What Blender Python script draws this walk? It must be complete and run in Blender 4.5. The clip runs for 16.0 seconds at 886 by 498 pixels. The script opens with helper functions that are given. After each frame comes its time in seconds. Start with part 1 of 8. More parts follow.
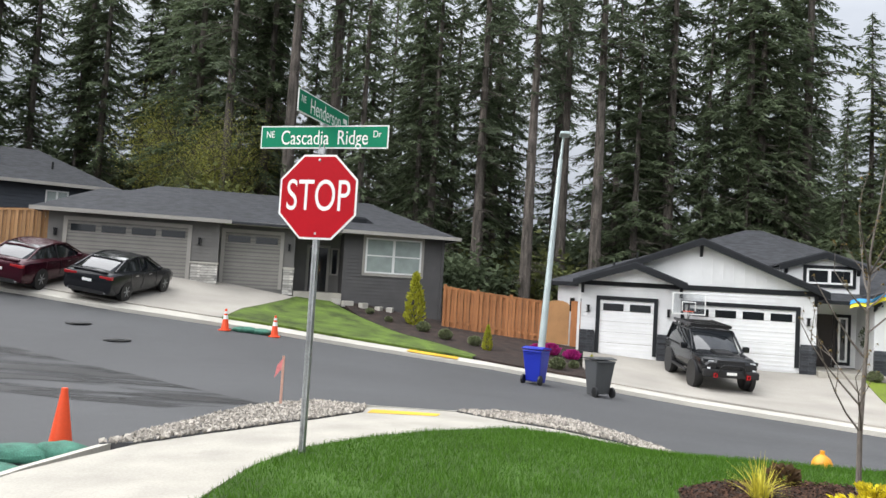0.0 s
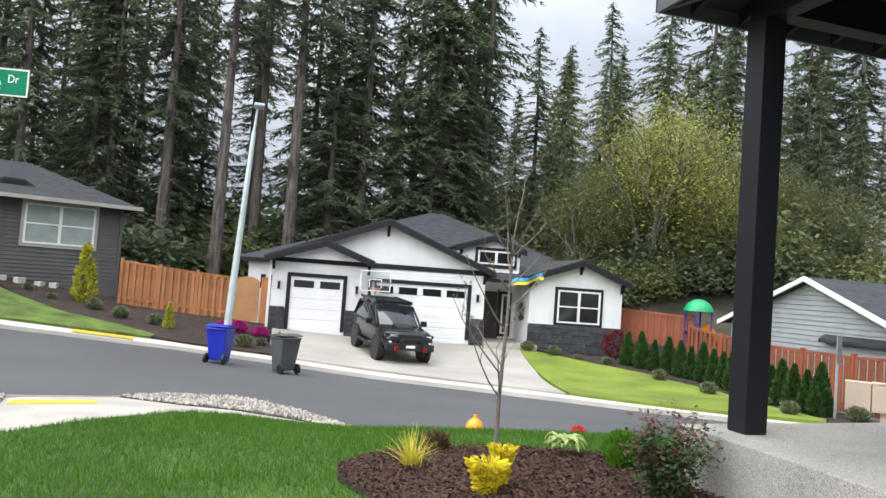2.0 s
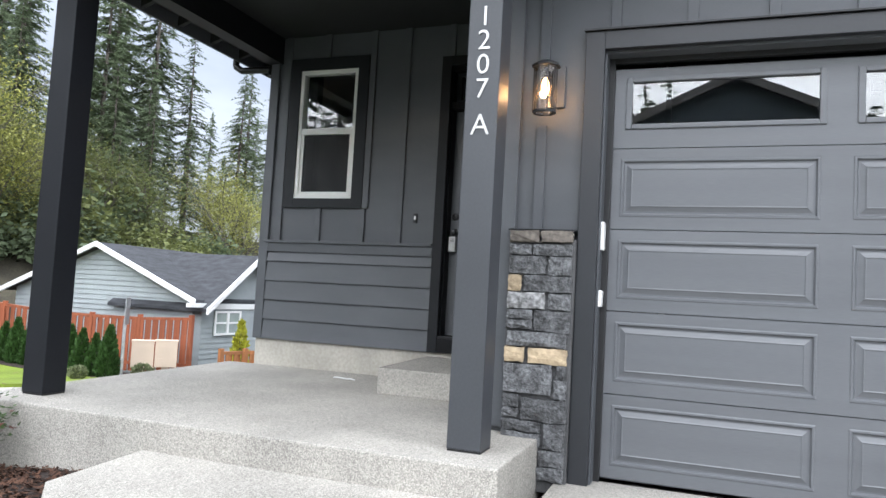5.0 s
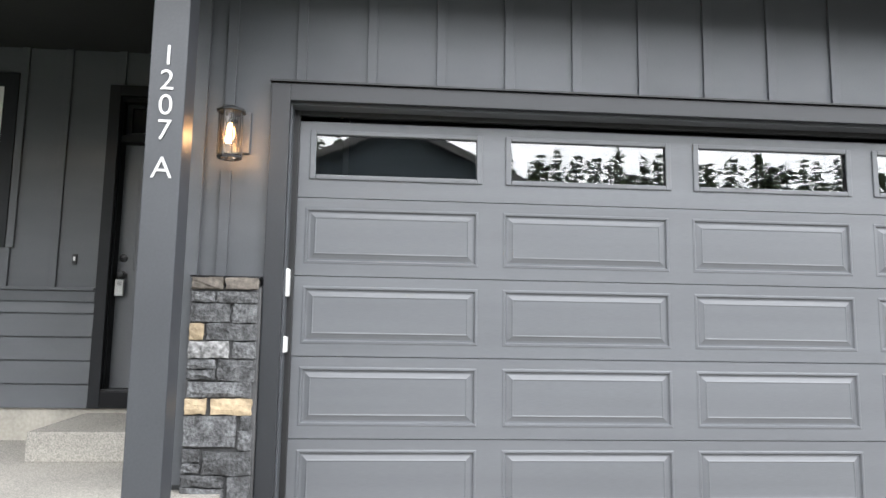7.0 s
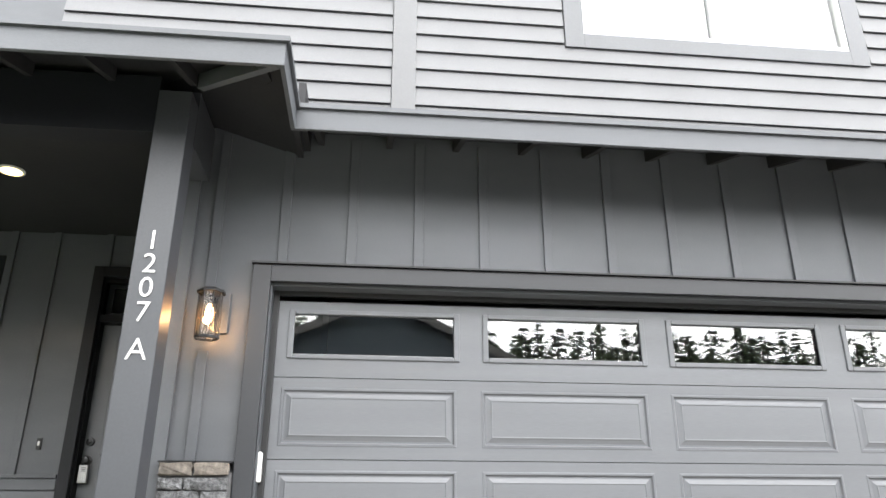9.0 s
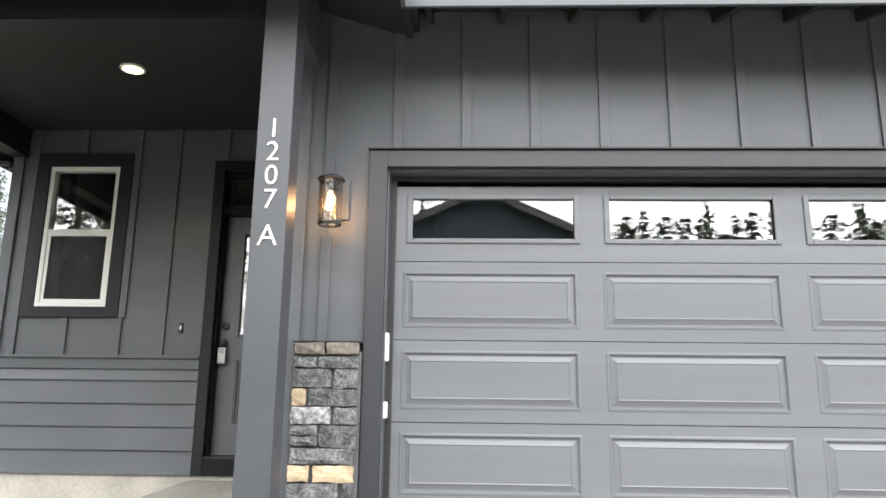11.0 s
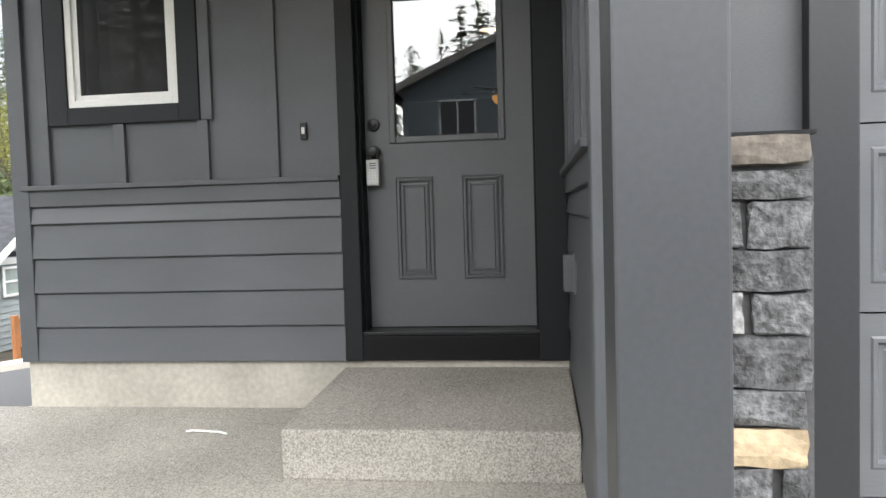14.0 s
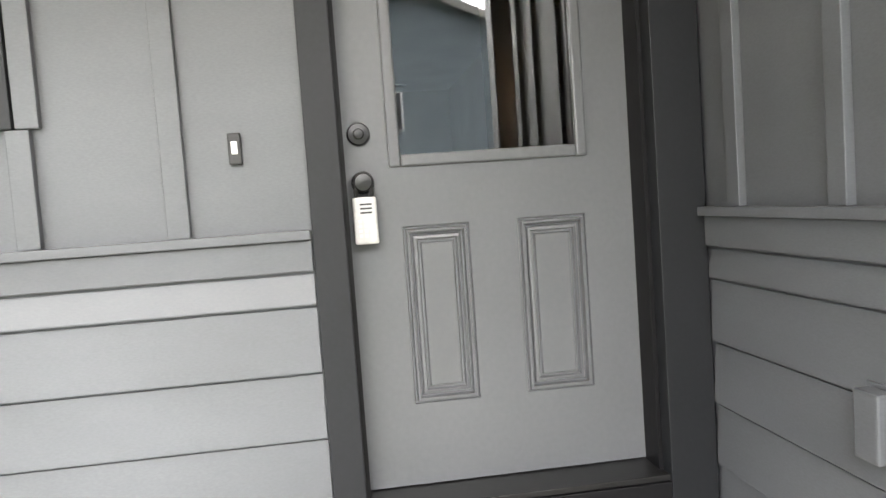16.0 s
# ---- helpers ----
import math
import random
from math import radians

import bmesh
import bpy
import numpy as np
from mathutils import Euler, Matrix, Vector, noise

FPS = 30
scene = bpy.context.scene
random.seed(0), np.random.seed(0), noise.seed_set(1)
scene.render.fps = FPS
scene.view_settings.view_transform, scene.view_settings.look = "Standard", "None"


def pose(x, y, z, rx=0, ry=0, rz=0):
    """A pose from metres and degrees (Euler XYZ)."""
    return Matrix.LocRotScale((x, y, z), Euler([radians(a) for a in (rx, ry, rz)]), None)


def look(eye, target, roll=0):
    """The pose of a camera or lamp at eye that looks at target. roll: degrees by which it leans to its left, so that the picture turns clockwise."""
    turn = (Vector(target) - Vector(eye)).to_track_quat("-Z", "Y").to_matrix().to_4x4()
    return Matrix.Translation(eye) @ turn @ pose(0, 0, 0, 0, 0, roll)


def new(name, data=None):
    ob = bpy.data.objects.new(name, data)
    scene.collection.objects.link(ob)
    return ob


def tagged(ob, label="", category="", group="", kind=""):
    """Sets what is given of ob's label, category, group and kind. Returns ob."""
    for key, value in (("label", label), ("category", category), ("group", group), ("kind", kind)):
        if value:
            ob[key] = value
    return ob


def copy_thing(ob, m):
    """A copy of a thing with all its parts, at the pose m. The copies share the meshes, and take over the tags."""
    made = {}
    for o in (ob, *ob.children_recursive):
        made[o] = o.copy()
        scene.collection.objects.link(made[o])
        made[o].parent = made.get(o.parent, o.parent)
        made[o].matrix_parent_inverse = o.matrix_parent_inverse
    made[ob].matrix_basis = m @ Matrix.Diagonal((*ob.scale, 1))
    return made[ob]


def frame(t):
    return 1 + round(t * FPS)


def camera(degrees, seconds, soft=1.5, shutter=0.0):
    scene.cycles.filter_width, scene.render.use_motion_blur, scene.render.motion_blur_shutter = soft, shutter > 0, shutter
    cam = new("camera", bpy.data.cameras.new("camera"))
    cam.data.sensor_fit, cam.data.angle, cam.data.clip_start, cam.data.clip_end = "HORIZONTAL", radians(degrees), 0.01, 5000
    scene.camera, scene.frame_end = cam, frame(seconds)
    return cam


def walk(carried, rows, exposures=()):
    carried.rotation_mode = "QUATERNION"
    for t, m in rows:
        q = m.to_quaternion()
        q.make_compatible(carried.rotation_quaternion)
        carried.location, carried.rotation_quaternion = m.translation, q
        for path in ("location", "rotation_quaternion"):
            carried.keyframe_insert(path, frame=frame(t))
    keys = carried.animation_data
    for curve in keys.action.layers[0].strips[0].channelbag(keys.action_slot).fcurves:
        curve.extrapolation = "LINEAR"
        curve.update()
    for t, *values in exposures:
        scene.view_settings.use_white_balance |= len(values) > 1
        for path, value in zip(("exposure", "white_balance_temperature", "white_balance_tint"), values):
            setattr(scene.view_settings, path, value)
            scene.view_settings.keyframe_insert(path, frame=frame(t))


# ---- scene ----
cam = camera(62.3, 16.0)
PATH = [
    (0, (0.104, -0.115, 1.079), (-0.103, 1.872, 1.184), 3.4),
    (0.5, (0.221, -0.038, 1.095), (0.118, 1.957, 1.191), 3.8),
    (1, (0.297, -0.019, 1.086), (0.381, 1.977, 1.177), 4.0),
    (1.5, (0.315, 0.04, 1.091), (0.647, 2.01, 1.181), 4.0),
    (2, (0.354, 0.02, 1.096), (0.952, 1.926, 1.191), 4.1),
    (2.5, (0.505, 0.124, 1.072), (1.361, 1.929, 1.177), 4.1),
    (3, (0.551, 0.111, 1.066), (1.639, 1.785, 1.181), 4.3),
    (3.5, (0.556, 0.093, 1.059), (1.885, 1.582, 1.184), 4.4),
    (4, (0.515, 0.11, 1.043), (2.068, 1.363, 1.175), 4.2),
    (4.5, (0.413, 0.113, 1.001), (2.15, 1.095, 1.133), 3.8),
    (5, (0.335, 0.142, 0.994), (2.202, 0.848, 1.124), 3.2),
    (5.2, (0.256, 0.179, 0.996), (2.162, 0.772, 1.114), 2.5),
    (7.3, (0.255, 0.223, 1.062), (2.218, -0.007, 1.373), 0.7),
    (7.5, (0.233, 0.18, 1.058), (2.182, -0.064, 1.43), 0.7),
    (8, (0.213, 0.171, 1.08), (2.116, -0.109, 1.63), 0.1),
    (8.2, (0.216, 0.178, 1.063), (2.091, -0.107, 1.697), -0.1),
    (10.3, (0.208, 0.208, 1.098), (2.086, 0.108, 1.778), 0.1),
    (10.5, (0.231, 0.231, 1.078), (2.137, 0.177, 1.682), 0.3),
    (11, (0.311, 0.305, 1.037), (2.263, 0.374, 1.467), 0.7),
    (11.5, (0.552, 0.372, 1.042), (2.521, 0.56, 1.341), 0.9),
    (12, (0.904, 0.507, 1.077), (2.875, 0.785, 1.271), 0.8),
    (12.5, (1.327, 0.747, 1.088), (3.294, 1.094, 1.189), 0.4),
    (13, (1.791, 0.976, 1.068), (3.755, 1.356, 1.084), -0.1),
    (13.5, (2.283, 1.248, 1.125), (4.251, 1.598, 1.063), -1.0),
    (14, (2.745, 1.542, 1.259), (4.726, 1.8, 1.155), -1.7),
    (14.5, (3.172, 1.767, 1.357), (5.162, 1.913, 1.22), -2.6),
    (15, (3.534, 2.073, 1.36), (5.531, 2.082, 1.236), -3.3),
    (15.5, (3.917, 2.335, 1.387), (5.91, 2.206, 1.272), -3.8),
    (16, (4.367, 2.444, 1.512), (6.346, 2.186, 1.378), -4.1),
]
EXPOSURES = [(0, 0.95, 6350, 10), (1.5, 1.04, 6250, 10), (2.5, 1.16, 6180, 10), (3.5, 1.3, 6050, 10), (5, 1.44, 5980, 10), (7.5, 1.88, 6350, 10), (8.2, 2.03, 6450, 10), (10.3, 2.1, 6450, 10), (11, 2.05, 6450, 10), (12.5, 1.67, 6500, 10), (13.5, 1.66, 6500, 10), (14, 1.85, 6450, 10), (14.5, 2.42, 6450, 10), (15, 2.9, 6500, 10), (15.5, 3.28, 6600, 10), (16, 3.68, 6750, 10)]
walk(cam, [(t, look(eye, target, roll)) for t, eye, target, roll in PATH], EXPOSURES)

# ---- world, sun and sky ----
SUN_AZ, SUN_EL = 258.0, 42.0
world = bpy.data.worlds.new("overcast_sky")
scene.world = world
world.use_nodes = True
wn, wl = world.node_tree.nodes, world.node_tree.links
sky = wn.new("ShaderNodeTexSky")
sky.sky_type, sky.sun_disc = "NISHITA", False
sky.sun_elevation, sky.sun_rotation = radians(SUN_EL), radians(SUN_AZ)
sky_coord = wn.new("ShaderNodeTexCoord")
cloud_a = wn.new("ShaderNodeTexNoise")
cloud_a.inputs["Scale"].default_value, cloud_a.inputs["Detail"].default_value = 2.6, 6
cloud_map = wn.new("ShaderNodeMapping")
cloud_map.inputs["Scale"].default_value = (1, 1, 2.4)
cloud_ramp = wn.new("ShaderNodeValToRGB")
cloud_ramp.color_ramp.elements[0].position, cloud_ramp.color_ramp.elements[0].color = 0.3, (4.9, 5.2, 5.8, 1)
cloud_ramp.color_ramp.elements[1].position, cloud_ramp.color_ramp.elements[1].color = 0.66, (8.3, 8.5, 8.8, 1)
sky_mix = wn.new("ShaderNodeMixRGB")
sky_mix.inputs[0].default_value = 0.88
wl.new(sky_coord.outputs["Generated"], cloud_map.inputs["Vector"])
wl.new(cloud_map.outputs[0], cloud_a.inputs["Vector"])
wl.new(cloud_a.outputs["Fac"], cloud_ramp.inputs[0])
wl.new(sky.outputs[0], sky_mix.inputs[1])
wl.new(cloud_ramp.outputs[0], sky_mix.inputs[2])
# an overcast sky is about three times as bright overhead as at the horizon
sky_up = wn.new("ShaderNodeSeparateXYZ")
sky_rise = wn.new("ShaderNodeMapRange")
sky_rise.inputs["From Min"].default_value, sky_rise.inputs["From Max"].default_value = 0.0, 1.0
sky_rise.inputs["To Min"].default_value, sky_rise.inputs["To Max"].default_value = 0.40, 1.10
sky_grade = wn.new("ShaderNodeMixRGB")
sky_grade.blend_type = "MULTIPLY"
sky_grade.inputs[0].default_value = 1.0
wl.new(sky_coord.outputs["Generated"], sky_up.inputs[0])
wl.new(sky_up.outputs["Z"], sky_rise.inputs["Value"])
wl.new(sky_mix.outputs[0], sky_grade.inputs[1])
wl.new(sky_rise.outputs[0], sky_grade.inputs[2])
wl.new(sky_grade.outputs[0], wn["Background"].inputs[0])
wn["Background"].inputs[1].default_value = 0.1
sun = new("sun", bpy.data.lights.new("sun", "SUN"))
sun.data.energy, sun.data.angle, sun.data.color = 4.0, radians(120), (1, 0.985, 0.96)
sun.matrix_world = look((0, 0, 60), (-60 * math.cos(radians(SUN_EL)) * math.sin(radians(SUN_AZ)), -60 * math.cos(radians(SUN_EL)) * math.cos(radians(SUN_AZ)), 60 - 60 * math.sin(radians(SUN_EL))))


# ---- materials ----
def mat(name, color, rough=0.6, metal=0.0, var=0.18, scale=1.5, fine=40.0, bump=0.15, color2=None, speck=None, spec=0.5, stretch=(1, 1, 1), depth=0.004, rand=0.0, emit=None):
    """A procedural surface: broad stains and fine grain over a base colour, with fine relief."""
    m = bpy.data.materials.new(name)
    m.use_nodes = True
    n, l = m.node_tree.nodes, m.node_tree.links
    b = n["Principled BSDF"]
    b.inputs["Roughness"].default_value, b.inputs["Metallic"].default_value = rough, metal
    b.inputs["Specular IOR Level"].default_value = spec
    co = n.new("ShaderNodeTexCoord")
    mp = n.new("ShaderNodeMapping")
    mp.inputs["Scale"].default_value = stretch
    l.new(co.outputs["Object"], mp.inputs["Vector"])
    big = n.new("ShaderNodeTexNoise")
    big.inputs["Scale"].default_value, big.inputs["Detail"].default_value = scale, 5
    small = n.new("ShaderNodeTexNoise")
    small.inputs["Scale"].default_value, small.inputs["Detail"].default_value = fine, 4
    for t in (big, small):
        l.new(mp.outputs[0], t.inputs["Vector"])
    c2 = color2 or tuple(c * (1 - var * 1.6) for c in color)
    r1 = n.new("ShaderNodeValToRGB")
    r1.color_ramp.elements[0].position, r1.color_ramp.elements[1].position = 0.32, 0.68
    r1.color_ramp.elements[0].color = (*c2, 1)
    r1.color_ramp.elements[1].color = (*[min(1, c * (1 + var * 0.5)) for c in color], 1)
    l.new(big.outputs["Fac"], r1.inputs[0])
    mx = n.new("ShaderNodeMixRGB")
    mx.blend_type = "MULTIPLY"
    mx.inputs[0].default_value = 1.0
    r2 = n.new("ShaderNodeValToRGB")
    r2.color_ramp.elements[0].position, r2.color_ramp.elements[1].position = 0.3, 0.7
    k = 1 - var
    r2.color_ramp.elements[0].color, r2.color_ramp.elements[1].color = (k, k, k, 1), (1 + var * 0.5,) * 3 + (1,)
    l.new(small.outputs["Fac"], r2.inputs[0])
    l.new(r1.outputs[0], mx.inputs[1])
    l.new(r2.outputs[0], mx.inputs[2])
    out = mx.outputs[0]
    if speck:
        vo = n.new("ShaderNodeTexVoronoi")
        vo.inputs["Scale"].default_value = speck[0]
        l.new(mp.outputs[0], vo.inputs["Vector"])
        sv = n.new("ShaderNodeSeparateColor")
        l.new(vo.outputs["Color"], sv.inputs[0])
        r3 = n.new("ShaderNodeValToRGB")
        r3.color_ramp.interpolation = "LINEAR"
        r3.color_ramp.elements[0].color, r3.color_ramp.elements[1].color = (*speck[1], 1), (*speck[2], 1)
        l.new(sv.outputs[0], r3.inputs[0])
        m3 = n.new("ShaderNodeMixRGB")
        m3.inputs[0].default_value = speck[3]
        l.new(out, m3.inputs[1])
        l.new(r3.outputs[0], m3.inputs[2])
        out = m3.outputs[0]
    if rand:
        oi = n.new("ShaderNodeObjectInfo")
        hv = n.new("ShaderNodeHueSaturation")
        mr = n.new("ShaderNodeMapRange")
        mr.inputs["To Min"].default_value, mr.inputs["To Max"].default_value = 1 - rand, 1 + rand
        l.new(oi.outputs["Random"], mr.inputs["Value"])
        l.new(mr.outputs[0], hv.inputs["Value"])
        l.new(out, hv.inputs["Color"])
        out = hv.outputs[0]
    l.new(out, b.inputs["Base Color"])
    if bump:
        bp = n.new("ShaderNodeBump")
        bp.inputs["Strength"].default_value, bp.inputs["Distance"].default_value = bump, depth
        l.new(small.outputs["Fac"], bp.inputs["Height"])
        l.new(bp.outputs[0], b.inputs["Normal"])
    if emit:
        b.inputs["Emission Color"].default_value, b.inputs["Emission Strength"].default_value = (*emit[0], 1), emit[1]
    return m


def leafy(name, color, var=0.35, trans=0.25, rand=0.2, rough=0.6):
    """Foliage: each leaf or clump of its own shade, with some light through it."""
    m = bpy.data.materials.new(name)
    m.use_nodes = True
    n, l = m.node_tree.nodes, m.node_tree.links
    b = n["Principled BSDF"]
    b.inputs["Roughness"].default_value = rough
    b.inputs["Specular IOR Level"].default_value = 0.25
    ge = n.new("ShaderNodeNewGeometry")
    oi = n.new("ShaderNodeObjectInfo")
    ad = n.new("ShaderNodeMath")
    ad.operation = "MULTIPLY_ADD"
    ad.inputs[1].default_value, ad.inputs[2].default_value = rand, 0.0
    l.new(oi.outputs["Random"], ad.inputs[0])
    a2 = n.new("ShaderNodeMath")
    l.new(ge.outputs["Random Per Island"], a2.inputs[0])
    l.new(ad.outputs[0], a2.inputs[1])
    rp = n.new("ShaderNodeValToRGB")
    rp.color_ramp.elements[0].color = (*[c * (1 - var) for c in color], 1)
    rp.color_ramp.elements[1].color = (*[min(1, c * (1 + var)) for c in color], 1)
    l.new(a2.outputs[0], rp.inputs[0])
    l.new(rp.outputs[0], b.inputs["Base Color"])
    tr = n.new("ShaderNodeBsdfTranslucent")
    l.new(rp.outputs[0], tr.inputs[0])
    ms = n.new("ShaderNodeMixShader")
    ms.inputs[0].default_value = trans
    l.new(b.outputs[0], ms.inputs[1])
    l.new(tr.outputs[0], ms.inputs[2])
    l.new(ms.outputs[0], n["Material Output"].inputs[0])
    return m


def clear_glass(name, tint=(1, 1, 1), rough=0.0, ior=1.8):
    m = bpy.data.materials.new(name)
    m.use_nodes = True
    b = m.node_tree.nodes["Principled BSDF"]
    b.inputs["Base Color"].default_value = (*tint, 1)
    b.inputs["Transmission Weight"].default_value, b.inputs["Roughness"].default_value, b.inputs["IOR"].default_value = 1.0, rough, ior
    return m


SCREEN = mat("dark_mesh_screen", (0.03, 0.031, 0.033), 0.7, var=0.1, bump=0, spec=0.2)
sn, sl = SCREEN.node_tree.nodes, SCREEN.node_tree.links
screen_mix, screen_clear = sn.new("ShaderNodeMixShader"), sn.new("ShaderNodeBsdfTransparent")
screen_mix.inputs[0].default_value = 0.62
sl.new(screen_clear.outputs[0], screen_mix.inputs[1])
sl.new(sn["Principled BSDF"].outputs[0], screen_mix.inputs[2])
sl.new(screen_mix.outputs[0], sn["Material Output"].inputs[0])
SIDING = mat("charcoal_siding_paint", (0.076, 0.081, 0.090), 0.5, var=0.1, scale=1.2, fine=90, bump=0.08, stretch=(1, 1, 3))
TRIM = mat("black_trim_paint", (0.014, 0.0155, 0.018), 0.5, var=0.12, fine=70, bump=0.06, spec=0.25)
DOORPAINT = mat("grey_door_paint", (0.085, 0.088, 0.095), 0.42, var=0.06, fine=60, bump=0.04)
GARAGEPAINT = mat("garage_door_steel_paint", (0.112, 0.117, 0.126), 0.40, var=0.08, scale=2, fine=120, bump=0.1, stretch=(1, 0.15, 3), depth=0.001)
CEILPAINT = mat("dark_porch_ceiling_paint", (0.022, 0.022, 0.024), 0.6, var=0.1, spec=0.25)
UPPERSIDING = mat("light_grey_siding_paint", (0.125, 0.127, 0.131), 0.55, var=0.05, fine=60, bump=0.05)
VINYL = mat("white_vinyl", (0.72, 0.72, 0.70), 0.4, var=0.04, bump=0.02)
GLASS = clear_glass("window_glass", (0.92, 0.95, 0.94))
# dark colour stands in for the shade of unlit rooms behind glass
DARKROOM = mat("unlit_room_shade", (0.10, 0.095, 0.09), 0.8, var=0.1, bump=0)
BLACK = mat("black_rubber", (0.012, 0.012, 0.013), 0.55, var=0.2, bump=0.05)
BLACKMETAL = mat("black_metal", (0.015, 0.015, 0.016), 0.35, metal=0.4, var=0.1, bump=0.03)
WHITEPLASTIC = mat("white_plastic", (0.75, 0.75, 0.74), 0.35, var=0.04, bump=0.02)
STEEL = mat("galvanised_steel", (0.42, 0.43, 0.44), 0.45, metal=0.7, var=0.2, scale=6, fine=50, bump=0.05)
SATIN = mat("satin_nickel", (0.50, 0.50, 0.49), 0.38, metal=0.6, var=0.06, bump=0.02)
CONCRETE = mat("smooth_concrete", (0.40, 0.375, 0.325), 0.85, var=0.12, scale=1.6, fine=45, bump=0.2)
FOUNDATION = mat("foundation_concrete", (0.43, 0.405, 0.35), 0.85, var=0.14, scale=2.5, fine=35, bump=0.2)
AGGREGATE = mat("exposed_aggregate", (0.33, 0.31, 0.275), 0.9, var=0.24, scale=1.6, fine=110, bump=0.9, speck=(170, (0.085, 0.082, 0.078), (0.55, 0.52, 0.465), 0.45), depth=0.003)
DRIVECON = mat("driveway_concrete", (0.36, 0.335, 0.295), 0.88, var=0.12, scale=0.5, fine=30, bump=0.2)
ASPHALT = mat("asphalt", (0.068, 0.069, 0.073), 0.82, var=0.2, scale=0.25, fine=60, bump=0.4, speck=(160, (0.035, 0.035, 0.038), (0.13, 0.13, 0.13), 0.4))
WETASPHALT = mat("wet_asphalt", (0.022, 0.022, 0.023), 0.55, var=0.25, scale=0.8, fine=50, bump=0.2)
KERB = mat("kerb_concrete", (0.50, 0.475, 0.42), 0.85, var=0.12, scale=0.8, fine=40, bump=0.2)
YELLOWPAINT = mat("yellow_tactile", (0.75, 0.45, 0.03), 0.6, var=0.15, fine=30)
LAWN = mat("lawn_turf", (0.060, 0.125, 0.016), 0.9, var=0.35, scale=1.1, fine=55, bump=0.6, depth=0.02)
FARLAWN = mat("far_lawn_turf", (0.165, 0.225, 0.016), 0.9, var=0.22, scale=0.7, fine=18, bump=0.6, depth=0.03)
MIDLAWN = mat("clumpy_lawn_turf", (0.105, 0.165, 0.018), 0.9, var=0.4, scale=1.4, fine=22, bump=0.7, depth=0.04)
SOIL = mat("forest_soil", (0.055, 0.048, 0.03), 0.95, var=0.4, scale=0.6, fine=10, bump=0.6, depth=0.03)
MULCH = mat("bark_mulch", (0.040, 0.024, 0.018), 0.95, var=0.45, scale=3, fine=40, bump=0.9, depth=0.03)
SHINGLE = mat("charcoal_shingles", (0.042, 0.044, 0.050), 0.9, var=0.3, scale=2.5, fine=25, bump=0.5, depth=0.01, stretch=(1, 1, 4))
CEDAR = mat("cedar_boards", (0.42, 0.17, 0.06), 0.7, var=0.22, scale=2, fine=20, bump=0.3, stretch=(4, 4, 0.6), rand=0.16)
REDCEDAR = mat("red_stained_cedar", (0.30, 0.085, 0.035), 0.7, var=0.2, scale=2, fine=20, bump=0.3, stretch=(4, 4, 0.6), rand=0.12)
WHITESIDING = mat("white_siding_paint", (0.74, 0.74, 0.74), 0.55, var=0.05, bump=0.05)
TAUPE = mat("taupe_siding_paint", (0.165, 0.158, 0.147), 0.6, var=0.1, bump=0.06)
DARKTAUPE = mat("dark_grey_siding_paint", (0.082, 0.078, 0.078), 0.6, var=0.1, bump=0.06)
NAVY = mat("dark_blue_siding_paint", (0.035, 0.042, 0.055), 0.6, var=0.1, bump=0.06)
PALEGREY = mat("pale_grey_siding_paint", (0.30, 0.33, 0.335), 0.6, var=0.08, bump=0.06)
GREYTRIM = mat("grey_trim_paint", (0.34, 0.32, 0.29), 0.55, var=0.06)
TAUPEDOOR = mat("taupe_garage_door_paint", (0.245, 0.232, 0.208), 0.5, var=0.06)
WHITEDOOR = mat("white_garage_door_paint", (0.80, 0.80, 0.79), 0.45, var=0.03, bump=0.03)
DARKSTONE = mat("dark_ledgestone", (0.05, 0.053, 0.06), 0.85, var=0.4, scale=4, fine=30, bump=0.6, depth=0.01, rand=0.35)
PALESTONE = mat("pale_ledgestone", (0.52, 0.50, 0.46), 0.85, var=0.3, scale=4, fine=30, bump=0.6, depth=0.01, rand=0.3)
GREYSTONE = mat("grey_stone_veneer", (0.115, 0.118, 0.122), 0.85, var=0.6, scale=16, fine=60, bump=1.0, depth=0.012, rand=0.35, color2=(0.05, 0.05, 0.052))
TANSTONE = mat("tan_stone_veneer", (0.42, 0.33, 0.215), 0.85, var=0.25, scale=8, fine=35, bump=0.6, depth=0.01, rand=0.2)
WHITESTONE = mat("white_streaked_stone_veneer", (0.36, 0.36, 0.36), 0.85, var=0.3, scale=34, fine=40, bump=0.7, depth=0.01, color2=(0.09, 0.09, 0.09))
BROWNSTONE = mat("brown_capstone", (0.20, 0.175, 0.15), 0.85, var=0.35, scale=9, fine=35, bump=0.6, depth=0.01, rand=0.25)
MORTAR = mat("grey_mortar", (0.085, 0.085, 0.087), 0.95, var=0.2, fine=60, bump=0.5)
BARK = mat("fir_bark", (0.15, 0.128, 0.11), 0.95, var=0.4, scale=2, fine=14, bump=0.9, depth=0.04, stretch=(3, 3, 0.5))
GREYBARK = mat("grey_bark", (0.12, 0.108, 0.095), 0.9, var=0.3, scale=3, fine=20, bump=0.6, stretch=(3, 3, 0.6))
NEEDLES = leafy("fir_needles", (0.115, 0.145, 0.082), 0.5, 0.5, 0.3)
DARKNEEDLES = leafy("dark_fir_needles", (0.10, 0.124, 0.076), 0.5, 0.5, 0.3)
SPRINGLEAF = leafy("spring_leaves", (0.27, 0.275, 0.075), 0.4, 0.4, 0.3)
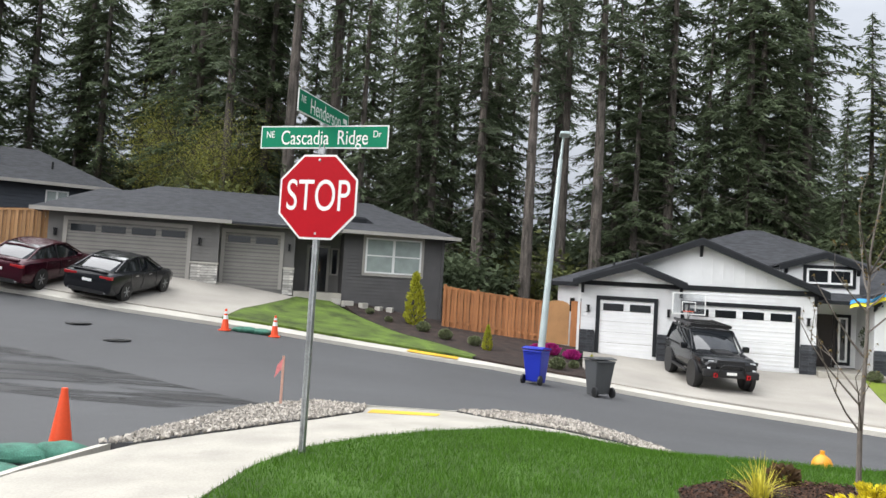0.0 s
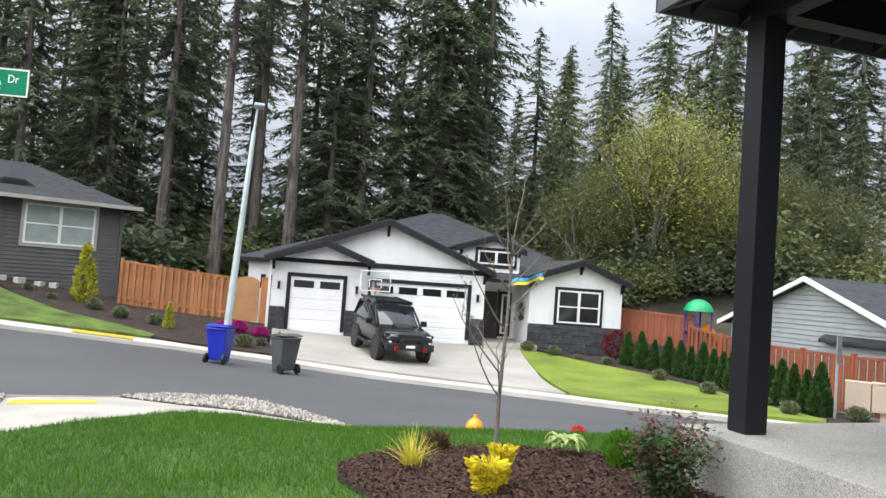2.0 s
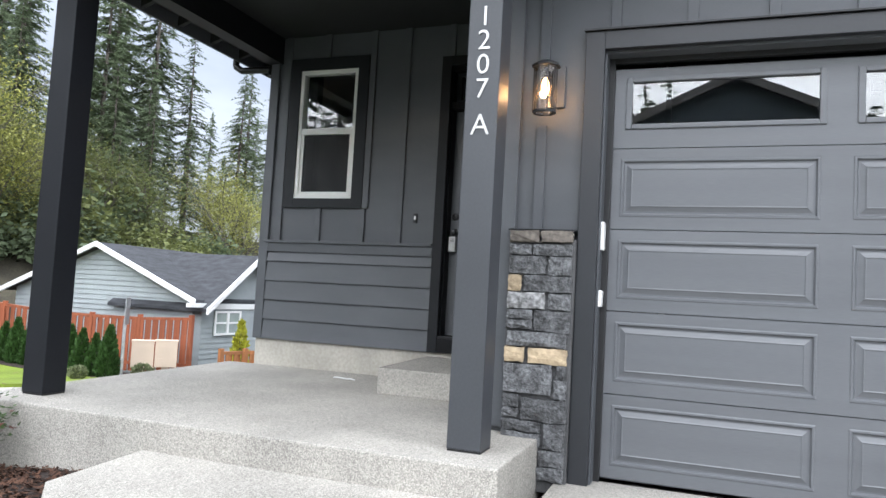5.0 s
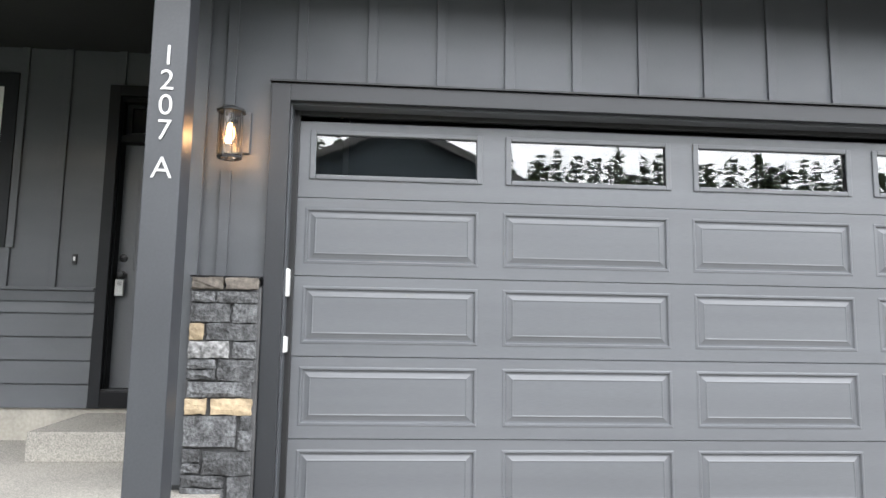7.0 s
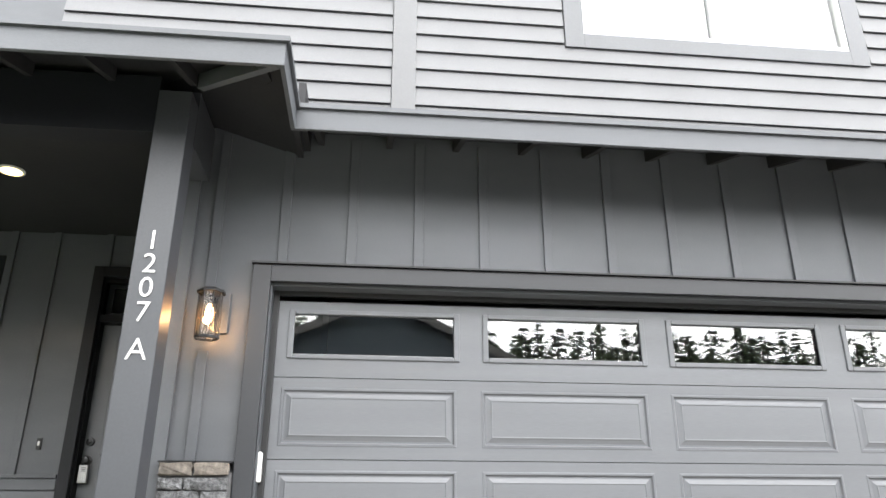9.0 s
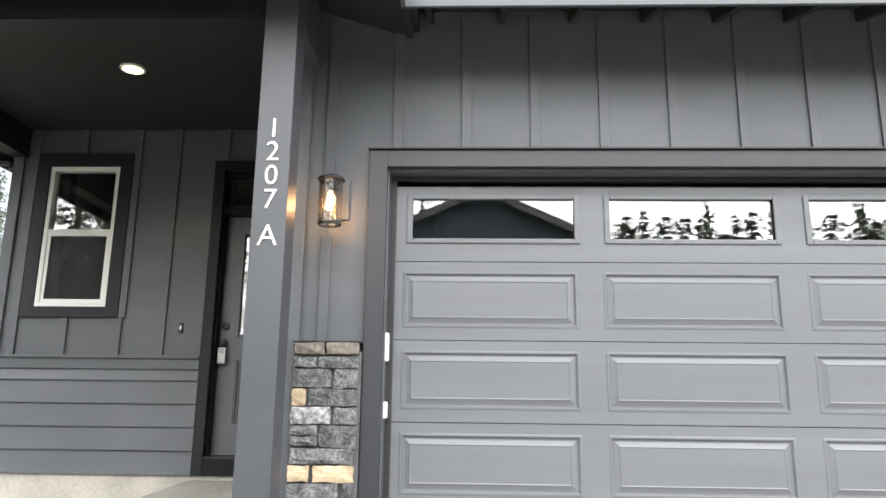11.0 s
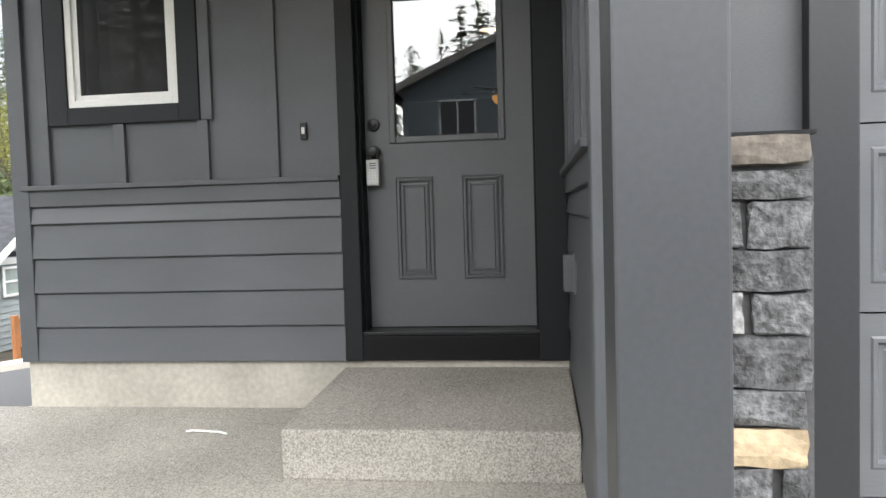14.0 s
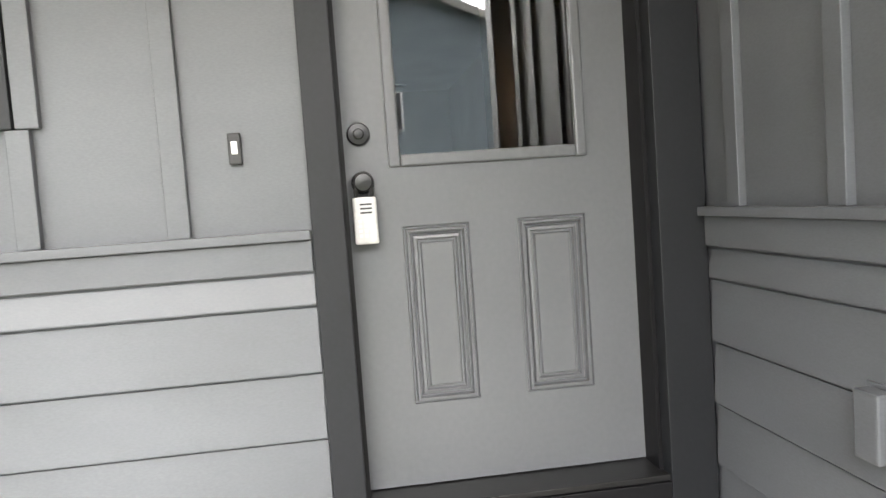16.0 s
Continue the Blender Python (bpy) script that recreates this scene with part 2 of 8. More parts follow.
OLIVELEAF = leafy("olive_understorey_leaves", (0.125, 0.14, 0.05), 0.45, 0.35, 0.4)


# ---- building helpers ----
def box(bm, x0, x1, y0, y1, z0, z1):
    v = [bm.verts.new((x, y, z)) for x in (x0, x1) for y in (y0, y1) for z in (z0, z1)]
    for f in ((0, 1, 3, 2), (4, 6, 7, 5), (0, 4, 5, 1), (2, 3, 7, 6), (0, 2, 6, 4), (1, 5, 7, 3)):
        bm.faces.new([v[i] for i in f])
    return v


def prism(bm, pts, axis, a, b):
    """A solid from a 2D outline, pushed along an axis from a to b. Outline coordinates are the two other axes in order."""
    def p(u, v, w):
        return {"x": (w, u, v), "y": (u, w, v), "z": (u, v, w)}[axis]
    lo = [bm.verts.new(p(u, v, a)) for u, v in pts]
    hi = [bm.verts.new(p(u, v, b)) for u, v in pts]
    k = len(pts)
    bm.faces.new(lo[::-1])
    bm.faces.new(hi)
    for i in range(k):
        bm.faces.new((lo[i], lo[(i + 1) % k], hi[(i + 1) % k], hi[i]))


def tube(bm, p, q, r0, r1=None, seg=10, caps=True):
    p, q = Vector(p), Vector(q)
    r1 = r0 if r1 is None else r1
    turn = (q - p).to_track_quat("Z", "Y").to_matrix()
    rings = []
    for c, r in ((p, r0), (q, r1)):
        rings.append([bm.verts.new(c + turn @ Vector((r * math.cos(2 * math.pi * i / seg), r * math.sin(2 * math.pi * i / seg), 0))) for i in range(seg)])
    for i in range(seg):
        bm.faces.new((rings[0][i], rings[0][(i + 1) % seg], rings[1][(i + 1) % seg], rings[1][i]))
    if caps:
        bm.faces.new(rings[0][::-1])
        bm.faces.new(rings[1])


def lathe(bm, profile, seg=20, centre=(0, 0, 0), axis="z"):
    """A turned shape from (radius, height) pairs."""
    c = Vector(centre)
    rings = []
    for r, h in profile:
        ring = []
        for i in range(seg):
            a = 2 * math.pi * i / seg
            o = {"z": (r * math.cos(a), r * math.sin(a), h), "x": (h, r * math.cos(a), r * math.sin(a)), "y": (r * math.sin(a), h, r * math.cos(a))}[axis]
            ring.append(bm.verts.new(c + Vector(o)))
        rings.append(ring)
    for a, b in zip(rings, rings[1:]):
        for i in range(seg):
            bm.faces.new((a[i], a[(i + 1) % seg], b[(i + 1) % seg], b[i]))
    bm.faces.new(rings[0][::-1])
    bm.faces.new(rings[-1])


def sweep(bm, pts, r, seg=8):
    for a, b in zip(pts, pts[1:]):
        tube(bm, a, b, r, r, seg)


def finish(bm, name, material, bevel=0.0, smooth=False):
    bmesh.ops.recalc_face_normals(bm, faces=bm.faces)
    if bevel:
        bmesh.ops.bevel(bm, geom=[e for e in bm.edges if len(e.link_faces) == 2 and e.calc_face_angle(0) > 0.6], offset=bevel, segments=2, profile=0.6, affect="EDGES", clamp_overlap=True)
    me = bpy.data.meshes.new(name)
    bm.to_mesh(me)
    bm.free()
    for m in (material if isinstance(material, (list, tuple)) else [material]):
        me.materials.append(m)
    if smooth:
        me.polygons.foreach_set("use_smooth", [True] * len(me.polygons))
        me.set_sharp_from_angle(angle=radians(38))
    return me


def part(name, bm, material, parent, label="", bevel=0.0, smooth=False, at=None):
    ob = new(name, finish(bm, name, material, bevel, smooth))
    ob.parent = parent
    if at is not None:
        ob.location = at
    return tagged(ob, label)


def thing(name, label, category, m=None, group=""):
    ob = new(name)
    ob.empty_display_size = 0.1
    ob.matrix_world = m if m is not None else Matrix.Identity(4)
    return tagged(ob, label, category, group)


def setting(name, bm, material, label="", category="", bevel=0.0):
    ob = new(name, finish(bm, name, material, bevel))
    return tagged(ob, label, category, "", "structure")


def boxes(*specs):
    bm = bmesh.new()
    for s in specs:
        box(bm, *s)
    return bm


def holed(bm, axis, a, b, u0, u1, z0, z1, holes):
    """A wall slab between a and b along an axis, in one piece, with rectangular openings (u0, u1, z0, z1) right through."""
    us = sorted({u0, u1, *[h[0] for h in holes], *[h[1] for h in holes]})
    zs = sorted({z0, z1, *[h[2] for h in holes], *[h[3] for h in holes]})
    solid = {(i, j) for i in range(len(us) - 1) for j in range(len(zs) - 1) if not any(h[0] <= us[i] and us[i + 1] <= h[1] and h[2] <= zs[j] and zs[j + 1] <= h[3] for h in holes)}
    made = {}

    def vert(i, j, w):
        if (i, j, w) not in made:
            made[i, j, w] = bm.verts.new((w, us[i], zs[j]) if axis == "x" else (us[i], w, zs[j]))
        return made[i, j, w]

    for i, j in sorted(solid):
        for w in (a, b):
            bm.faces.new((vert(i, j, w), vert(i + 1, j, w), vert(i + 1, j + 1, w), vert(i, j + 1, w)))
        for di, dj, p, q in ((-1, 0, (i, j), (i, j + 1)), (1, 0, (i + 1, j), (i + 1, j + 1)), (0, -1, (i, j), (i + 1, j)), (0, 1, (i, j + 1), (i + 1, j + 1))):
            if (i + di, j + dj) not in solid:
                bm.faces.new((vert(*p, a), vert(*q, a), vert(*q, b), vert(*p, b)))


def panelled(bm, axis, face, inward, u0, u1, z0, z1, panels, rings):
    """A face with moulded panels: rings are (inset, depth) pairs; axis is the face's normal."""
    def p(u, z, d):
        w = face + inward * d
        return bm.verts.new((w, u, z) if axis == "x" else (u, w, z))
    us = sorted({u0, u1, *[h[0] for h in panels], *[h[1] for h in panels]})
    zs = sorted({z0, z1, *[h[2] for h in panels], *[h[3] for h in panels]})
    for ua, ub in zip(us, us[1:]):
        for za, zb in zip(zs, zs[1:]):
            if any(h[0] <= ua and ub <= h[1] and h[2] <= za and zb <= h[3] for h in panels):
                continue
            bm.faces.new((p(ua, za, 0), p(ub, za, 0), p(ub, zb, 0), p(ua, zb, 0)))
    for a, b, c, d in panels:
        loops = []
        for i, e in rings:
            loops.append([p(a + i, c + i, e), p(b - i, c + i, e), p(b - i, d - i, e), p(a + i, d - i, e)])
        for lo, hi in zip(loops, loops[1:]):
            for k in range(4):
                bm.faces.new((lo[k], lo[(k + 1) % 4], hi[(k + 1) % 4], hi[k]))
        bm.faces.new(loops[-1])


def lettering(text, size, depth=0.002, weight=0.0):
    cu = bpy.data.curves.new("lettering", "FONT")
    cu.body, cu.size, cu.extrude, cu.align_x, cu.align_y = text, size, depth, "CENTER", "CENTER"
    cu.offset = weight
    tmp = bpy.data.objects.new("lettering", cu)
    scene.collection.objects.link(tmp)
    bpy.context.view_layer.update()
    me = bpy.data.meshes.new_from_object(tmp)
    bpy.data.objects.remove(tmp)
    return me


def letter_part(name, text, size, material, parent, m, depth=0.002, label="", weight=0.0):
    me = lettering(text, size, depth, weight)
    me.materials.clear()
    me.materials.append(material)
    ob = new(name, me)
    ob.parent = parent
    ob.matrix_local = m
    return tagged(ob, label)


# ---- lie of the land ----
LAND = (-0.3118, 1.1776, -0.0662, -0.5936, -1.4238, -0.5589, 0.0398, 0.3505, 0.2605, 0.1653)


def land(x, y):
    """Height of the natural ground."""
    u, v = min(28.0, max(-20.0, x)) / 10, min(37.0, max(-1.0, y)) / 10
    a = LAND
    dip = 0.75 * math.exp(-((x - 4.8) ** 2 + (y - 10.2) ** 2) / 5.1) * min(1.0, max(0.0, (y - 8.2) / 1.0))
    return -dip + a[0] + a[1] * u + a[2] * v + a[3] * u * u + a[4] * u * v + a[5] * v * v + a[6] * u ** 3 + a[7] * u * u * v + a[8] * u * v * v + a[9] * v ** 3


def drape(name, outline, lift, material, step=0.7, thick=0.25, label="", category="", shape=None):
    """A slab with a given outline, laid over the land."""
    bm = bmesh.new()
    bm.faces.new([bm.verts.new((x, y, 0)) for x, y in outline])
    for k, (lo, hi) in enumerate((min(p[i] for p in outline), max(p[i] for p in outline)) for i in (0, 1)):
        c = math.floor(lo / step) * step + step
        while c < hi:
            co, no = ((c, 0, 0), (1, 0, 0)) if k == 0 else ((0, c, 0), (0, 1, 0))
            bmesh.ops.bisect_plane(bm, geom=bm.verts[:] + bm.edges[:] + bm.faces[:], dist=1e-4, plane_co=co, plane_no=no)
            c += step
    bmesh.ops.triangulate(bm, faces=[f for f in bm.faces if len(f.verts) > 4])
    fn = shape or land
    for v in bm.verts:
        v.co.z = fn(v.co.x, v.co.y) + lift
    if thick:
        rim = [e for e in bm.edges if len(e.link_faces) == 1]
        out = bmesh.ops.extrude_edge_only(bm, edges=rim)["geom"]
        for v in out:
            if isinstance(v, bmesh.types.BMVert):
                v.co.z -= thick
    return setting(name, bm, material, label, category)


# ---- ground, streets and pavements ----
def low(x, y):
    """The land, sunk under the raised lot and the paved parts."""
    return land(x, y) - 0.32


bm = bmesh.new()
gx = [-400, -200, -100, -60, -40, -30] + [-24 + i for i in range(53)] + [30, 40, 60, 100, 200, 400]
gy = [-400, -200, -100, -50, -20] + [-6 + i for i in range(44)] + [40, 50, 70, 120, 250, 500]
grid = [[bm.verts.new((x, y, low(x, y))) for y in gy] for x in gx]
for i in range(len(gx) - 1):
    for j in range(len(gy) - 1):
        bm.faces.new((grid[i][j], grid[i + 1][j], grid[i + 1][j + 1], grid[i][j + 1]))
setting("ground", bm, SOIL, "dark earth under the trees and lots", "ground")

# the outer kerb of the bend, and the kerb round the corner lot
FAR = [(-40, 20), (-24, 21.6), (-17.1, 23.0), (-13.1, 23.2), (-10.0, 23.75), (-7.75, 24.15), (-3.9, 24.35), (-0.5, 24.3), (2.3, 23.3), (5.2, 21.5), (8.0, 20.0), (10.1, 18.4), (12.6, 15.7), (14.2, 13.7), (16.5, 9.5), (19, 3), (21, -6), (23, -25)]
NEAR = [(-4.6, -25), (-4.55, 3.0), (-4.35, 6.2), (-4.2, 7.2), (-4.0, 8.6), (-3.76, 10.4), (-3.06, 11.6), (-1.97, 11.6), (-0.93, 11.75), (-0.2, 12.3), (0.96, 12.35), (2.09, 11.2), (2.94, 10.2), (5.0, 9.5), (8.0, 8.0), (10.2, 4.5), (11.5, -2), (12, -25)]


def shifted(line, d):
    """A line moved d metres to its left."""
    out = []
    for i, p in enumerate(line):
        a, b = Vector(line[max(0, i - 1)]), Vector(line[min(len(line) - 1, i + 1)])
        t = (b - a).normalized()
        out.append((p[0] - t.y * d, p[1] + t.x * d))
    return out


drape("road", [(-40, 10)] + FAR + NEAR[::-1] + [(-12.5, -25), (-12.3, 6), (-14, 9.5)], -0.17, ASPHALT, 1.0, 0, "dark grey asphalt street at a bend", "road")
wn2, wl2 = WETASPHALT.node_tree.nodes, WETASPHALT.node_tree.links
wet_map, wet_noise, wet_ramp = wn2.new("ShaderNodeMapping"), wn2.new("ShaderNodeTexNoise"), wn2.new("ShaderNodeValToRGB")
wet_coord, wet_mix, wet_clear = wn2.new("ShaderNodeTexCoord"), wn2.new("ShaderNodeMixShader"), wn2.new("ShaderNodeBsdfTransparent")
wet_map.inputs["Rotation"].default_value, wet_map.inputs["Scale"].default_value = (0, 0, radians(32)), (0.22, 1.1, 1)
wet_noise.inputs["Scale"].default_value, wet_noise.inputs["Detail"].default_value = 1.3, 7
wet_ramp.color_ramp.elements[0].position, wet_ramp.color_ramp.elements[1].position = 0.44, 0.62
wl2.new(wet_coord.outputs["Object"], wet_map.inputs[0])
wl2.new(wet_map.outputs[0], wet_noise.inputs["Vector"])
wl2.new(wet_noise.outputs["Fac"], wet_ramp.inputs[0])
wl2.new(wet_ramp.outputs[0], wet_mix.inputs[0])
wl2.new(wet_clear.outputs[0], wet_mix.inputs[1])
wl2.new(wn2["Principled BSDF"].outputs[0], wet_mix.inputs[2])
wl2.new(wet_mix.outputs[0], wn2["Material Output"].inputs[0])
drape("wet_patch", [(-14.0, 17.2), (-12.4, 16.6), (-7.66, 14.3), (-5.4, 12.9), (-4.1, 12.0), (-4.5, 11.3), (-5.3, 10.9), (-6.8, 11.1), (-8.6, 11.6), (-12.5, 13.0), (-14.2, 14.6)], -0.166, WETASPHALT, 0.8, 0, "dark wet streak on the asphalt", "stain")


def kerb(name, line, width, lift, label):
    back = shifted(line, width)
    bm = bmesh.new()
    prev = None
    fine = []
    for (a, b), (c, d) in zip(zip(line, line[1:]), zip(back, back[1:])):
        n = max(1, int((Vector(b) - Vector(a)).length / 0.8))
        for k in range(n):
            s = k / n
            fine.append(((a[0] + (b[0] - a[0]) * s, a[1] + (b[1] - a[1]) * s), (c[0] + (d[0] - c[0]) * s, c[1] + (d[1] - c[1]) * s)))
    fine.append((line[-1], back[-1]))
    for f, g in fine:
        r = []
        m = (f[0] * 0.85 + g[0] * 0.15, f[1] * 0.85 + g[1] * 0.15)
        for p, z in ((f, -0.4), (f, -0.02), (m, 0.0), (g, 0.012), (g, -0.4)):
            r.append(bm.verts.new((p[0], p[1], land(*p) + z + lift)))
        if prev:
            for i in range(4):
                bm.faces.new((prev[i], r[i], r[i + 1], prev[i + 1]))
        prev = r
    return setting(name, bm, KERB, label, "kerb")


kerb("kerb_far", FAR, 0.75, -0.03, "pale concrete kerb along the outer side of the bend")
kerb("kerb_near", NEAR, -0.16, 0.0, "pale concrete kerb round the corner lot")


# ---- the corner lot ----
def lot(x, y):
    """The graded lot: driveway and lawn rising to the house."""
    return land(x, y)


def drive(x, y):
    return min(land(x, y) + 0.02, -0.02) if x < 2.4 else min(-0.02, -0.15 + 0.07 * (x - 2.4))


drape("driveway", [(-4.5, -5.2), (4.72, -5.2), (4.72, 0.98), (2.3, 0.98), (-0.6, 0.98), (-4.5, 0.98)], 0.0, AGGREGATE, 0.5, 0.3, "exposed aggregate concrete driveway before the garage", "driveway", drive)
drape("walkway", [(2.2, 0.98), (3.71, 0.98), (3.71, 3.16), (3.1, 3.2), (2.5, 2.6), (2.2, 1.6)], 0.0, AGGREGATE, 0.4, 0.25, "pale exposed aggregate walk beside the porch", "path", lambda x, y: -0.10 + 0.09 * (x - 2.2) + 0.0 * y)
drape("pavement", [(-4.35, 0.98), (-1.9, 0.98), (-2.2, 5.6), (-2.22, 6.4), (-2.04, 7.4), (-1.5, 8.3), (-0.9, 9.05), (0.05, 9.9), (0.9, 10.0), (1.7, 9.5), (2.8, 8.6), (4.5, 8.2), (6.5, 7.4), (8.3, 4.5), (9.4, 0), (10.4, 0), (9.6, 4.8), (7.4, 8.1), (4.9, 9.2), (3.0, 9.75), (2.0, 10.4), (1.0, 11.3), (-0.75, 11.6), (-1.9, 11.4), (-2.7, 10.6), (-3.2, 9.4), (-3.75, 7.4), (-4.2, 6.0)], 0.0, CONCRETE, 0.8, 0.2, "pale smooth concrete pavement curving round the corner", "pavement")
drape("tactile_ramp_2", [(-3.5, 24.42), (-1.75, 24.38), (-1.75, 24.98), (-3.45, 25.02)], -0.005, YELLOWPAINT, 0.5, 0, "yellow tactile strip on the far kerb ramp", "tactile paving")
drape("tactile_ramp", [(-1.98, 10.55), (-0.98, 10.75), (-0.95, 11.1), (-1.98, 11.0)], 0.006, YELLOWPAINT, 0.5, 0, "yellow tactile strip on the kerb ramp", "tactile paving")
GRAVEL_A = [(-4.15, 7.25), (-3.9, 8.6), (-3.66, 10.3), (-3.0, 11.4), (-2.15, 11.3), (-2.05, 10.6), (-2.45, 9.6), (-3.1, 8.4), (-3.8, 7.3)]
GRAVEL_B = [(-0.75, 11.6), (-0.1, 12.1), (0.9, 12.15), (2.0, 11.05), (2.9, 10.05), (5.0, 9.35), (4.9, 9.2), (3.0, 9.55), (2.0, 10.0), (1.2, 10.4), (0.1, 10.9)]
drape("gravel_bed", GRAVEL_A, 0.02, MORTAR, 0.6, 0.1, "bed of grey crushed stone behind the kerb", "gravel")
drape("gravel_bed_2", GRAVEL_B, 0.02, MORTAR, 0.6, 0.1, "bed of grey crushed stone behind the kerb", "gravel")
LAWN_OUT = [(-1.9, 0.98), (2.2, 0.98), (2.2, 1.6), (2.5, 2.6), (3.1, 3.2), (3.71, 3.16), (3.71, 4.63), (6.6, 4.63), (8.2, 4.4), (6.4, 7.3), (4.4, 8.1), (2.75, 8.5), (1.6, 9.4), (0.85, 9.9), (0.05, 9.8), (-0.85, 8.95), (-1.45, 8.2), (-1.98, 7.3), (-2.15, 6.4), (-2.13, 5.6)]
drape("lawn", LAWN_OUT, 0.03, LAWN, 0.5, 0.5, "dense dark green front lawn", "lawn")
BED = [(1.36, 5.4), (1.45, 5.9), (1.85, 6.35), (2.4, 6.6), (3.1, 6.6), (3.7, 6.25), (4.2, 5.6), (4.3, 4.8), (3.68, 4.66), (3.68, 3.3), (3.1, 3.35), (2.5, 3.2), (1.9, 3.6), (1.5, 4.5)]
drape("mulch_bed", BED, 0.065, MULCH, 0.25, 0.15, "planting bed of dark brown bark mulch", "planting bed", lambda x, y: land(x, y) + 0.02 * noise.noise((x * 5, y * 5, 0)))

# ---- the porch ----
slab = thing("porch_slab", "grey exposed aggregate concrete porch slab", "porch")
slab["kind"] = "structure"
bm = bmesh.new()
prism(bm, [(3.70, -0.35), (6.42, -0.35), (6.42, 0.25), (3.70, 0.205)], "y", 1.08, 4.62)
part("slab", bm, AGGREGATE, slab, bevel=0.012)
step = thing("door_step", "grey exposed aggregate step before the entry door", "step")
step["kind"] = "structure"
bm = bmesh.new()
prism(bm, [(5.44, 0.232), (6.419, 0.25), (6.419, 0.465), (5.44, 0.432)], "y", 1.40, 2.55)
part("step_block", bm, AGGREGATE, step, bevel=0.012)


def square_post(name, x, y, top, label, paint):
    t = thing(name, label, "post", pose(x, y, 0.209))
    part("shaft", boxes((0, 0.185, -0.091, 0.091, 0.012, top - 0.209)), paint, t, bevel=0.006)
    part("base_plate", boxes((0.01, 0.18, -0.09, 0.09, 0.0, 0.012)), BLACK, t)
    return t


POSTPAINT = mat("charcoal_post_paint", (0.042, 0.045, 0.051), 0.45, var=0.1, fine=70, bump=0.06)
# same charcoal as the numbered post, darkened to carry the backlit side's shade
SHADEDPOST = mat("shaded_charcoal_post_paint", (0.011, 0.012, 0.015), 0.5, var=0.1, fine=70, bump=0.06, spec=0.22)
post_a = square_post("porch_post", 3.93, 4.31, 3.14, "charcoal square porch post on the slab, darkened in colour for its shade", SHADEDPOST)
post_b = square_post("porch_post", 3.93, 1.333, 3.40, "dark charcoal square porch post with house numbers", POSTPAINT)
for ch, z, s in (("1", 2.48, 0.152), ("2", 2.35, 0.152), ("0", 2.22, 0.152), ("7", 2.09, 0.152), ("A", 1.897, 0.158)):
    letter_part("house_number", ch, s, SATIN, post_b, pose(-0.004, 0.0, z - 0.209, 90, 0, -90), 0.003, "satin metal character", -0.0008)

scrap = thing("scrap_strip", "thin curled white paper strip lying on the slab", "litter", pose(5.98, 3.11, 0.244, 0, 0, 84))
bm = bmesh.new()
sweep(bm, [(-0.11, 0.012, 0.006), (-0.06, 0.0, 0.010), (-0.02, -0.012, 0.005), (0.03, -0.010, 0.008), (0.075, 0.004, 0.012), (0.11, 0.0, 0.006)], 0.005)
part("strip", bm, WHITEPLASTIC, scrap)

# ---- entry wall, with its window and door ----
ENTRY_HOLES = [(1.52, 2.47, 0.5, 3.09), (3.38, 4.01, 1.86, 3.115)]
bm = bmesh.new()
holed(bm, "x", 6.42, 6.58, 1.39, 4.355, 0.5, 3.55, ENTRY_HOLES)
wall_entry = setting("wall_entry", bm, SIDING, "charcoal board and batten wall over lap siding", "wall")
bm = boxes((6.425, 6.6, 1.39, 4.34, -0.5, 0.498))
setting("foundation", bm, FOUNDATION, "pale poured concrete foundation strip", "foundation")


def lap_boards(parent, axis, face, sign, u0, u1, edges, material, thick=0.008):
    """Lap siding: each board leans out at its foot. face is the wall plane, sign the side it faces."""
    for z0, z1 in zip(edges, edges[1:]):
        bm = bmesh.new()
        pts = [(0, z0), (sign * thick * 3.2, z0), (sign * thick * 3.2, z0 + 0.004), (sign * thick * 1.0, z1 - 0.010), (0, z1 - 0.010)]
        if axis == "x":
            prism(bm, [(face + p, z) for p, z in pts], "y", u0, u1)
        else:
            prism(bm, [(face + p, z) for p, z in pts], "x", u0, u1)
        part("siding_board", bm, material, parent)


LAPS = [0.5, 0.69, 0.876, 1.063, 1.25, 1.343]
lap_boards(wall_entry, "x", 6.42, -1, 2.54, 4.262, LAPS, SIDING)
part("band_board", boxes((6.396, 6.42, 2.54, 4.30, 1.343, 1.428)), SIDING, wall_entry, bevel=0.003)
part("band_ledge", boxes((6.375, 6.42, 2.54, 4.30, 1.430, 1.456)), SIDING, wall_entry, bevel=0.004)
part("corner_board", boxes((6.392, 6.42, 4.262, 4.357, 0.5, 3.47)), SIDING, wall_entry, bevel=0.003)
for y, z0, z1 in ((4.16, 1.457, 3.46), (3.728, 1.457, 1.768), (3.728, 3.235, 3.46), (3.262, 1.457, 1.768), (3.236, 1.77, 3.46), (2.885, 1.457, 3.46), (2.45, 3.166, 3.46), (2.02, 3.166, 3.46), (1.6, 3.166, 3.46)):
    part("batten", boxes((6.395, 6.42, y - 0.03, y + 0.03, z0, z1)), SIDING, wall_entry, bevel=0.003)


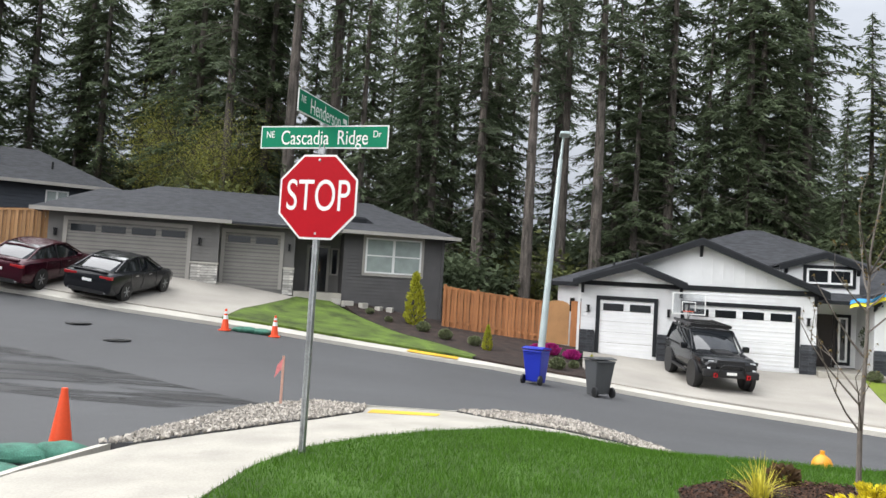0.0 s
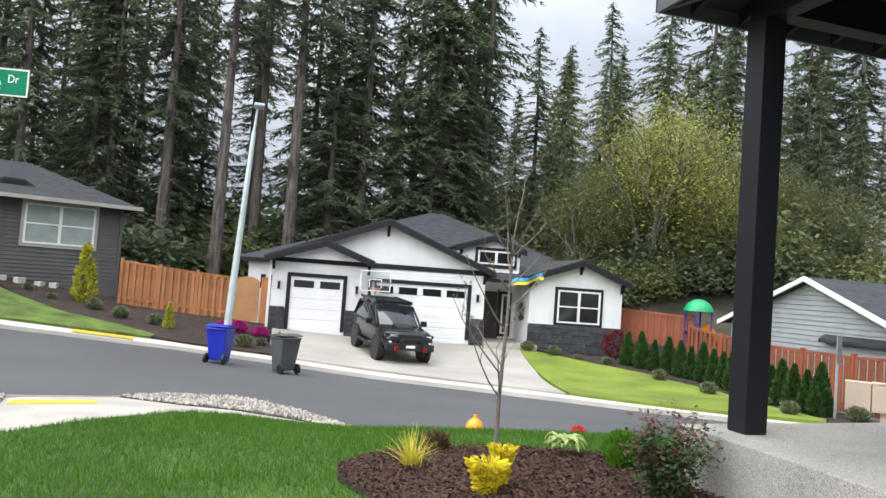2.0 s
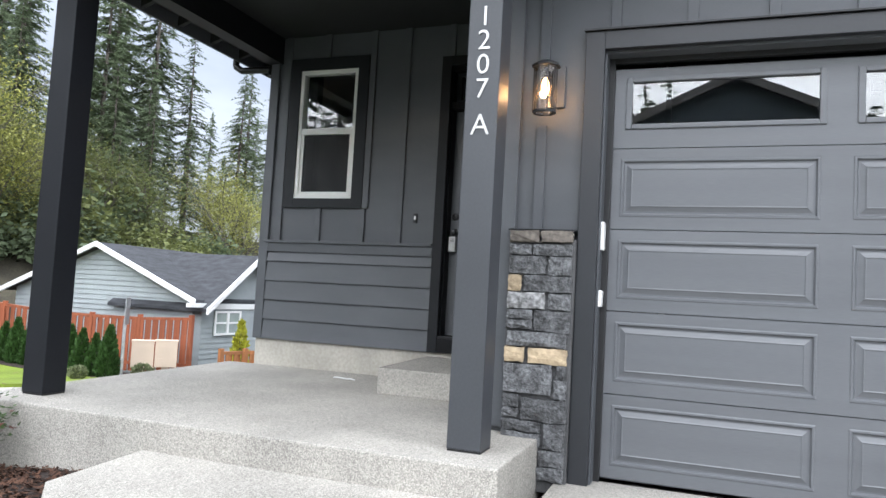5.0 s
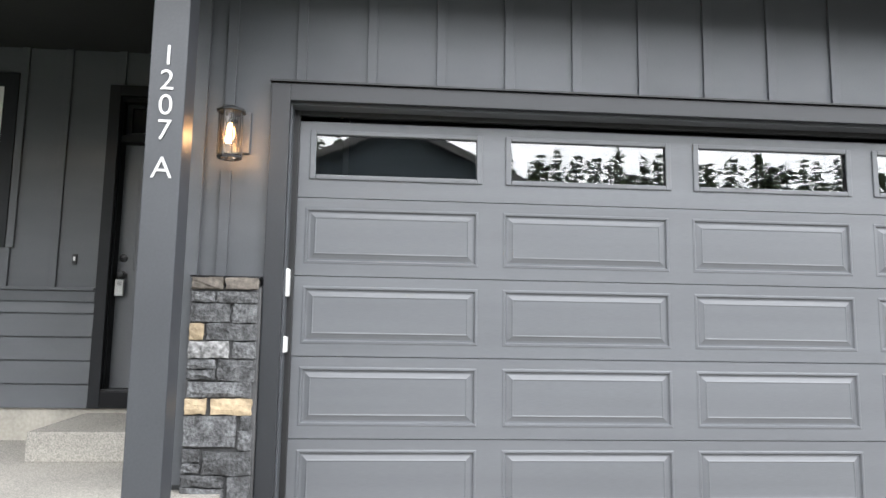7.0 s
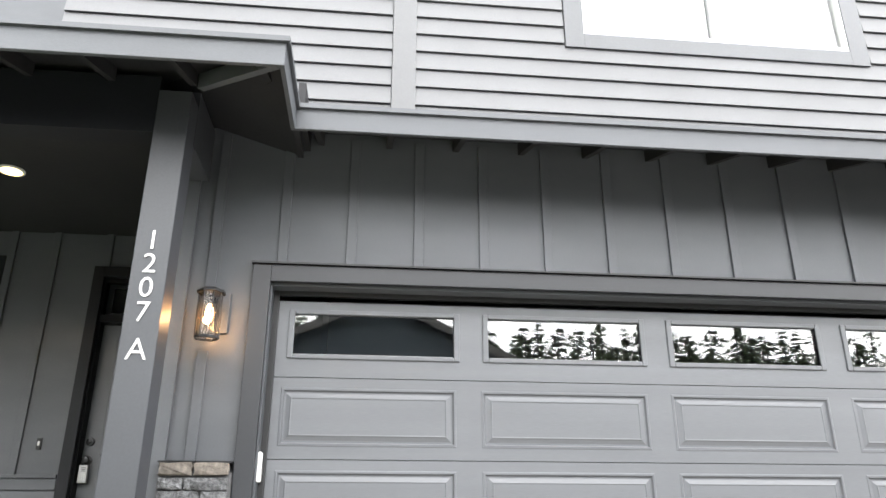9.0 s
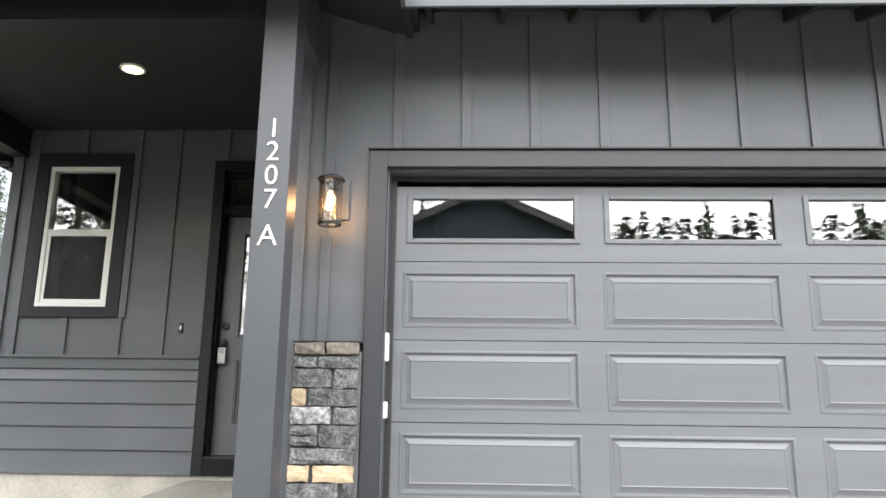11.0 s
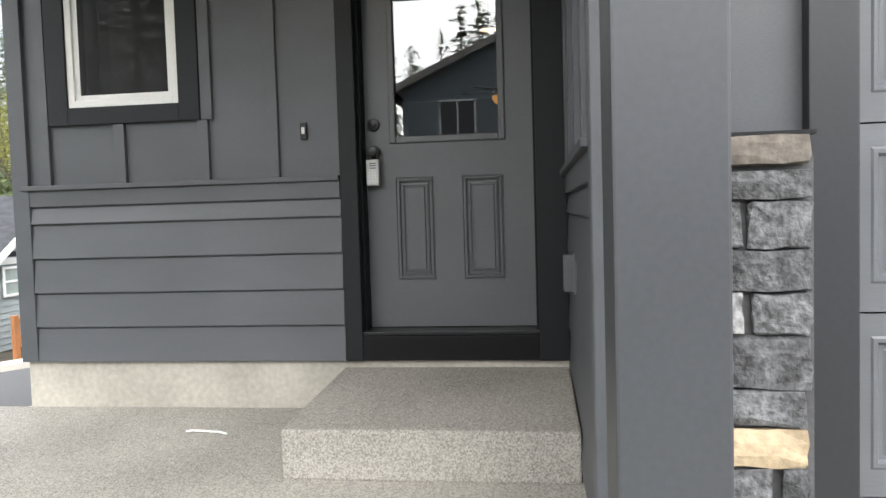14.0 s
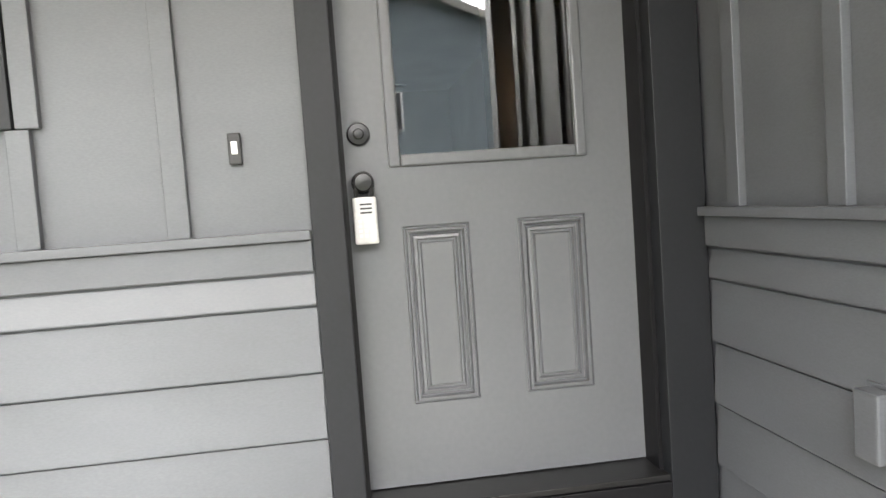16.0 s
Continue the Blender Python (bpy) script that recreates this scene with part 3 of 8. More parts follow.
def sash_window(name, parent_m, w, h, frame_mat, label, mid=True, room=1.2, cross=False, room_mat=None):
    """A window facing -y in its own frame, with its outer face at y=0, sill at z=0 and centred on x=0."""
    t = thing(name, label, "window", parent_m)
    t["kind"] = "structure"
    a = w / 2
    f = 0.038
    part("window_frame", boxes((-a, -a + f, -0.02, 0.07, 0, h), (a - f, a, -0.02, 0.07, 0, h), (-a + f, a - f, -0.02, 0.07, 0, f), (-a + f, a - f, -0.02, 0.07, h - f, h)), frame_mat, t, bevel=0.004)
    if mid:
        part("meeting_rail", boxes((-a + f, a - f, -0.012, 0.05, h * 0.52 - 0.03, h * 0.52 + 0.03)), frame_mat, t, bevel=0.003)
        g = 0.028
        part("lower_sash", boxes((-a + f, -a + f + g, -0.005, 0.05, f, h * 0.52 - 0.03), (a - f - g, a - f, -0.005, 0.05, f, h * 0.52 - 0.03), (-a + f + g, a - f - g, -0.005, 0.05, f, f + g)), frame_mat, t)
    if cross:
        part("mullion", boxes((-0.04, 0.04, -0.015, 0.05, f, h - f)), frame_mat, t)
    for z0, z1 in (((f, h * 0.52 - 0.03), (h * 0.52 + 0.03, h - f)) if mid else ((f, h - f),)):
        p = part("pane", boxes((-a + f, a - f, 0.022, 0.028, z0, z1)), GLASS, t)
    if mid and room:
        part("insect_screen", boxes((-a + f + 0.004, a - f - 0.004, -0.004, -0.001, f + 0.004, h * 0.52 - 0.034)), SCREEN, t, "dark mesh screen")
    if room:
        # added closed box; its dark colour keeps the panes dark
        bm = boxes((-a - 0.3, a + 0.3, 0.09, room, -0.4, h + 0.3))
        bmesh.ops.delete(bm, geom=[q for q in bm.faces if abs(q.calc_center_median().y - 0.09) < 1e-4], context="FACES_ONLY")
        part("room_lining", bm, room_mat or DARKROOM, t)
    return t


def facing_west(x, y, z):
    """A pose in which local -y points west."""
    return pose(x, y, z, 0, 0, -90)


sash_window("window_1", facing_west(6.42, 3.695, 1.862), 0.626, 1.25, VINYL, "white vinyl single-hung window in a black surround")
part("window_surround", boxes((6.388, 6.42, 3.27, 3.383, 1.77, 3.23), (6.388, 6.42, 4.008, 4.12, 1.77, 3.23), (6.388, 6.42, 3.383, 4.008, 1.77, 1.862), (6.388, 6.42, 3.383, 4.008, 3.113, 3.23)), TRIM, wall_entry, "black window surround", bevel=0.003)

# the entry door
DOORTRIM = mat("dark_door_trim_paint", (0.009, 0.010, 0.012), 0.5, var=0.12, fine=70, bump=0.06, spec=0.25)
JAMBPAINT = mat("black_jamb_paint", (0.004, 0.004, 0.005), 0.5, var=0.12, fine=70, bump=0.05, spec=0.2)
door_1 = thing("door_1", "grey half-glazed entry door, closed, in a black frame", "door")
door_1["kind"] = "structure"
part("door_trim", boxes((6.388, 6.45, 2.445, 2.535, 0.5, 3.163), (6.388, 6.45, 1.40, 1.545, 0.5, 3.163), (6.388, 6.45, 1.545, 2.445, 3.075, 3.163)), DOORTRIM, door_1, "black frame boards", bevel=0.003)
part("kick_board", boxes((6.392, 6.46, 1.545, 2.445, 0.502, 0.628)), JAMBPAINT, door_1, bevel=0.003)
part("threshold", boxes((6.40, 6.62, 1.545, 2.445, 0.63, 0.648)), BLACKMETAL, door_1, bevel=0.002)
part("jamb", boxes((6.45, 6.62, 2.432, 2.47, 0.648, 3.075), (6.45, 6.62, 1.52, 1.558, 0.648, 3.075), (6.45, 6.62, 1.558, 2.432, 2.69, 2.752), (6.45, 6.62, 1.558, 2.432, 3.04, 3.09)), JAMBPAINT, door_1)
bm = bmesh.new()
DY0, DY1, DZ0, DZ1 = 1.556, 2.434, 0.652, 2.688
GLAZ = (1.697, 2.303, 1.618, 2.57)
LIP = [(0, 0), (0.003, 0.007), (0.008, 0.007), (0.011, -0.008), (0.018, -0.008), (0.021, 0.012), (0.027, 0.012), (0.031, 0.002), (0.040, 0.000), (0.044, 0.010), (0.05, 0.010), (0.054, 0.001)]
panelled(bm, "x", 6.55, 1, DY0, DY1, DZ0, 1.55, [(2.075, 2.277, 0.900, 1.440), (1.712, 1.926, 0.900, 1.440)], LIP)
holed(bm, "x", 6.55, 6.595, DY0, DY1, 1.55, DZ1, [GLAZ])
box(bm, 6.57, 6.595, DY0, DY1, DZ0, 1.55)
leaf = part("door_leaf", bm, DOORPAINT, door_1, "smooth grey painted door leaf")
part("glazing_bead", boxes((6.535, 6.56, GLAZ[0], GLAZ[0] + 0.035, GLAZ[2], GLAZ[3]), (6.535, 6.56, GLAZ[1] - 0.035, GLAZ[1], GLAZ[2], GLAZ[3]), (6.535, 6.56, GLAZ[0] + 0.035, GLAZ[1] - 0.035, GLAZ[2], GLAZ[2] + 0.035), (6.535, 6.56, GLAZ[0] + 0.035, GLAZ[1] - 0.035, GLAZ[3] - 0.035, GLAZ[3])), DOORPAINT, door_1, bevel=0.007)
part("pane", boxes((6.562, 6.568, GLAZ[0] + 0.03, GLAZ[1] - 0.03, GLAZ[2] + 0.03, GLAZ[3] - 0.03)), GLASS, door_1)
part("transom_pane", boxes((6.55, 6.556, 1.60, 2.39, 2.79, 3.01)), GLASS, door_1)
part("transom_frame", boxes((6.53, 6.57, 1.558, 1.602, 2.752, 3.04), (6.53, 6.57, 2.388, 2.432, 2.752, 3.04), (6.53, 6.57, 1.602, 2.388, 2.752, 2.792), (6.53, 6.57, 1.602, 2.388, 3.008, 3.04)), TRIM, door_1)
bm = bmesh.new()
lathe(bm, [(0.034, 0.0), (0.034, -0.012), (0.030, -0.018), (0.016, -0.02), (0.014, -0.026), (0.006, -0.028)], 24, (6.55, 2.386, 1.72), "x")
part("deadbolt", bm, BLACKMETAL, door_1, "black deadbolt", smooth=True)
bm = bmesh.new()
lathe(bm, [(0.034, 0.0), (0.034, -0.008), (0.016, -0.014), (0.013, -0.03), (0.026, -0.042), (0.029, -0.055), (0.024, -0.066), (0.008, -0.069)], 24, (6.55, 2.384, 1.578), "x")
part("door_knob", bm, BLACKMETAL, door_1, "black round knob", smooth=True)
lockbox = thing("lock_box", "pale grey key lock box hung from the door knob", "lock box", pose(6.478, 2.385, 1.40))
part("case", boxes((0, 0.035, -0.034, 0.034, 0.0, 0.135)), mat("grey_lock_box_metal", (0.42, 0.42, 0.41), 0.4, metal=0.3, var=0.1, bump=0.03), lockbox, bevel=0.006)
bm = bmesh.new()
sweep(bm, [(0.018, -0.022, 0.13), (0.018, -0.022, 0.185), (0.018, -0.012, 0.2), (0.018, 0.012, 0.2), (0.018, 0.022, 0.185), (0.018, 0.022, 0.13)], 0.006)
part("shackle", bm, BLACK, lockbox, "black coated shackle")
for i in range(3):
    for j in range(4):
        part("key_button", boxes((-0.003, 0.0, -0.02 + i * 0.016, -0.011 + i * 0.016, 0.02 + j * 0.014, 0.029 + j * 0.014)), SATIN, lockbox)
for j in range(3):
    part("printed_bar", boxes((-0.001, 0.0, -0.02, 0.014, 0.088 + j * 0.012, 0.093 + j * 0.012)), BLACK, lockbox)
bell = thing("doorbell", "small black doorbell with a white button", "doorbell", pose(6.42, 2.722, 1.645))
part("case", boxes((-0.02, 0, -0.017, 0.017, 0, 0.085)), BLACK, bell, bevel=0.004)
part("button", boxes((-0.024, -0.019, -0.008, 0.008, 0.028, 0.062)), WHITEPLASTIC, bell, bevel=0.002)
# the hall behind the door
bm = boxes((6.64, 16.4, 0.6, 3.9, 0.5, 3.3))
bmesh.ops.delete(bm, geom=[q for q in bm.faces if abs(q.calc_center_median().x - 6.64) < 1e-4], context="FACES_ONLY")
setting("hall", bm, mat("warm_beige_wall_paint", (0.40, 0.38, 0.34), 0.8, var=0.06, bump=0.02), "dim beige hall and living room behind the door", "hall")
fan = thing("ceiling_fan", "dark ceiling fan with a lit warm bowl lamp", "ceiling fan", pose(14.3, 2.08, 3.3))
bm = bmesh.new()
lathe(bm, [(0.05, 0.0), (0.05, -0.03), (0.018, -0.05), (0.018, -0.14), (0.10, -0.16), (0.11, -0.24), (0.06, -0.27)], 20)
part("motor", bm, BLACKMETAL, fan, smooth=True)
for k in range(5):
    bm = boxes((0.1, 0.62, -0.06, 0.06, -0.205, -0.195))
    bmesh.ops.rotate(bm, verts=bm.verts, cent=(0, 0, 0), matrix=Matrix.Rotation(k * 1.2566, 3, "Z"))
    part("blade", bm, BROWNSTONE, fan, bevel=0.003)
bm = bmesh.new()
lathe(bm, [(0.125, -0.28), (0.12, -0.33), (0.09, -0.38), (0.04, -0.41), (0.004, -0.415)], 24)
part("lamp_bowl", bm, mat("lit_amber_bowl", (1, 0.75, 0.4), 0.4, emit=((1.0, 0.42, 0.04), 0.13), bump=0), fan, "glowing amber glass bowl", smooth=True)
hall_lamp = new("fan_light", bpy.data.lights.new("fan_light", "POINT"))
hall_lamp.data.energy, hall_lamp.data.color, hall_lamp.data.shadow_soft_size = 70, (1, 0.80, 0.55), 0.02
hall_lamp.location = (14.3, 2.08, 2.98)
hall_down = thing("ceiling_light", "small lit recessed light in the hall ceiling", "ceiling light", pose(11.2, 2.05, 3.29))
bm = bmesh.new()
lathe(bm, [(0.09, 0.008), (0.09, 0.0), (0.03, -0.004)], 24)
part("diffuser", bm, mat("lit_hall_diffuser", (1, 0.8, 0.5), 0.5, emit=((1, 0.7, 0.3), 0.35), bump=0), hall_down, smooth=True)

# ---- the side wall of the garage, beside the door ----
wall_side = setting("wall_side", boxes((4.842, 6.418, 1.22, 1.385, 0.2, 3.55)), SIDING, "charcoal side wall of the garage beside the porch", "wall")
lap_boards(wall_side, "y", 1.385, 1, 4.68, 6.385, [0.3] + [z - 0.018 for z in LAPS], SIDING, 0.0055)
part("band_board", boxes((4.68, 6.385, 1.385, 1.409, 1.325, 1.410)), SIDING, wall_side, bevel=0.003)
part("band_ledge", boxes((4.66, 6.385, 1.385, 1.430, 1.412, 1.438)), SIDING, wall_side, bevel=0.004)
for x in (6.22, 5.80, 5.38, 4.96):
    part("batten", boxes((x - 0.03, x + 0.03, 1.385, 1.409, 1.439, 3.46)), SIDING, wall_side, bevel=0.003)
outlet = thing("outlet_cover", "grey weatherproof outlet cover on the siding", "outlet", pose(5.69, 1.395, 0.925))
part("cover", boxes((-0.036, 0.036, 0.0, 0.05, 0.0, 0.145)), SIDING, outlet, bevel=0.006)
part("back_plate", boxes((-0.045, 0.045, -0.004, 0.012, -0.01, 0.155)), SIDING, outlet, bevel=0.003)

# ---- the garage front ----
GY1, GY0 = 0.79, -4.09
SURROUND = mat("dark_surround_paint", (0.017, 0.0185, 0.022), 0.45, var=0.1, fine=70, bump=0.06)
bm = bmesh.new()
holed(bm, "x", 4.60, 4.84, -5.4, 1.385, -0.1, 3.55, [(GY0, GY1, -0.1, 2.47)])
wall_garage = setting("wall_garage", bm, SIDING, "charcoal board and batten wall over the garage door", "wall")
part("corner_board", boxes((4.565, 4.60, 1.29, 1.41, 0.25, 3.44)), SIDING, wall_garage, bevel=0.003)
part("corner_board", boxes((4.58, 4.675, 1.385, 1.412, 0.25, 3.44)), SIDING, wall_garage, bevel=0.003)
for k in range(11):
    y = 0.745 - 0.4255 * k
    part("batten", boxes((4.581, 4.60, y - 0.03, y + 0.03, 2.606, 3.5)), SIDING, wall_garage, bevel=0.003)
part("batten", boxes((4.581, 4.60, 1.13, 1.19, 1.42, 2.05)), SIDING, wall_garage, bevel=0.003)
part("batten", boxes((4.581, 4.60, 1.13, 1.19, 2.39, 3.5)), SIDING, wall_garage, bevel=0.003)
part("door_surround", boxes((4.555, 4.70, 0.80, 0.912, -0.03, 2.593), (4.555, 4.70, GY0 - 0.112, GY0 - 0.002, -0.03, 2.593), (4.555, 4.70, GY0, 0.80, 2.485, 2.593)), SURROUND, wall_garage, "dark grey garage surround", bevel=0.004)
part("drip_cap", boxes((4.535, 4.60, GY0 - 0.12, 0.92, 2.595, 2.605)), BLACKMETAL, wall_garage)
part("door_stop", boxes((4.70, 4.728, 0.755, 0.80, -0.03, 2.505), (4.70, 4.728, GY0, GY0 + 0.035, -0.03, 2.505), (4.70, 4.728, GY0 + 0.035, 0.755, 2.44, 2.505)), BLACK, wall_garage, "black weather strip", bevel=0.004)
garage_door = thing("garage_door", "grey sectional garage door with a row of windows, closed", "garage door", pose(4.73, 0, 0.005))
COLS = [(0.712 - 1.22 * k, 0.712 - 1.22 * k - 1.10) for k in range(4)]
G_RINGS = [(0, 0), (0.006, -0.004), (0.016, -0.004), (0.024, 0.010), (0.034, 0.010), (0.056, 0.002), (0.064, -0.003), (0.07, 0.0)]
SECTION = 0.482
for s in range(5):
    z0 = s * SECTION
    z1 = z0 + SECTION - 0.005
    bm = bmesh.new()
    if s < 4:
        panelled(bm, "x", 0, 1, GY0 + 0.01, GY1 - 0.01, z0, z1, [(b + 0.026, a - 0.008, z0 + 0.072, z1 - 0.058) for a, b in COLS], G_RINGS)
        box(bm, 0.02, 0.045, GY0 + 0.01, GY1 - 0.01, z0, z1)
    else:
        holed(bm, "x", 0, 0.045, GY0 + 0.01, GY1 - 0.01, z0, z1, [(b + 0.04, a - 0.045, z0 + 0.125, z0 + 0.41) for a, b in COLS])
    sec = part("section", bm, GARAGEPAINT, garage_door)
    if s == 4:
        for a, b in COLS:
            y0, y1, c0, c1 = b + 0.004, a - 0.024, z0 + 0.113, z0 + 0.425
            part("window_frame", boxes((-0.012, 0.02, y0, y0 + 0.036, c0, c1), (-0.012, 0.02, y1 - 0.036, y1, c0, c1), (-0.012, 0.02, y0 + 0.036, y1 - 0.036, c0, c0 + 0.03), (-0.012, 0.02, y0 + 0.036, y1 - 0.036, c1 - 0.03, c1)), GARAGEPAINT, sec, bevel=0.006)
            part("pane", boxes((0.012, 0.016, y0 + 0.03, y1 - 0.03, c0 + 0.025, c1 - 0.025)), GLASS, sec)
part("bottom_seal", boxes((0.0, 0.03, GY0 + 0.01, GY1 - 0.01, -0.004, 0.0)), BLACK, garage_door)
for z0, z1 in ((1.315, 1.482), (0.985, 1.083)):
    sensor = thing("door_sensor", "small white plastic sensor on the garage frame", "sensor", pose(4.60, 0.80, z0))
    part("case", boxes((0.02, 0.10, -0.028, 0.014, 0, z1 - z0)), WHITEPLASTIC, sensor, bevel=0.012)
# unseen garage interior, added as a box with the shade in its colour
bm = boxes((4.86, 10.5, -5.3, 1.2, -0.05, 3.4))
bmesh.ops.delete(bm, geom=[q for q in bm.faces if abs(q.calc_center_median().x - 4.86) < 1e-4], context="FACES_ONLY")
setting("garage_room", bm, DARKROOM, "added empty garage box, coloured dark for its shade", "garage")

# stone veneer beside the garage door
pier = thing("stone_pier", "stone veneer pier of grey and tan ledge stones with a cap", "stone pier")
part("backing", boxes((4.52, 4.605, 0.915, 1.305, -0.08, 1.36)), MORTAR, pier)


def stone(name, y0, y1, z0, z1, material, parent, proud=0.03):
    rnd = random.Random(int(y0 * 1e3) * 7919 + int(z0 * 1e3))
    bm = bmesh.new()
    box(bm, 4.49, 4.53, y0, y1, z0, z1)
    bmesh.ops.subdivide_edges(bm, edges=bm.edges[:], cuts=2, use_grid_fill=True)
    for v in bm.verts:
        edge = 0.4 if v.co.x > 4.525 else 1.0
        j = 0.006 * edge
        v.co += Vector((rnd.uniform(-0.004, 0.003) if v.co.x < 4.50 else 0, rnd.uniform(-j, j), rnd.uniform(-j, j)))
        if v.co.x < 4.496 and (abs(v.co.y - y0) < 0.012 or abs(v.co.y - y1) < 0.012 or abs(v.co.z - z0) < 0.012 or abs(v.co.z - z1) < 0.012):
            v.co.x += 0.006
    part(name, bm, material, parent, smooth=False)


PY0, PY1 = 0.925, 1.30
COURSES = [
    (1.345, 1.405, [(0.0, 0.48, "b"), (0.495, 1.0, "b")]), (1.268, 1.325, [(0.0, 0.36, "g"), (0.38, 1.0, "g")]), (1.155, 1.256, [(0.0, 0.60, "g"), (0.63, 1.0, "g")]),
    (1.055, 1.145, [(0.0, 0.22, "t"), (0.25, 1.0, "g")]), (0.955, 1.045, [(0.0, 0.60, "w"), (0.65, 1.0, "g")]), (0.895, 0.945, [(0.0, 0.42, "g")]), (0.838, 0.886, [(0.0, 0.42, "g")]),
    (0.828, 0.945, [(0.45, 1.0, "g")]), (0.738, 0.818, [(0.02, 0.97, "g")]), (0.645, 0.728, [(0.0, 0.32, "s"), (0.37, 0.98, "t")]), (0.47, 0.635, [(0.0, 0.76, "g")]), (0.565, 0.635, [(0.82, 0.98, "g")]), (0.45, 0.555, [(0.79, 1.0, "g")]),
    (0.385, 0.455, [(0.0, 0.26, "g")]), (0.33, 0.375, [(0.0, 0.26, "g")]), (0.315, 0.44, [(0.30, 1.0, "g")]), (0.255, 0.31, [(0.0, 0.62, "g")]), (0.165, 0.305, [(0.66, 1.0, "g")]), (0.07, 0.155, [(0.60, 1.0, "g")]), (-0.01, 0.06, [(0.58, 1.0, "g")]),
    (0.17, 0.245, [(0.0, 0.62, "g")]), (0.08, 0.16, [(0.0, 0.55, "g")]),
]
STONES = {"g": GREYSTONE, "t": TANSTONE, "w": WHITESTONE, "s": TANSTONE, "b": BROWNSTONE}
for z0, z1, row in COURSES:
    for a, b, k in row:
        stone("stone", PY1 - (PY1 - PY0) * b + 0.004, PY1 - (PY1 - PY0) * a - 0.004, z0, z1, STONES[k], pier)
part("flashing", boxes((4.50, 4.60, 0.915, 1.31, 1.408, 1.418)), BLACKMETAL, pier, "dark metal flashing")

# the lantern
WARMGLASS = clear_glass("smoked_lantern_glass", (0.80, 0.77, 0.74), 0.0, 1.3)
BULB = mat("warm_bulb", (1, 0.7, 0.4), 0.4, emit=((1.0, 0.50, 0.16), 9.0), bump=0)
lantern = thing("wall_lantern", "black eight-sided lantern with smoked glass and a lit warm bulb", "wall lamp", pose(4.60, 1.115, 2.085))
part("back_plate", boxes((-0.022, 0.0, -0.085, 0.065, 0.07, 0.32)), SIDING, lantern, bevel=0.004)
part("arm", boxes((-0.10, -0.022, -0.015, 0.015, 0.25, 0.275)), BLACKMETAL, lantern, bevel=0.003)
LX = -0.165


def eight(r, z0, z1, r1=None, inner=None):
    """An eight-sided block, or a ring when inner is given, about the lantern's axis."""
    bm = bmesh.new()
    lo_, hi_ = [(r, z0), (r if r1 is None else r1, z1)], [(inner, z1), (inner, z0)] if inner else []
    if inner:
        rings = [[bm.verts.new((LX + q * math.cos(radians(22.5 + 45 * i)), q * math.sin(radians(22.5 + 45 * i)), z)) for i in range(8)] for q, z in lo_ + hi_]
        for a_, b_ in zip(rings, rings[1:] + rings[:1]):
            for i in range(8):
                bm.faces.new((a_[i], a_[(i + 1) % 8], b_[(i + 1) % 8], b_[i]))
    else:
        lathe(bm, lo_, 8, (LX, 0, 0))
        bmesh.ops.rotate(bm, verts=bm.verts, cent=(LX, 0, 0), matrix=Matrix.Rotation(radians(22.5), 3, "Z"))
    return bm


part("roof_cap", eight(0.084, 0.268, 0.284), BLACKMETAL, lantern, bevel=0.004)
part("cap_dome", eight(0.076, 0.284, 0.300, 0.05), BLACKMETAL, lantern)
part("base_ring", eight(0.070, 0.0, 0.012, None, 0.055), BLACKMETAL, lantern)
for i in range(8):
    a = radians(22.5 + 45 * i)
    bm = bmesh.new()
    tube(bm, (LX + 0.067 * math.cos(a), 0.067 * math.sin(a), 0.006), (LX + 0.067 * math.cos(a), 0.067 * math.sin(a), 0.27), 0.0042, 0.0042, 6)
    part("cage_bar", bm, BLACKMETAL, lantern)
shade_glass = part("glass_shade", eight(0.064, 0.012, 0.266, None, 0.061), WARMGLASS, lantern, "smoked clear glass")
shade_glass.visible_shadow = False
bm = bmesh.new()
lathe(bm, [(0.009, 0.05), (0.02, 0.072), (0.024, 0.10), (0.018, 0.135), (0.011, 0.155)], 16, (LX, 0, 0.05))
part("bulb", bm, BULB, lantern, "warm glowing filament bulb", smooth=True)
bm = bmesh.new()
tube(bm, (LX, 0, 0.205), (LX, 0, 0.27), 0.013)
part("lamp_holder", bm, BLACKMETAL, lantern)
lamp = new("lantern_light", bpy.data.lights.new("lantern_light", "POINT"))
lamp.data.energy, lamp.data.color, lamp.data.shadow_soft_size = 0.8, (1, 0.55, 0.22), 0.03
lamp.location = (4.60 - 0.195, 1.115, 2.19)

# ---- porch ceiling, beams and eaves ----
setting("ceiling", boxes((4.10, 6.42, 1.43, 4.24, 3.46, 3.52)), CEILPAINT, "dark painted porch ceiling", "ceiling")
# front and north beams take the darkened charcoal, shade included in the colour
setting("beam_front", boxes((3.95, 4.10, 1.43, 4.40, 3.14, 3.5)), SHADEDPOST, "charcoal beam between the porch posts", "beam")
setting("beam_north", boxes((4.10, 6.42, 4.24, 4.39, 3.20, 3.5)), SHADEDPOST, "charcoal beam along the porch side", "beam")
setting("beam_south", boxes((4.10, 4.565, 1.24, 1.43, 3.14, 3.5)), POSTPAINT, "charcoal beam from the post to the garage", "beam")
down = thing("ceiling_light", "small round recessed warm light in the porch ceiling", "ceiling light", pose(5.2, 2.77, 3.452))
bm = bmesh.new()
lathe(bm, [(0.09, 0.008), (0.09, 0.0), (0.072, -0.004), (0.07, 0.004)], 28)
part("trim_ring", bm, WHITEPLASTIC, down, smooth=True)
bm = bmesh.new()
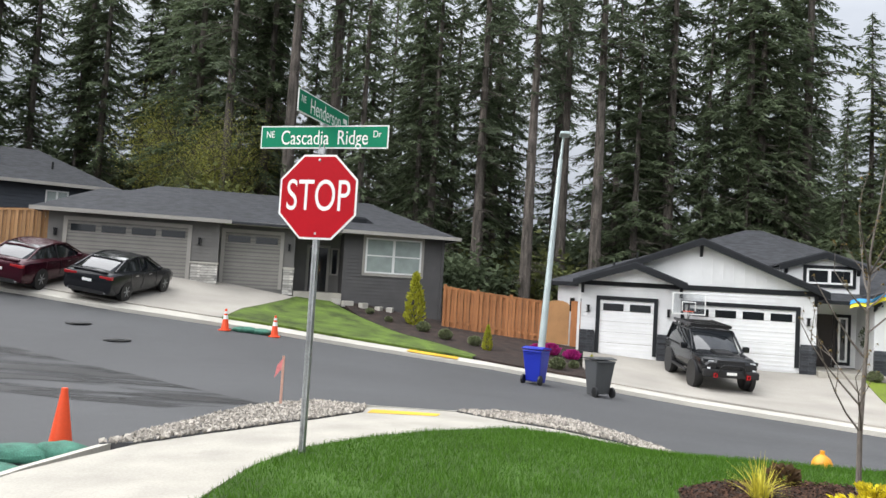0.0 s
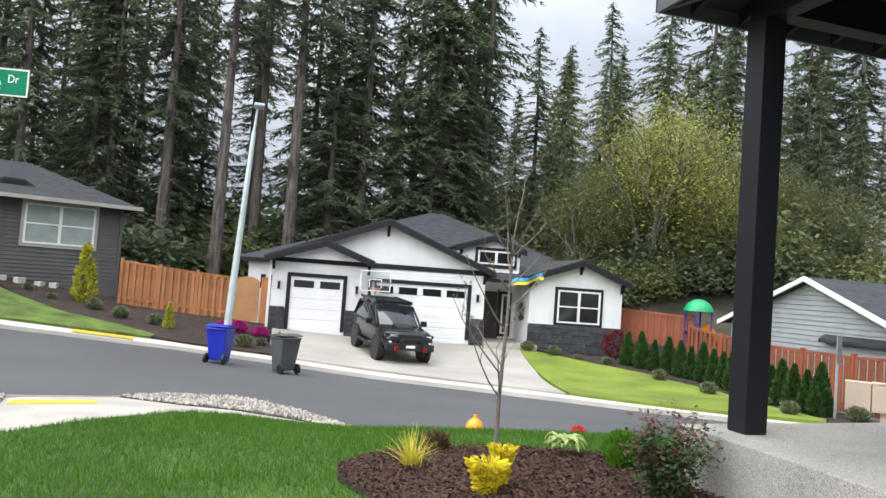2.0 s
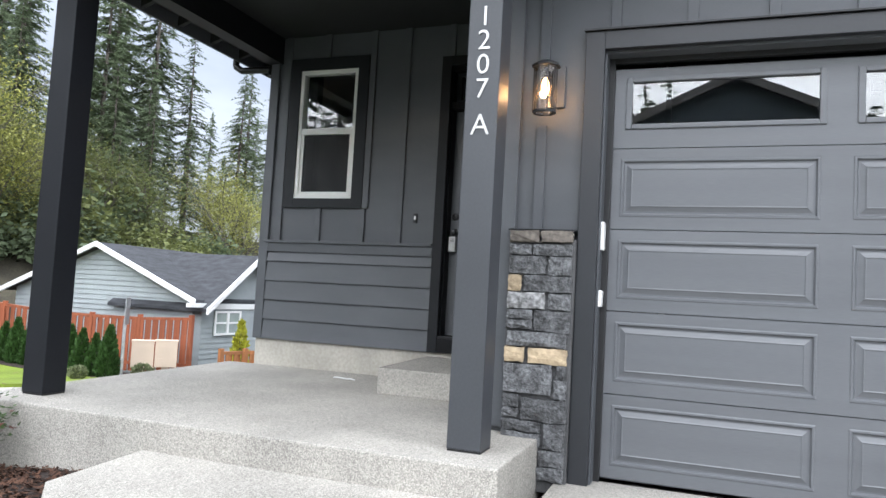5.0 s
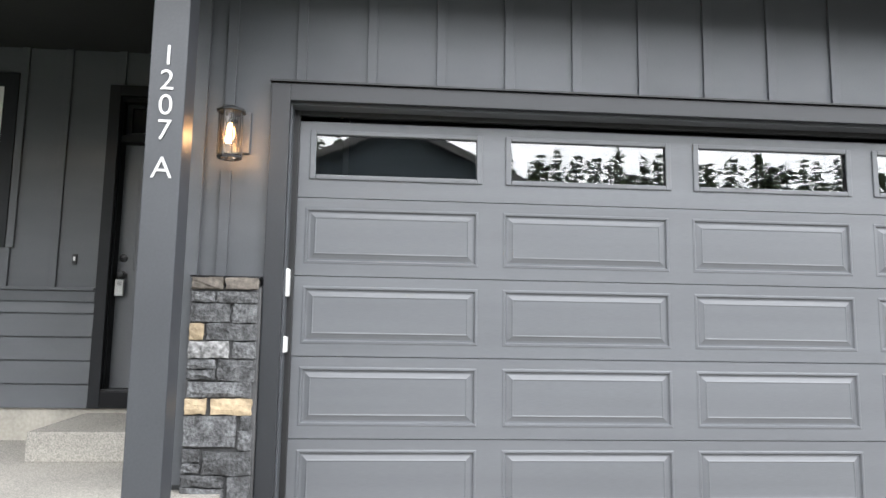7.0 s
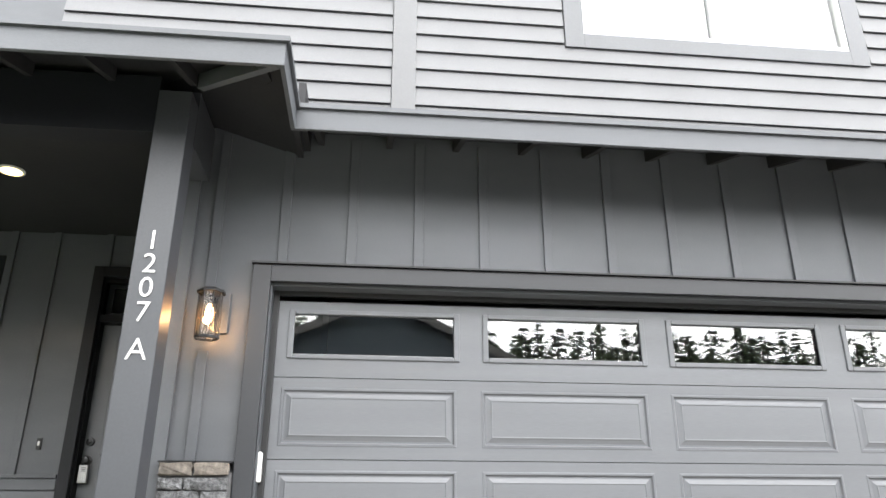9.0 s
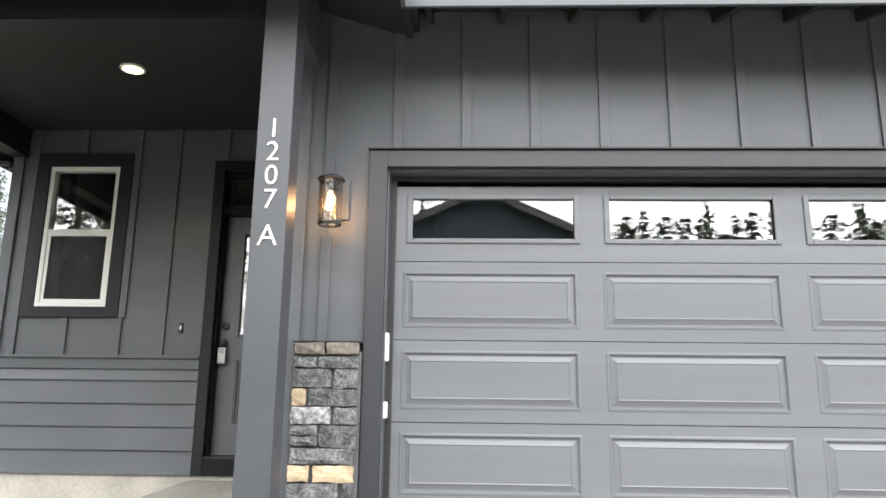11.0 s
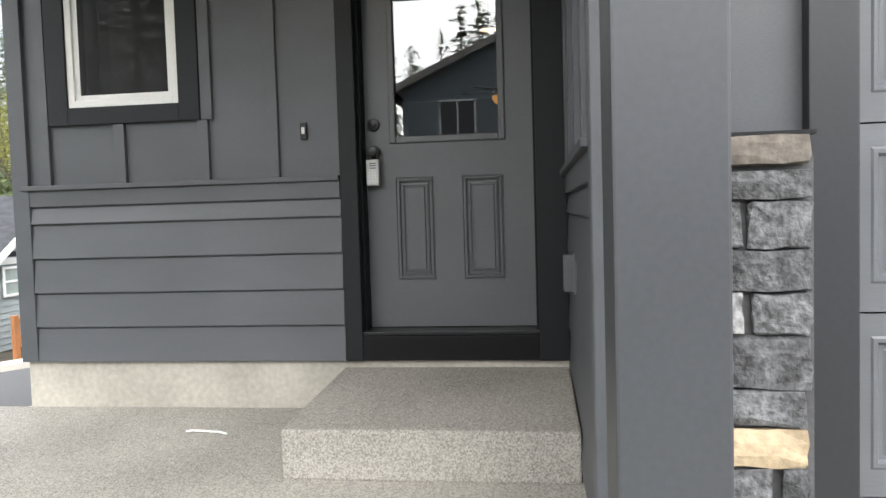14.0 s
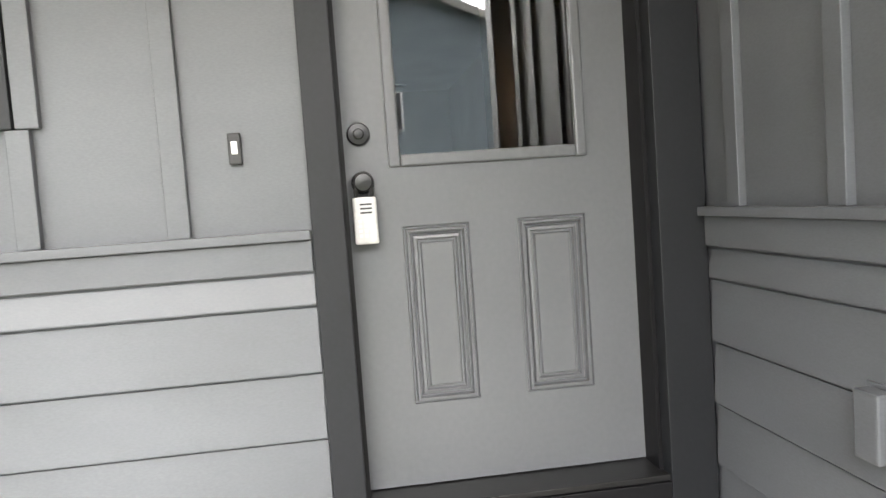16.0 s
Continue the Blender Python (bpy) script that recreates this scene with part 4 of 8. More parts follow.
lathe(bm, [(0.07, 0.003), (0.07, -0.001), (0.03, -0.003)], 24)
part("diffuser", bm, mat("lit_diffuser", (1, 0.8, 0.5), 0.5, emit=((1, 0.66, 0.26), 2.6), bump=0), down, "glowing warm diffuser", smooth=True)
spot = new("downlight", bpy.data.lights.new("downlight", "SPOT"))
spot.data.energy, spot.data.color, spot.data.spot_size, spot.data.shadow_soft_size = 6, (1, 0.75, 0.45), radians(120), 0.06
spot.location = (5.2, 2.77, 3.44)
# hipped porch roof and the skirt roof over the garage, with open eaves
EZ = 3.40
bm = bmesh.new()
prism(bm, [(4.05, EZ - 0.04), (5.16, EZ - 0.04), (5.16, EZ + 0.37), (4.06, EZ + 0.01)], "y", 0.662, 0.70)
setting("eave_infill", bm, CEILPAINT, "dark infill where the two roofs meet", "infill")
for xa, ya in ((3.45, 0.71), (3.45, 4.73)):
    bm = bmesh.new()
    yb = 1.2 if ya < 2 else 4.25
    dx, dy = 3.94 - xa, yb - ya
    nx, ny = -dy * 0.03, dx * 0.03
    for sx, sy_ in ((1, 1),):
        v = [bm.verts.new(q) for q in ((xa + nx, ya + ny, EZ - 0.13), (xa - nx, ya - ny, EZ - 0.13), (xa - nx, ya - ny, EZ - 0.03), (xa + nx, ya + ny, EZ - 0.03), (3.94 + nx, yb + ny, EZ + 0.02), (3.94 - nx, yb - ny, EZ + 0.02), (3.94 - nx, yb - ny, EZ + 0.12), (3.94 + nx, yb + ny, EZ + 0.12))]
        for f in ((0, 1, 2, 3), (4, 7, 6, 5), (0, 4, 5, 1), (1, 5, 6, 2), (2, 6, 7, 3), (3, 7, 4, 0)):
            bm.faces.new([v[i] for i in f])
    setting("hip_rafter", bm, SIDING, "charcoal hip rafter at the roof corner", "rafter")


def roof_shell(name, quads, material, thick, label):
    bm = bmesh.new()
    for q in quads:
        prism_pts = [Vector(p) for p in q]
        lo = [bm.verts.new(p - Vector((0, 0, thick))) for p in prism_pts]
        hi = [bm.verts.new(p) for p in prism_pts]
        bm.faces.new(hi)
        bm.faces.new(lo[::-1])
        for i in range(len(q)):
            bm.faces.new((lo[i], lo[(i + 1) % len(q)], hi[(i + 1) % len(q)], hi[i]))
    return setting(name, bm, material, label, "roof")


RZ = EZ + 0.33 * 2.03
roof_shell("porch_roof", [[(3.43, 4.75, EZ), (3.43, 0.69, EZ), (5.46, 2.72, RZ)], [(3.43, 4.75, EZ), (5.46, 2.72, RZ), (8.5, 2.72, RZ), (8.5, 4.75, EZ)], [(3.43, 0.69, EZ), (5.1, 0.69, EZ), (5.1, 2.36, RZ - 0.12), (5.46, 2.72, RZ)]], CEILPAINT, 0.03, "dark hipped porch roof with open eaves")
roof_shell("garage_eave_roof", [[(4.06, 0.69, EZ), (4.06, -5.6, EZ), (5.15, -5.6, EZ + 0.36), (5.15, 0.69, EZ + 0.36)]], CEILPAINT, 0.03, "dark skirt roof over the garage door")
setting("eave_blocking", boxes((4.70, 5.14, -5.6, 0.66, 3.552, 3.60), (4.66, 5.2, 0.60, 1.36, 3.552, 3.62), (4.05, 4.66, 0.62, 0.664, 3.41, 3.58)), CEILPAINT, "dark blocking above the eave", "blocking")
setting("fascia", boxes((3.405, 3.43, 0.665, 4.775, 3.255, 3.405), (3.43, 4.035, 0.665, 0.69, 3.255, 3.405), (4.035, 4.06, -5.6, 0.69, 3.255, 3.405), (3.43, 7.2, 4.75, 4.775, 3.255, 3.405)), SIDING, "charcoal fascia boards along the eaves", "fascia", 0.003)
drip = setting("gutter", boxes((3.385, 3.405, 0.645, 4.80, 3.39, 3.42), (3.405, 4.015, 0.645, 0.665, 3.39, 3.42), (4.015, 4.035, -5.6, 0.665, 3.39, 3.42)), SIDING, "charcoal drip edge along the eaves", "drip edge")
for k in range(14):
    y = 0.55 - 0.45 * k
    bm = bmesh.new()
    prism(bm, [(4.06, EZ - 0.12), (4.60, EZ + 0.06), (4.60, EZ + 0.15), (4.06, EZ - 0.032)], "y", y - 0.019, y + 0.019)
    setting("rafter_tail", bm, CEILPAINT, "dark rafter tail under the eave", "rafter")
for k in range(9):
    y = 4.4 - 0.45 * k
    bm = bmesh.new()
    prism(bm, [(3.43, EZ - 0.12), (3.95, EZ + 0.052), (3.95, EZ + 0.14), (3.43, EZ - 0.032)], "y", y - 0.019, y + 0.019)
    setting("rafter_tail", bm, CEILPAINT, "dark rafter tail under the eave", "rafter")
for k in range(8):
    x = 3.7 + 0.45 * k
    bm = bmesh.new()
    prism(bm, [(4.75, EZ - 0.12), (4.39, EZ - 0.001), (4.39, EZ + 0.085), (4.75, EZ - 0.032)], "x", x - 0.019, x + 0.019)
    setting("rafter_tail", bm, CEILPAINT, "dark rafter tail under the eave", "rafter")
spout = thing("downspout", "black gutter end with a downspout elbow at the corner", "downspout")
part("gutter_run", boxes((3.45, 6.5, 4.775, 4.87, 3.30, 3.41)), BLACKMETAL, spout, bevel=0.008)
bm = bmesh.new()
sweep(bm, [(6.44, 4.82, 3.30), (6.44, 4.82, 3.22), (6.44, 4.74, 3.17), (6.44, 4.40, 3.165), (6.44, 4.39, 3.10)], 0.034, 10)
part("elbow", bm, BLACKMETAL, spout, smooth=True)

# upper storey
UX = 5.1
upper_holes = [(-3.82, -1.47, 4.87, 6.24)]
bm = bmesh.new()
holed(bm, "x", UX, UX + 0.15, -5.6, 0.09, 3.6, 7.4, upper_holes)
wall_upper = setting("wall_upper", bm, UPPERSIDING, "light grey lap siding of the upper storey", "wall")
bm = bmesh.new()
holed(bm, "x", UX + 0.02, UX + 0.15, 0.09, 2.6, 3.6, 7.4, [])
wall_upper_b = setting("wall_upper_2", bm, UPPERSIDING, "light grey lap siding of the upper storey", "wall")
for k in range(21):
    z0 = 3.62 + 0.165 * k
    for u0, u1, par in ((-5.6, -3.98, wall_upper), (-1.31, -0.10, wall_upper), (-3.98, -1.31, wall_upper), (0.09, 2.6, wall_upper_b)):
        if u0 == -3.98 and 4.72 < z0 < 6.3:
            continue
        lap_boards(par, "x", UX, -1, u0, u1, [z0, z0 + 0.165], UPPERSIDING)
part("corner_board", boxes((UX - 0.03, UX, -0.10, 0.085, 3.6, 7.4)), UPPERSIDING, wall_upper, bevel=0.003)
sash_window("window_2", facing_west(UX, -2.645, 4.88), 2.33, 1.34, VINYL, "white vinyl slider window in a grey surround", mid=False, cross=True)
part("window_surround", boxes((UX - 0.03, UX, -3.97, -3.81, 4.74, 6.38), (UX - 0.03, UX, -1.48, -1.32, 4.74, 6.38), (UX - 0.03, UX, -3.81, -1.48, 4.74, 4.878), (UX - 0.03, UX, -3.81, -1.48, 6.225, 6.38)), DOORPAINT, wall_upper, "grey window surround", bevel=0.003)
setting("house_body", boxes((6.62, 16.7, -5.4, 0.55, -0.4, 7.2), (16.45, 16.7, 0.55, 4.33, -0.4, 7.2), (6.62, 16.45, 3.95, 4.33, -0.4, 7.2), (6.62, 16.45, 0.55, 3.95, 3.6, 7.2)), SIDING, "plain rear part of the house", "house")


# ---- houses across the street ----
def slab_roof(parent, name, pts, thick, material, label=""):
    bm = bmesh.new()
    hi = [bm.verts.new(p) for p in pts]
    lo = [bm.verts.new((p[0], p[1], p[2] - thick)) for p in pts]
    bm.faces.new(hi)
    bm.faces.new(lo[::-1])
    for i in range(len(pts)):
        bm.faces.new((lo[i], lo[(i + 1) % len(pts)], hi[(i + 1) % len(pts)], hi[i]))
    return part(name, bm, material, parent, label)


def lap_face(wall, material, x0, x1, y, z0, z1, pitch=0.16, top=None):
    """Lap siding on a face that looks along -y; top(x) clips it under a gable."""
    z = z0
    while z < z1 - 0.01:
        zb = min(z + pitch, z1)
        a, b = x0, x1
        if top:
            while a < b and top(a) < zb:
                a += 0.05
            while b > a and top(b) < zb:
                b -= 0.05
        if b > a:
            bm = bmesh.new()
            prism(bm, [(y - 0.03, z), (y - 0.03, z + 0.006), (y - 0.004, zb), (y + 0.02, zb), (y + 0.02, z)], "x", a, b)
            part("siding_board", bm, material, wall)
        z = zb


def gable_top(xc, zp, slope):
    return lambda x: zp - abs(x - xc) * slope


def far_garage_door(parent, x0, x1, y, h, material, frame_mat, n_win, dark, cols=2):
    d = part("garage_door", boxes((x0, x1, y, y + 0.05, 0.0, h)), material, parent)
    for k in range(1, 5):
        part("section_joint", boxes((x0, x1, y - 0.004, y - 0.001, h * k / 5 - 0.008, h * k / 5 + 0.008)), GREYTRIM, d)
    w = (x1 - x0) / n_win
    for k in range(n_win):
        part("pane", boxes((x0 + w * k + 0.12, x0 + w * (k + 1) - 0.12, y - 0.02, y - 0.005, h - 0.43, h - 0.14)), dark, d)
    part("door_frame", boxes((x0 - 0.16, x0 - 0.003, y - 0.06, y + 0.04, 0, h + 0.16), (x1 + 0.003, x1 + 0.16, y - 0.06, y + 0.04, 0, h + 0.16), (x0 - 0.003, x1 + 0.003, y - 0.06, y + 0.04, h + 0.003, h + 0.16)), frame_mat, parent)
    return d


DARKGLASS = mat("dark_window_glass", (0.012, 0.014, 0.016), 0.06, var=0.05, bump=0, spec=0.9)
PALEGLASS = mat("blind_behind_glass", (0.33, 0.38, 0.36), 0.15, var=0.12, scale=2, bump=0, spec=0.8)


def far_window(parent, x0, x1, z0, z1, y, frame_mat, cols=2, rail=0.55, trim=None, glass=None):
    """A framed window standing on a wall face at y, looking along -y."""
    w = part("window", boxes((x0, x1, y - 0.02, y + 0.02, z0, z1)), glass or DARKGLASS, parent)
    f = 0.07
    bars = [(x0 - 0.01, x0 + f, y - 0.06, y - 0.021, z0, z1), (x1 - f, x1 + 0.01, y - 0.06, y - 0.021, z0, z1), (x0 + f, x1 - f, y - 0.06, y - 0.021, z0, z0 + f), (x0 + f, x1 - f, y - 0.06, y - 0.021, z1 - f, z1)]
    for k in range(1, cols):
        c = x0 + (x1 - x0) * k / cols
        bars.append((c - f * 0.8, c + f * 0.8, y - 0.06, y - 0.021, z0 + f, z1 - f))
    part("window_frame", boxes(*bars), frame_mat, w)
    if rail:
        zr = z0 + (z1 - z0) * rail
        part("meeting_rail", boxes(*[(x0 + (x1 - x0) * k / cols + f, x0 + (x1 - x0) * (k + 1) / cols - f, y - 0.05, y - 0.022, zr - 0.03, zr + 0.03) for k in range(cols)]), frame_mat, w)
    if trim:
        part("surround", boxes((x0 - 0.13, x0 - 0.012, y - 0.04, y + 0.02, z0 - 0.13, z1 + 0.13), (x1 + 0.012, x1 + 0.13, y - 0.04, y + 0.02, z0 - 0.13, z1 + 0.13), (x0 - 0.012, x1 + 0.012, y - 0.04, y + 0.02, z0 - 0.13, z0 - 0.002), (x0 - 0.012, x1 + 0.012, y - 0.04, y + 0.02, z1 + 0.002, z1 + 0.13)), trim, w)
    return w


def ledge_wall(parent, x0, x1, y, z0, z1, material, seed, course=0.11):
    """A dry-laid ledge stone facing: every stone a piece of its own."""
    rnd = random.Random(seed)
    base = part("stone_facing", boxes((x0, x1, y - 0.05, y + 0.02, z0, z1)), MORTAR, parent)
    z = z0
    shared = {}
    while z < z1 - 0.03:
        x = x0
        while x < x1 - 0.02:
            w = min(rnd.choice((0.3, 0.42, 0.55)), x1 - x)
            key = (round(w, 2), rnd.randint(0, 2))
            if key not in shared:
                bm = bmesh.new()
                box(bm, 0.006, w - 0.006, -0.03 - 0.012 * key[1], 0.0, 0.006, course - 0.004)
                shared[key] = finish(bm, "stone", material)
            o = new("stone", shared[key])
            o.parent = base
            o.location = (x, y - 0.05, z)
            x += w
        z += course
    return base


def wall_lamp(parent, x, y, z):
    part("wall_lamp", boxes((x - 0.06, x + 0.06, y - 0.16, y, z, z + 0.03), (x - 0.06, x + 0.06, y - 0.16, y, z + 0.25, z + 0.3), (x - 0.045, x + 0.045, y - 0.14, y, z + 0.03, z + 0.25)), BLACKMETAL, parent)


# the white farmhouse-style house
WHX, WHY, WHZ, WHA = 3.3, 30.5, -1.18, -9.0
white = thing("house", "white house with black trim, dark stone base and shingle roof", "house", pose(WHX, WHY, WHZ, 0, 0, WHA))
part("rear_wall", boxes((-1.75, 8.3, 2.2, 13, -0.6, 2.9)), WHITESIDING, white)
part("entry_wall", boxes((8.3, 10.28, 2.4, 13, -0.6, 2.9)), WHITESIDING, white)
part("wing_wall", boxes((10.28, 14.42, 0.0, 13, -1.0, 2.85)), WHITESIDING, white)
bm = boxes((-0.55, 8.3, 0.0, 2.19, -0.6, 2.9))
lap_face(part("wall", bm, WHITESIDING, white, "white lap siding"), WHITESIDING, -0.55, 8.3, 0.0, -0.3, 2.9)
bm = bmesh.new()
prism(bm, [(-0.55, 2.9), (8.3, 2.9), (4.05, 4.62)], "y", 0.0, 0.3)
for k in range(24):
    x = -0.3 + k * 0.4
    zt = 4.62 - abs(x - 4.05) * 0.4 - 0.1
    if zt > 3.1:
        box(bm, x - 0.03, x + 0.03, -0.025, 0.0, 3.0, zt)
part("gable_wall", bm, WHITESIDING, white, "white board and batten gable")
bm = bmesh.new()
prism(bm, [(-0.4, 2.92), (3.3, 2.92), (1.55, 3.56)], "y", -0.35, 0.0)
part("small_gable_wall", bm, WHITESIDING, white)
bm = bmesh.new()
prism(bm, [(10.28, 2.85), (14.42, 2.85), (12.5, 3.58)], "y", 0.0, 0.3)
wing_gable = part("wing_gable_wall", bm, WHITESIDING, white, "white board and batten wing")
for k in range(11):
    x = 10.4 + k * 0.4
    part("batten", boxes((x - 0.025, x + 0.025, -0.02, 0.0, 0.85, 2.82 + max(0.0, 0.68 - abs(x - 12.5) * 0.37))), WHITESIDING, wing_gable)
part("band", boxes((-0.6, 8.34, -0.06, -0.002, 2.74, 2.94)), TRIM, white, "black belt board")


def gable_roof(parent, x0, xc, x1, ze, zp, y0, y1, over=0.35, trim_mat=TRIM):
    """Two shingled slopes with black barge boards on the front."""
    s0, s1 = (zp - ze) / (xc - x0), (zp - ze) / (x1 - xc)
    a, b = (x0 - over, ze - s0 * over), (x1 + over, ze - s1 * over)
    t = 0.16
    for (xa, za), nm in ((a, "roof"), (b, "roof")):
        slab_roof(parent, nm, [(xa, y0, za + t), (xc, y0, zp + t), (xc, y1, zp + t), (xa, y1, za + t)], 0.08, SHINGLE, "charcoal shingle slope")
        bm = bmesh.new()
        prism(bm, [(xa, za + 0.1), (xc, zp + 0.1), (xc, zp - 0.14), (xa, za - 0.12)] if xa < xc else [(xc, zp + 0.1), (xa, za + 0.1), (xa, za - 0.12), (xc, zp - 0.14)], "y", y0 - 0.04, y0 + 0.04)
        part("barge_board", bm, trim_mat, parent, "black barge board" if trim_mat is TRIM else "white barge board")


gable_roof(white, -0.55, 4.05, 8.3, 2.92, 4.66, -0.45, 7.0)
gable_roof(white, -0.45, 1.55, 3.3, 2.93, 3.58, -0.75, 1.0, 0.25)
gable_roof(white, 10.28, 12.5, 14.42, 2.82, 3.60, -0.45, 7.0, 0.3)
# main hip behind
slab_roof(white, "roof", [(-2.3, 1.9, 2.85), (10.6, 1.9, 2.85), (7.6, 9.2, 6.1), (6.9, 9.2, 6.1)], 0.12, SHINGLE, "charcoal shingle slope")
slab_roof(white, "roof", [(-2.3, 1.9, 2.85), (6.9, 9.2, 6.1), (-2.3, 16.0, 2.85)], 0.12, SHINGLE)
slab_roof(white, "roof", [(10.6, 1.9, 2.85), (15.0, 1.9, 2.85), (15.0, 9.2, 3.9), (7.6, 9.2, 6.1)], 0.12, SHINGLE)
slab_roof(white, "porch_roof", [(8.3, -0.2, 2.62), (10.5, -0.2, 2.62), (10.5, 3.0, 3.5), (8.3, 3.0, 3.5)], 0.12, SHINGLE)
part("porch_gutter", boxes((8.3, 10.4, -0.3, -0.2, 2.5, 2.64)), TRIM, white)
slab_roof(white, "eave_fascia", [(-2.32, 1.86, 2.85), (-0.55, 1.86, 2.85), (-0.55, 1.9, 2.85), (-2.32, 1.9, 2.85)], 0.18, TRIM)
for x, z in ((-1.2, 1.55), (-0.8, 1.55)):
    part("side_window", boxes((x, x + 0.2, 2.14, 2.2, z, z + 0.6)), DARKGLASS, white)
for x, y, z in ((0.6, 3.2, 3.62), (1.6, 4.5, 4.2)):
    bm = bmesh.new()
    tube(bm, (x, y, z - 0.3), (x, y, z + 0.25), 0.05)
    part("roof_vent", bm, BLACKMETAL, white)
far_garage_door(white, 0.22, 2.33, -0.02, 2.16, WHITEDOOR, TRIM, 2, DARKGLASS)
far_garage_door(white, 3.52, 7.56, -0.02, 2.16, WHITEDOOR, TRIM, 4, DARKGLASS)
for a, b in ((-0.57, 0.05), (2.5, 3.34), (7.74, 8.32)):
    ledge_wall(white, a, b, -0.02, -0.3, 0.84, DARKSTONE, int(a * 10) + 50)
ledge_wall(white, 10.26, 14.44, -0.02, -1.0, 0.80, DARKSTONE, 77, 0.125)
for x in (-0.25, 2.9, 8.0):
    wall_lamp(white, x, -0.03, 1.62)
far_window(white, 11.52, 13.42, 0.97, 2.38, -0.03, WHITEPLASTIC, 2, 0.5, TRIM)
# dormer
bm = boxes((7.3, 10.0, 1.0, 4.2, 2.7, 3.95))
prism(bm, [(7.3, 3.95), (10.0, 3.95), (8.75, 4.42)], "y", 1.0, 4.2)
part("dormer_wall", bm, WHITESIDING, white, "white dormer")
gable_roof(white, 7.3, 8.75, 10.0, 3.95, 4.42, 0.75, 7.5, 0.25)
far_window(white, 8.1, 9.72, 3.28, 3.88, 0.97, WHITEPLASTIC, 2, 0, TRIM)
for x, z, y in ((4.05, 4.38, -0.3), (-0.5, 2.7, -0.5), (3.34, 2.7, -0.5), (8.25, 2.6, -0.25), (12.5, 3.34, -0.25), (7.35, 3.75, 0.85), (9.95, 3.75, 0.85), (10.3, 2.6, -0.25), (14.4, 2.6, -0.25)):
    bm = bmesh.new()
    prism(bm, [(y - 0.02, z + 0.15), (y + 0.28, z + 0.15), (y + 0.28, z - 0.3)], "x", x - 0.06, x + 0.06)
    part("bracket", bm, TRIM, white)
bm = boxes((8.5, 9.4, 2.34, 2.4, -0.1, 2.1), (8.42, 8.48, 2.3, 2.4, -0.1, 2.2), (9.42, 9.5, 2.3, 2.4, -0.1, 2.2))
part("front_door", bm, mat("dark_brown_door", (0.03, 0.02, 0.018), 0.5, var=0.2), white, "dark entry door")
far_window(white, 9.62, 9.95, 0.2, 2.0, 2.38, WHITEPLASTIC, 1, 0, TRIM)
part("entry_step", boxes((8.32, 10.6, -0.5, 2.3, -0.4, -0.04)), CONCRETE, white)
part("rain_pipe", boxes((-0.68, -0.58, -0.08, 0.0, -0.4, 2.75)), WHITEPLASTIC, white)
wreath = thing("wreath", "dark green wreath hung beside the entry", "wreath", pose(WHX, WHY, WHZ, 0, 0, WHA) @ pose(10.26, 0.9, 1.3))
bm = bmesh.new()
rnd = random.Random(4)
for k in range(160):
    a = rnd.uniform(0, 6.283)
    c = Vector((-0.06 + rnd.uniform(-0.1, 0.04), 0.3 * math.cos(a) + rnd.uniform(-0.08, 0.08), 0.3 * math.sin(a) + rnd.uniform(-0.08, 0.08)))
    v = [bm.verts.new(c + Vector([rnd.uniform(-0.07, 0.07) for _ in range(3)])) for _ in range(3)]
    bm.faces.new(v)
part("wreath_leaves", bm, DARKNEEDLES, wreath)

# flag on the porch corner: two plain stripes
flag = thing("flag", "small blue and yellow striped flag blowing at the house", "flag", pose(WHX, WHY, WHZ, 0, 0, WHA) @ pose(10.28, -0.1, 2.3))
bm = bmesh.new()
tube(bm, (0.0, 0.1, 0.0), (0.25, -1.2, 0.75), 0.015)
part("flag_pole", bm, STEEL, flag)
for nm, off, colr in (("flag_upper_stripe", 0.0, (0.05, 0.30, 0.65)), ("flag_lower_stripe", -0.17, (0.80, 0.68, 0.03))):
    bm = bmesh.new()
    prev = None
    for i in range(13):
        s = i / 12
        x = 0.22 - s * 1.35
        zb = 0.72 - s * 0.38 + 0.05 * math.sin(s * 9) + off * 0.85
        r = [bm.verts.new((x, -1.15 + 0.10 * math.sin(s * 7 + 1), zb)), bm.verts.new((x - 0.03, -1.15 + 0.10 * math.sin(s * 7 + 0.4), zb - 0.14))]
        if prev:
            bm.faces.new((prev[0], r[0], r[1], prev[1]))
        prev = r
    part(nm, bm, mat(nm, colr, 0.7, var=0.1), flag, "blue stripe" if off == 0 else "yellow stripe")

# the grey house
GHX, GHY, GHA = -12.75, 30.5, 19.0
grey = thing("house", "low grey house with stone piers and a hipped shingle roof", "house", pose(GHX, GHY, 0.55, 0, 0, GHA))
bm = boxes((-6.9, -0.1, 0.0, 8, -1.5, 2.75), (-0.1, 3.15, 0.55, 8, -1.5, 2.75), (3.15, 5.35, 2.4, 8, -1.5, 2.75))
grey_wall = part("wall", bm, TAUPE, grey, "taupe lap siding")
lap_face(grey_wall, TAUPE, -6.9, -0.1, 0.0, -0.2, 2.75)
lap_face(grey_wall, TAUPE, -0.1, 3.15, 0.55, -0.2, 2.75)
bm = boxes((5.35, 10.0, 0.5, 12, -2.0, 2.75))
wing = part("wing_wall", bm, DARKTAUPE, grey, "dark grey lap siding")
lap_face(wing, DARKTAUPE, 5.35, 10.0, 0.5, -1.6, 2.75)
z = -1.6
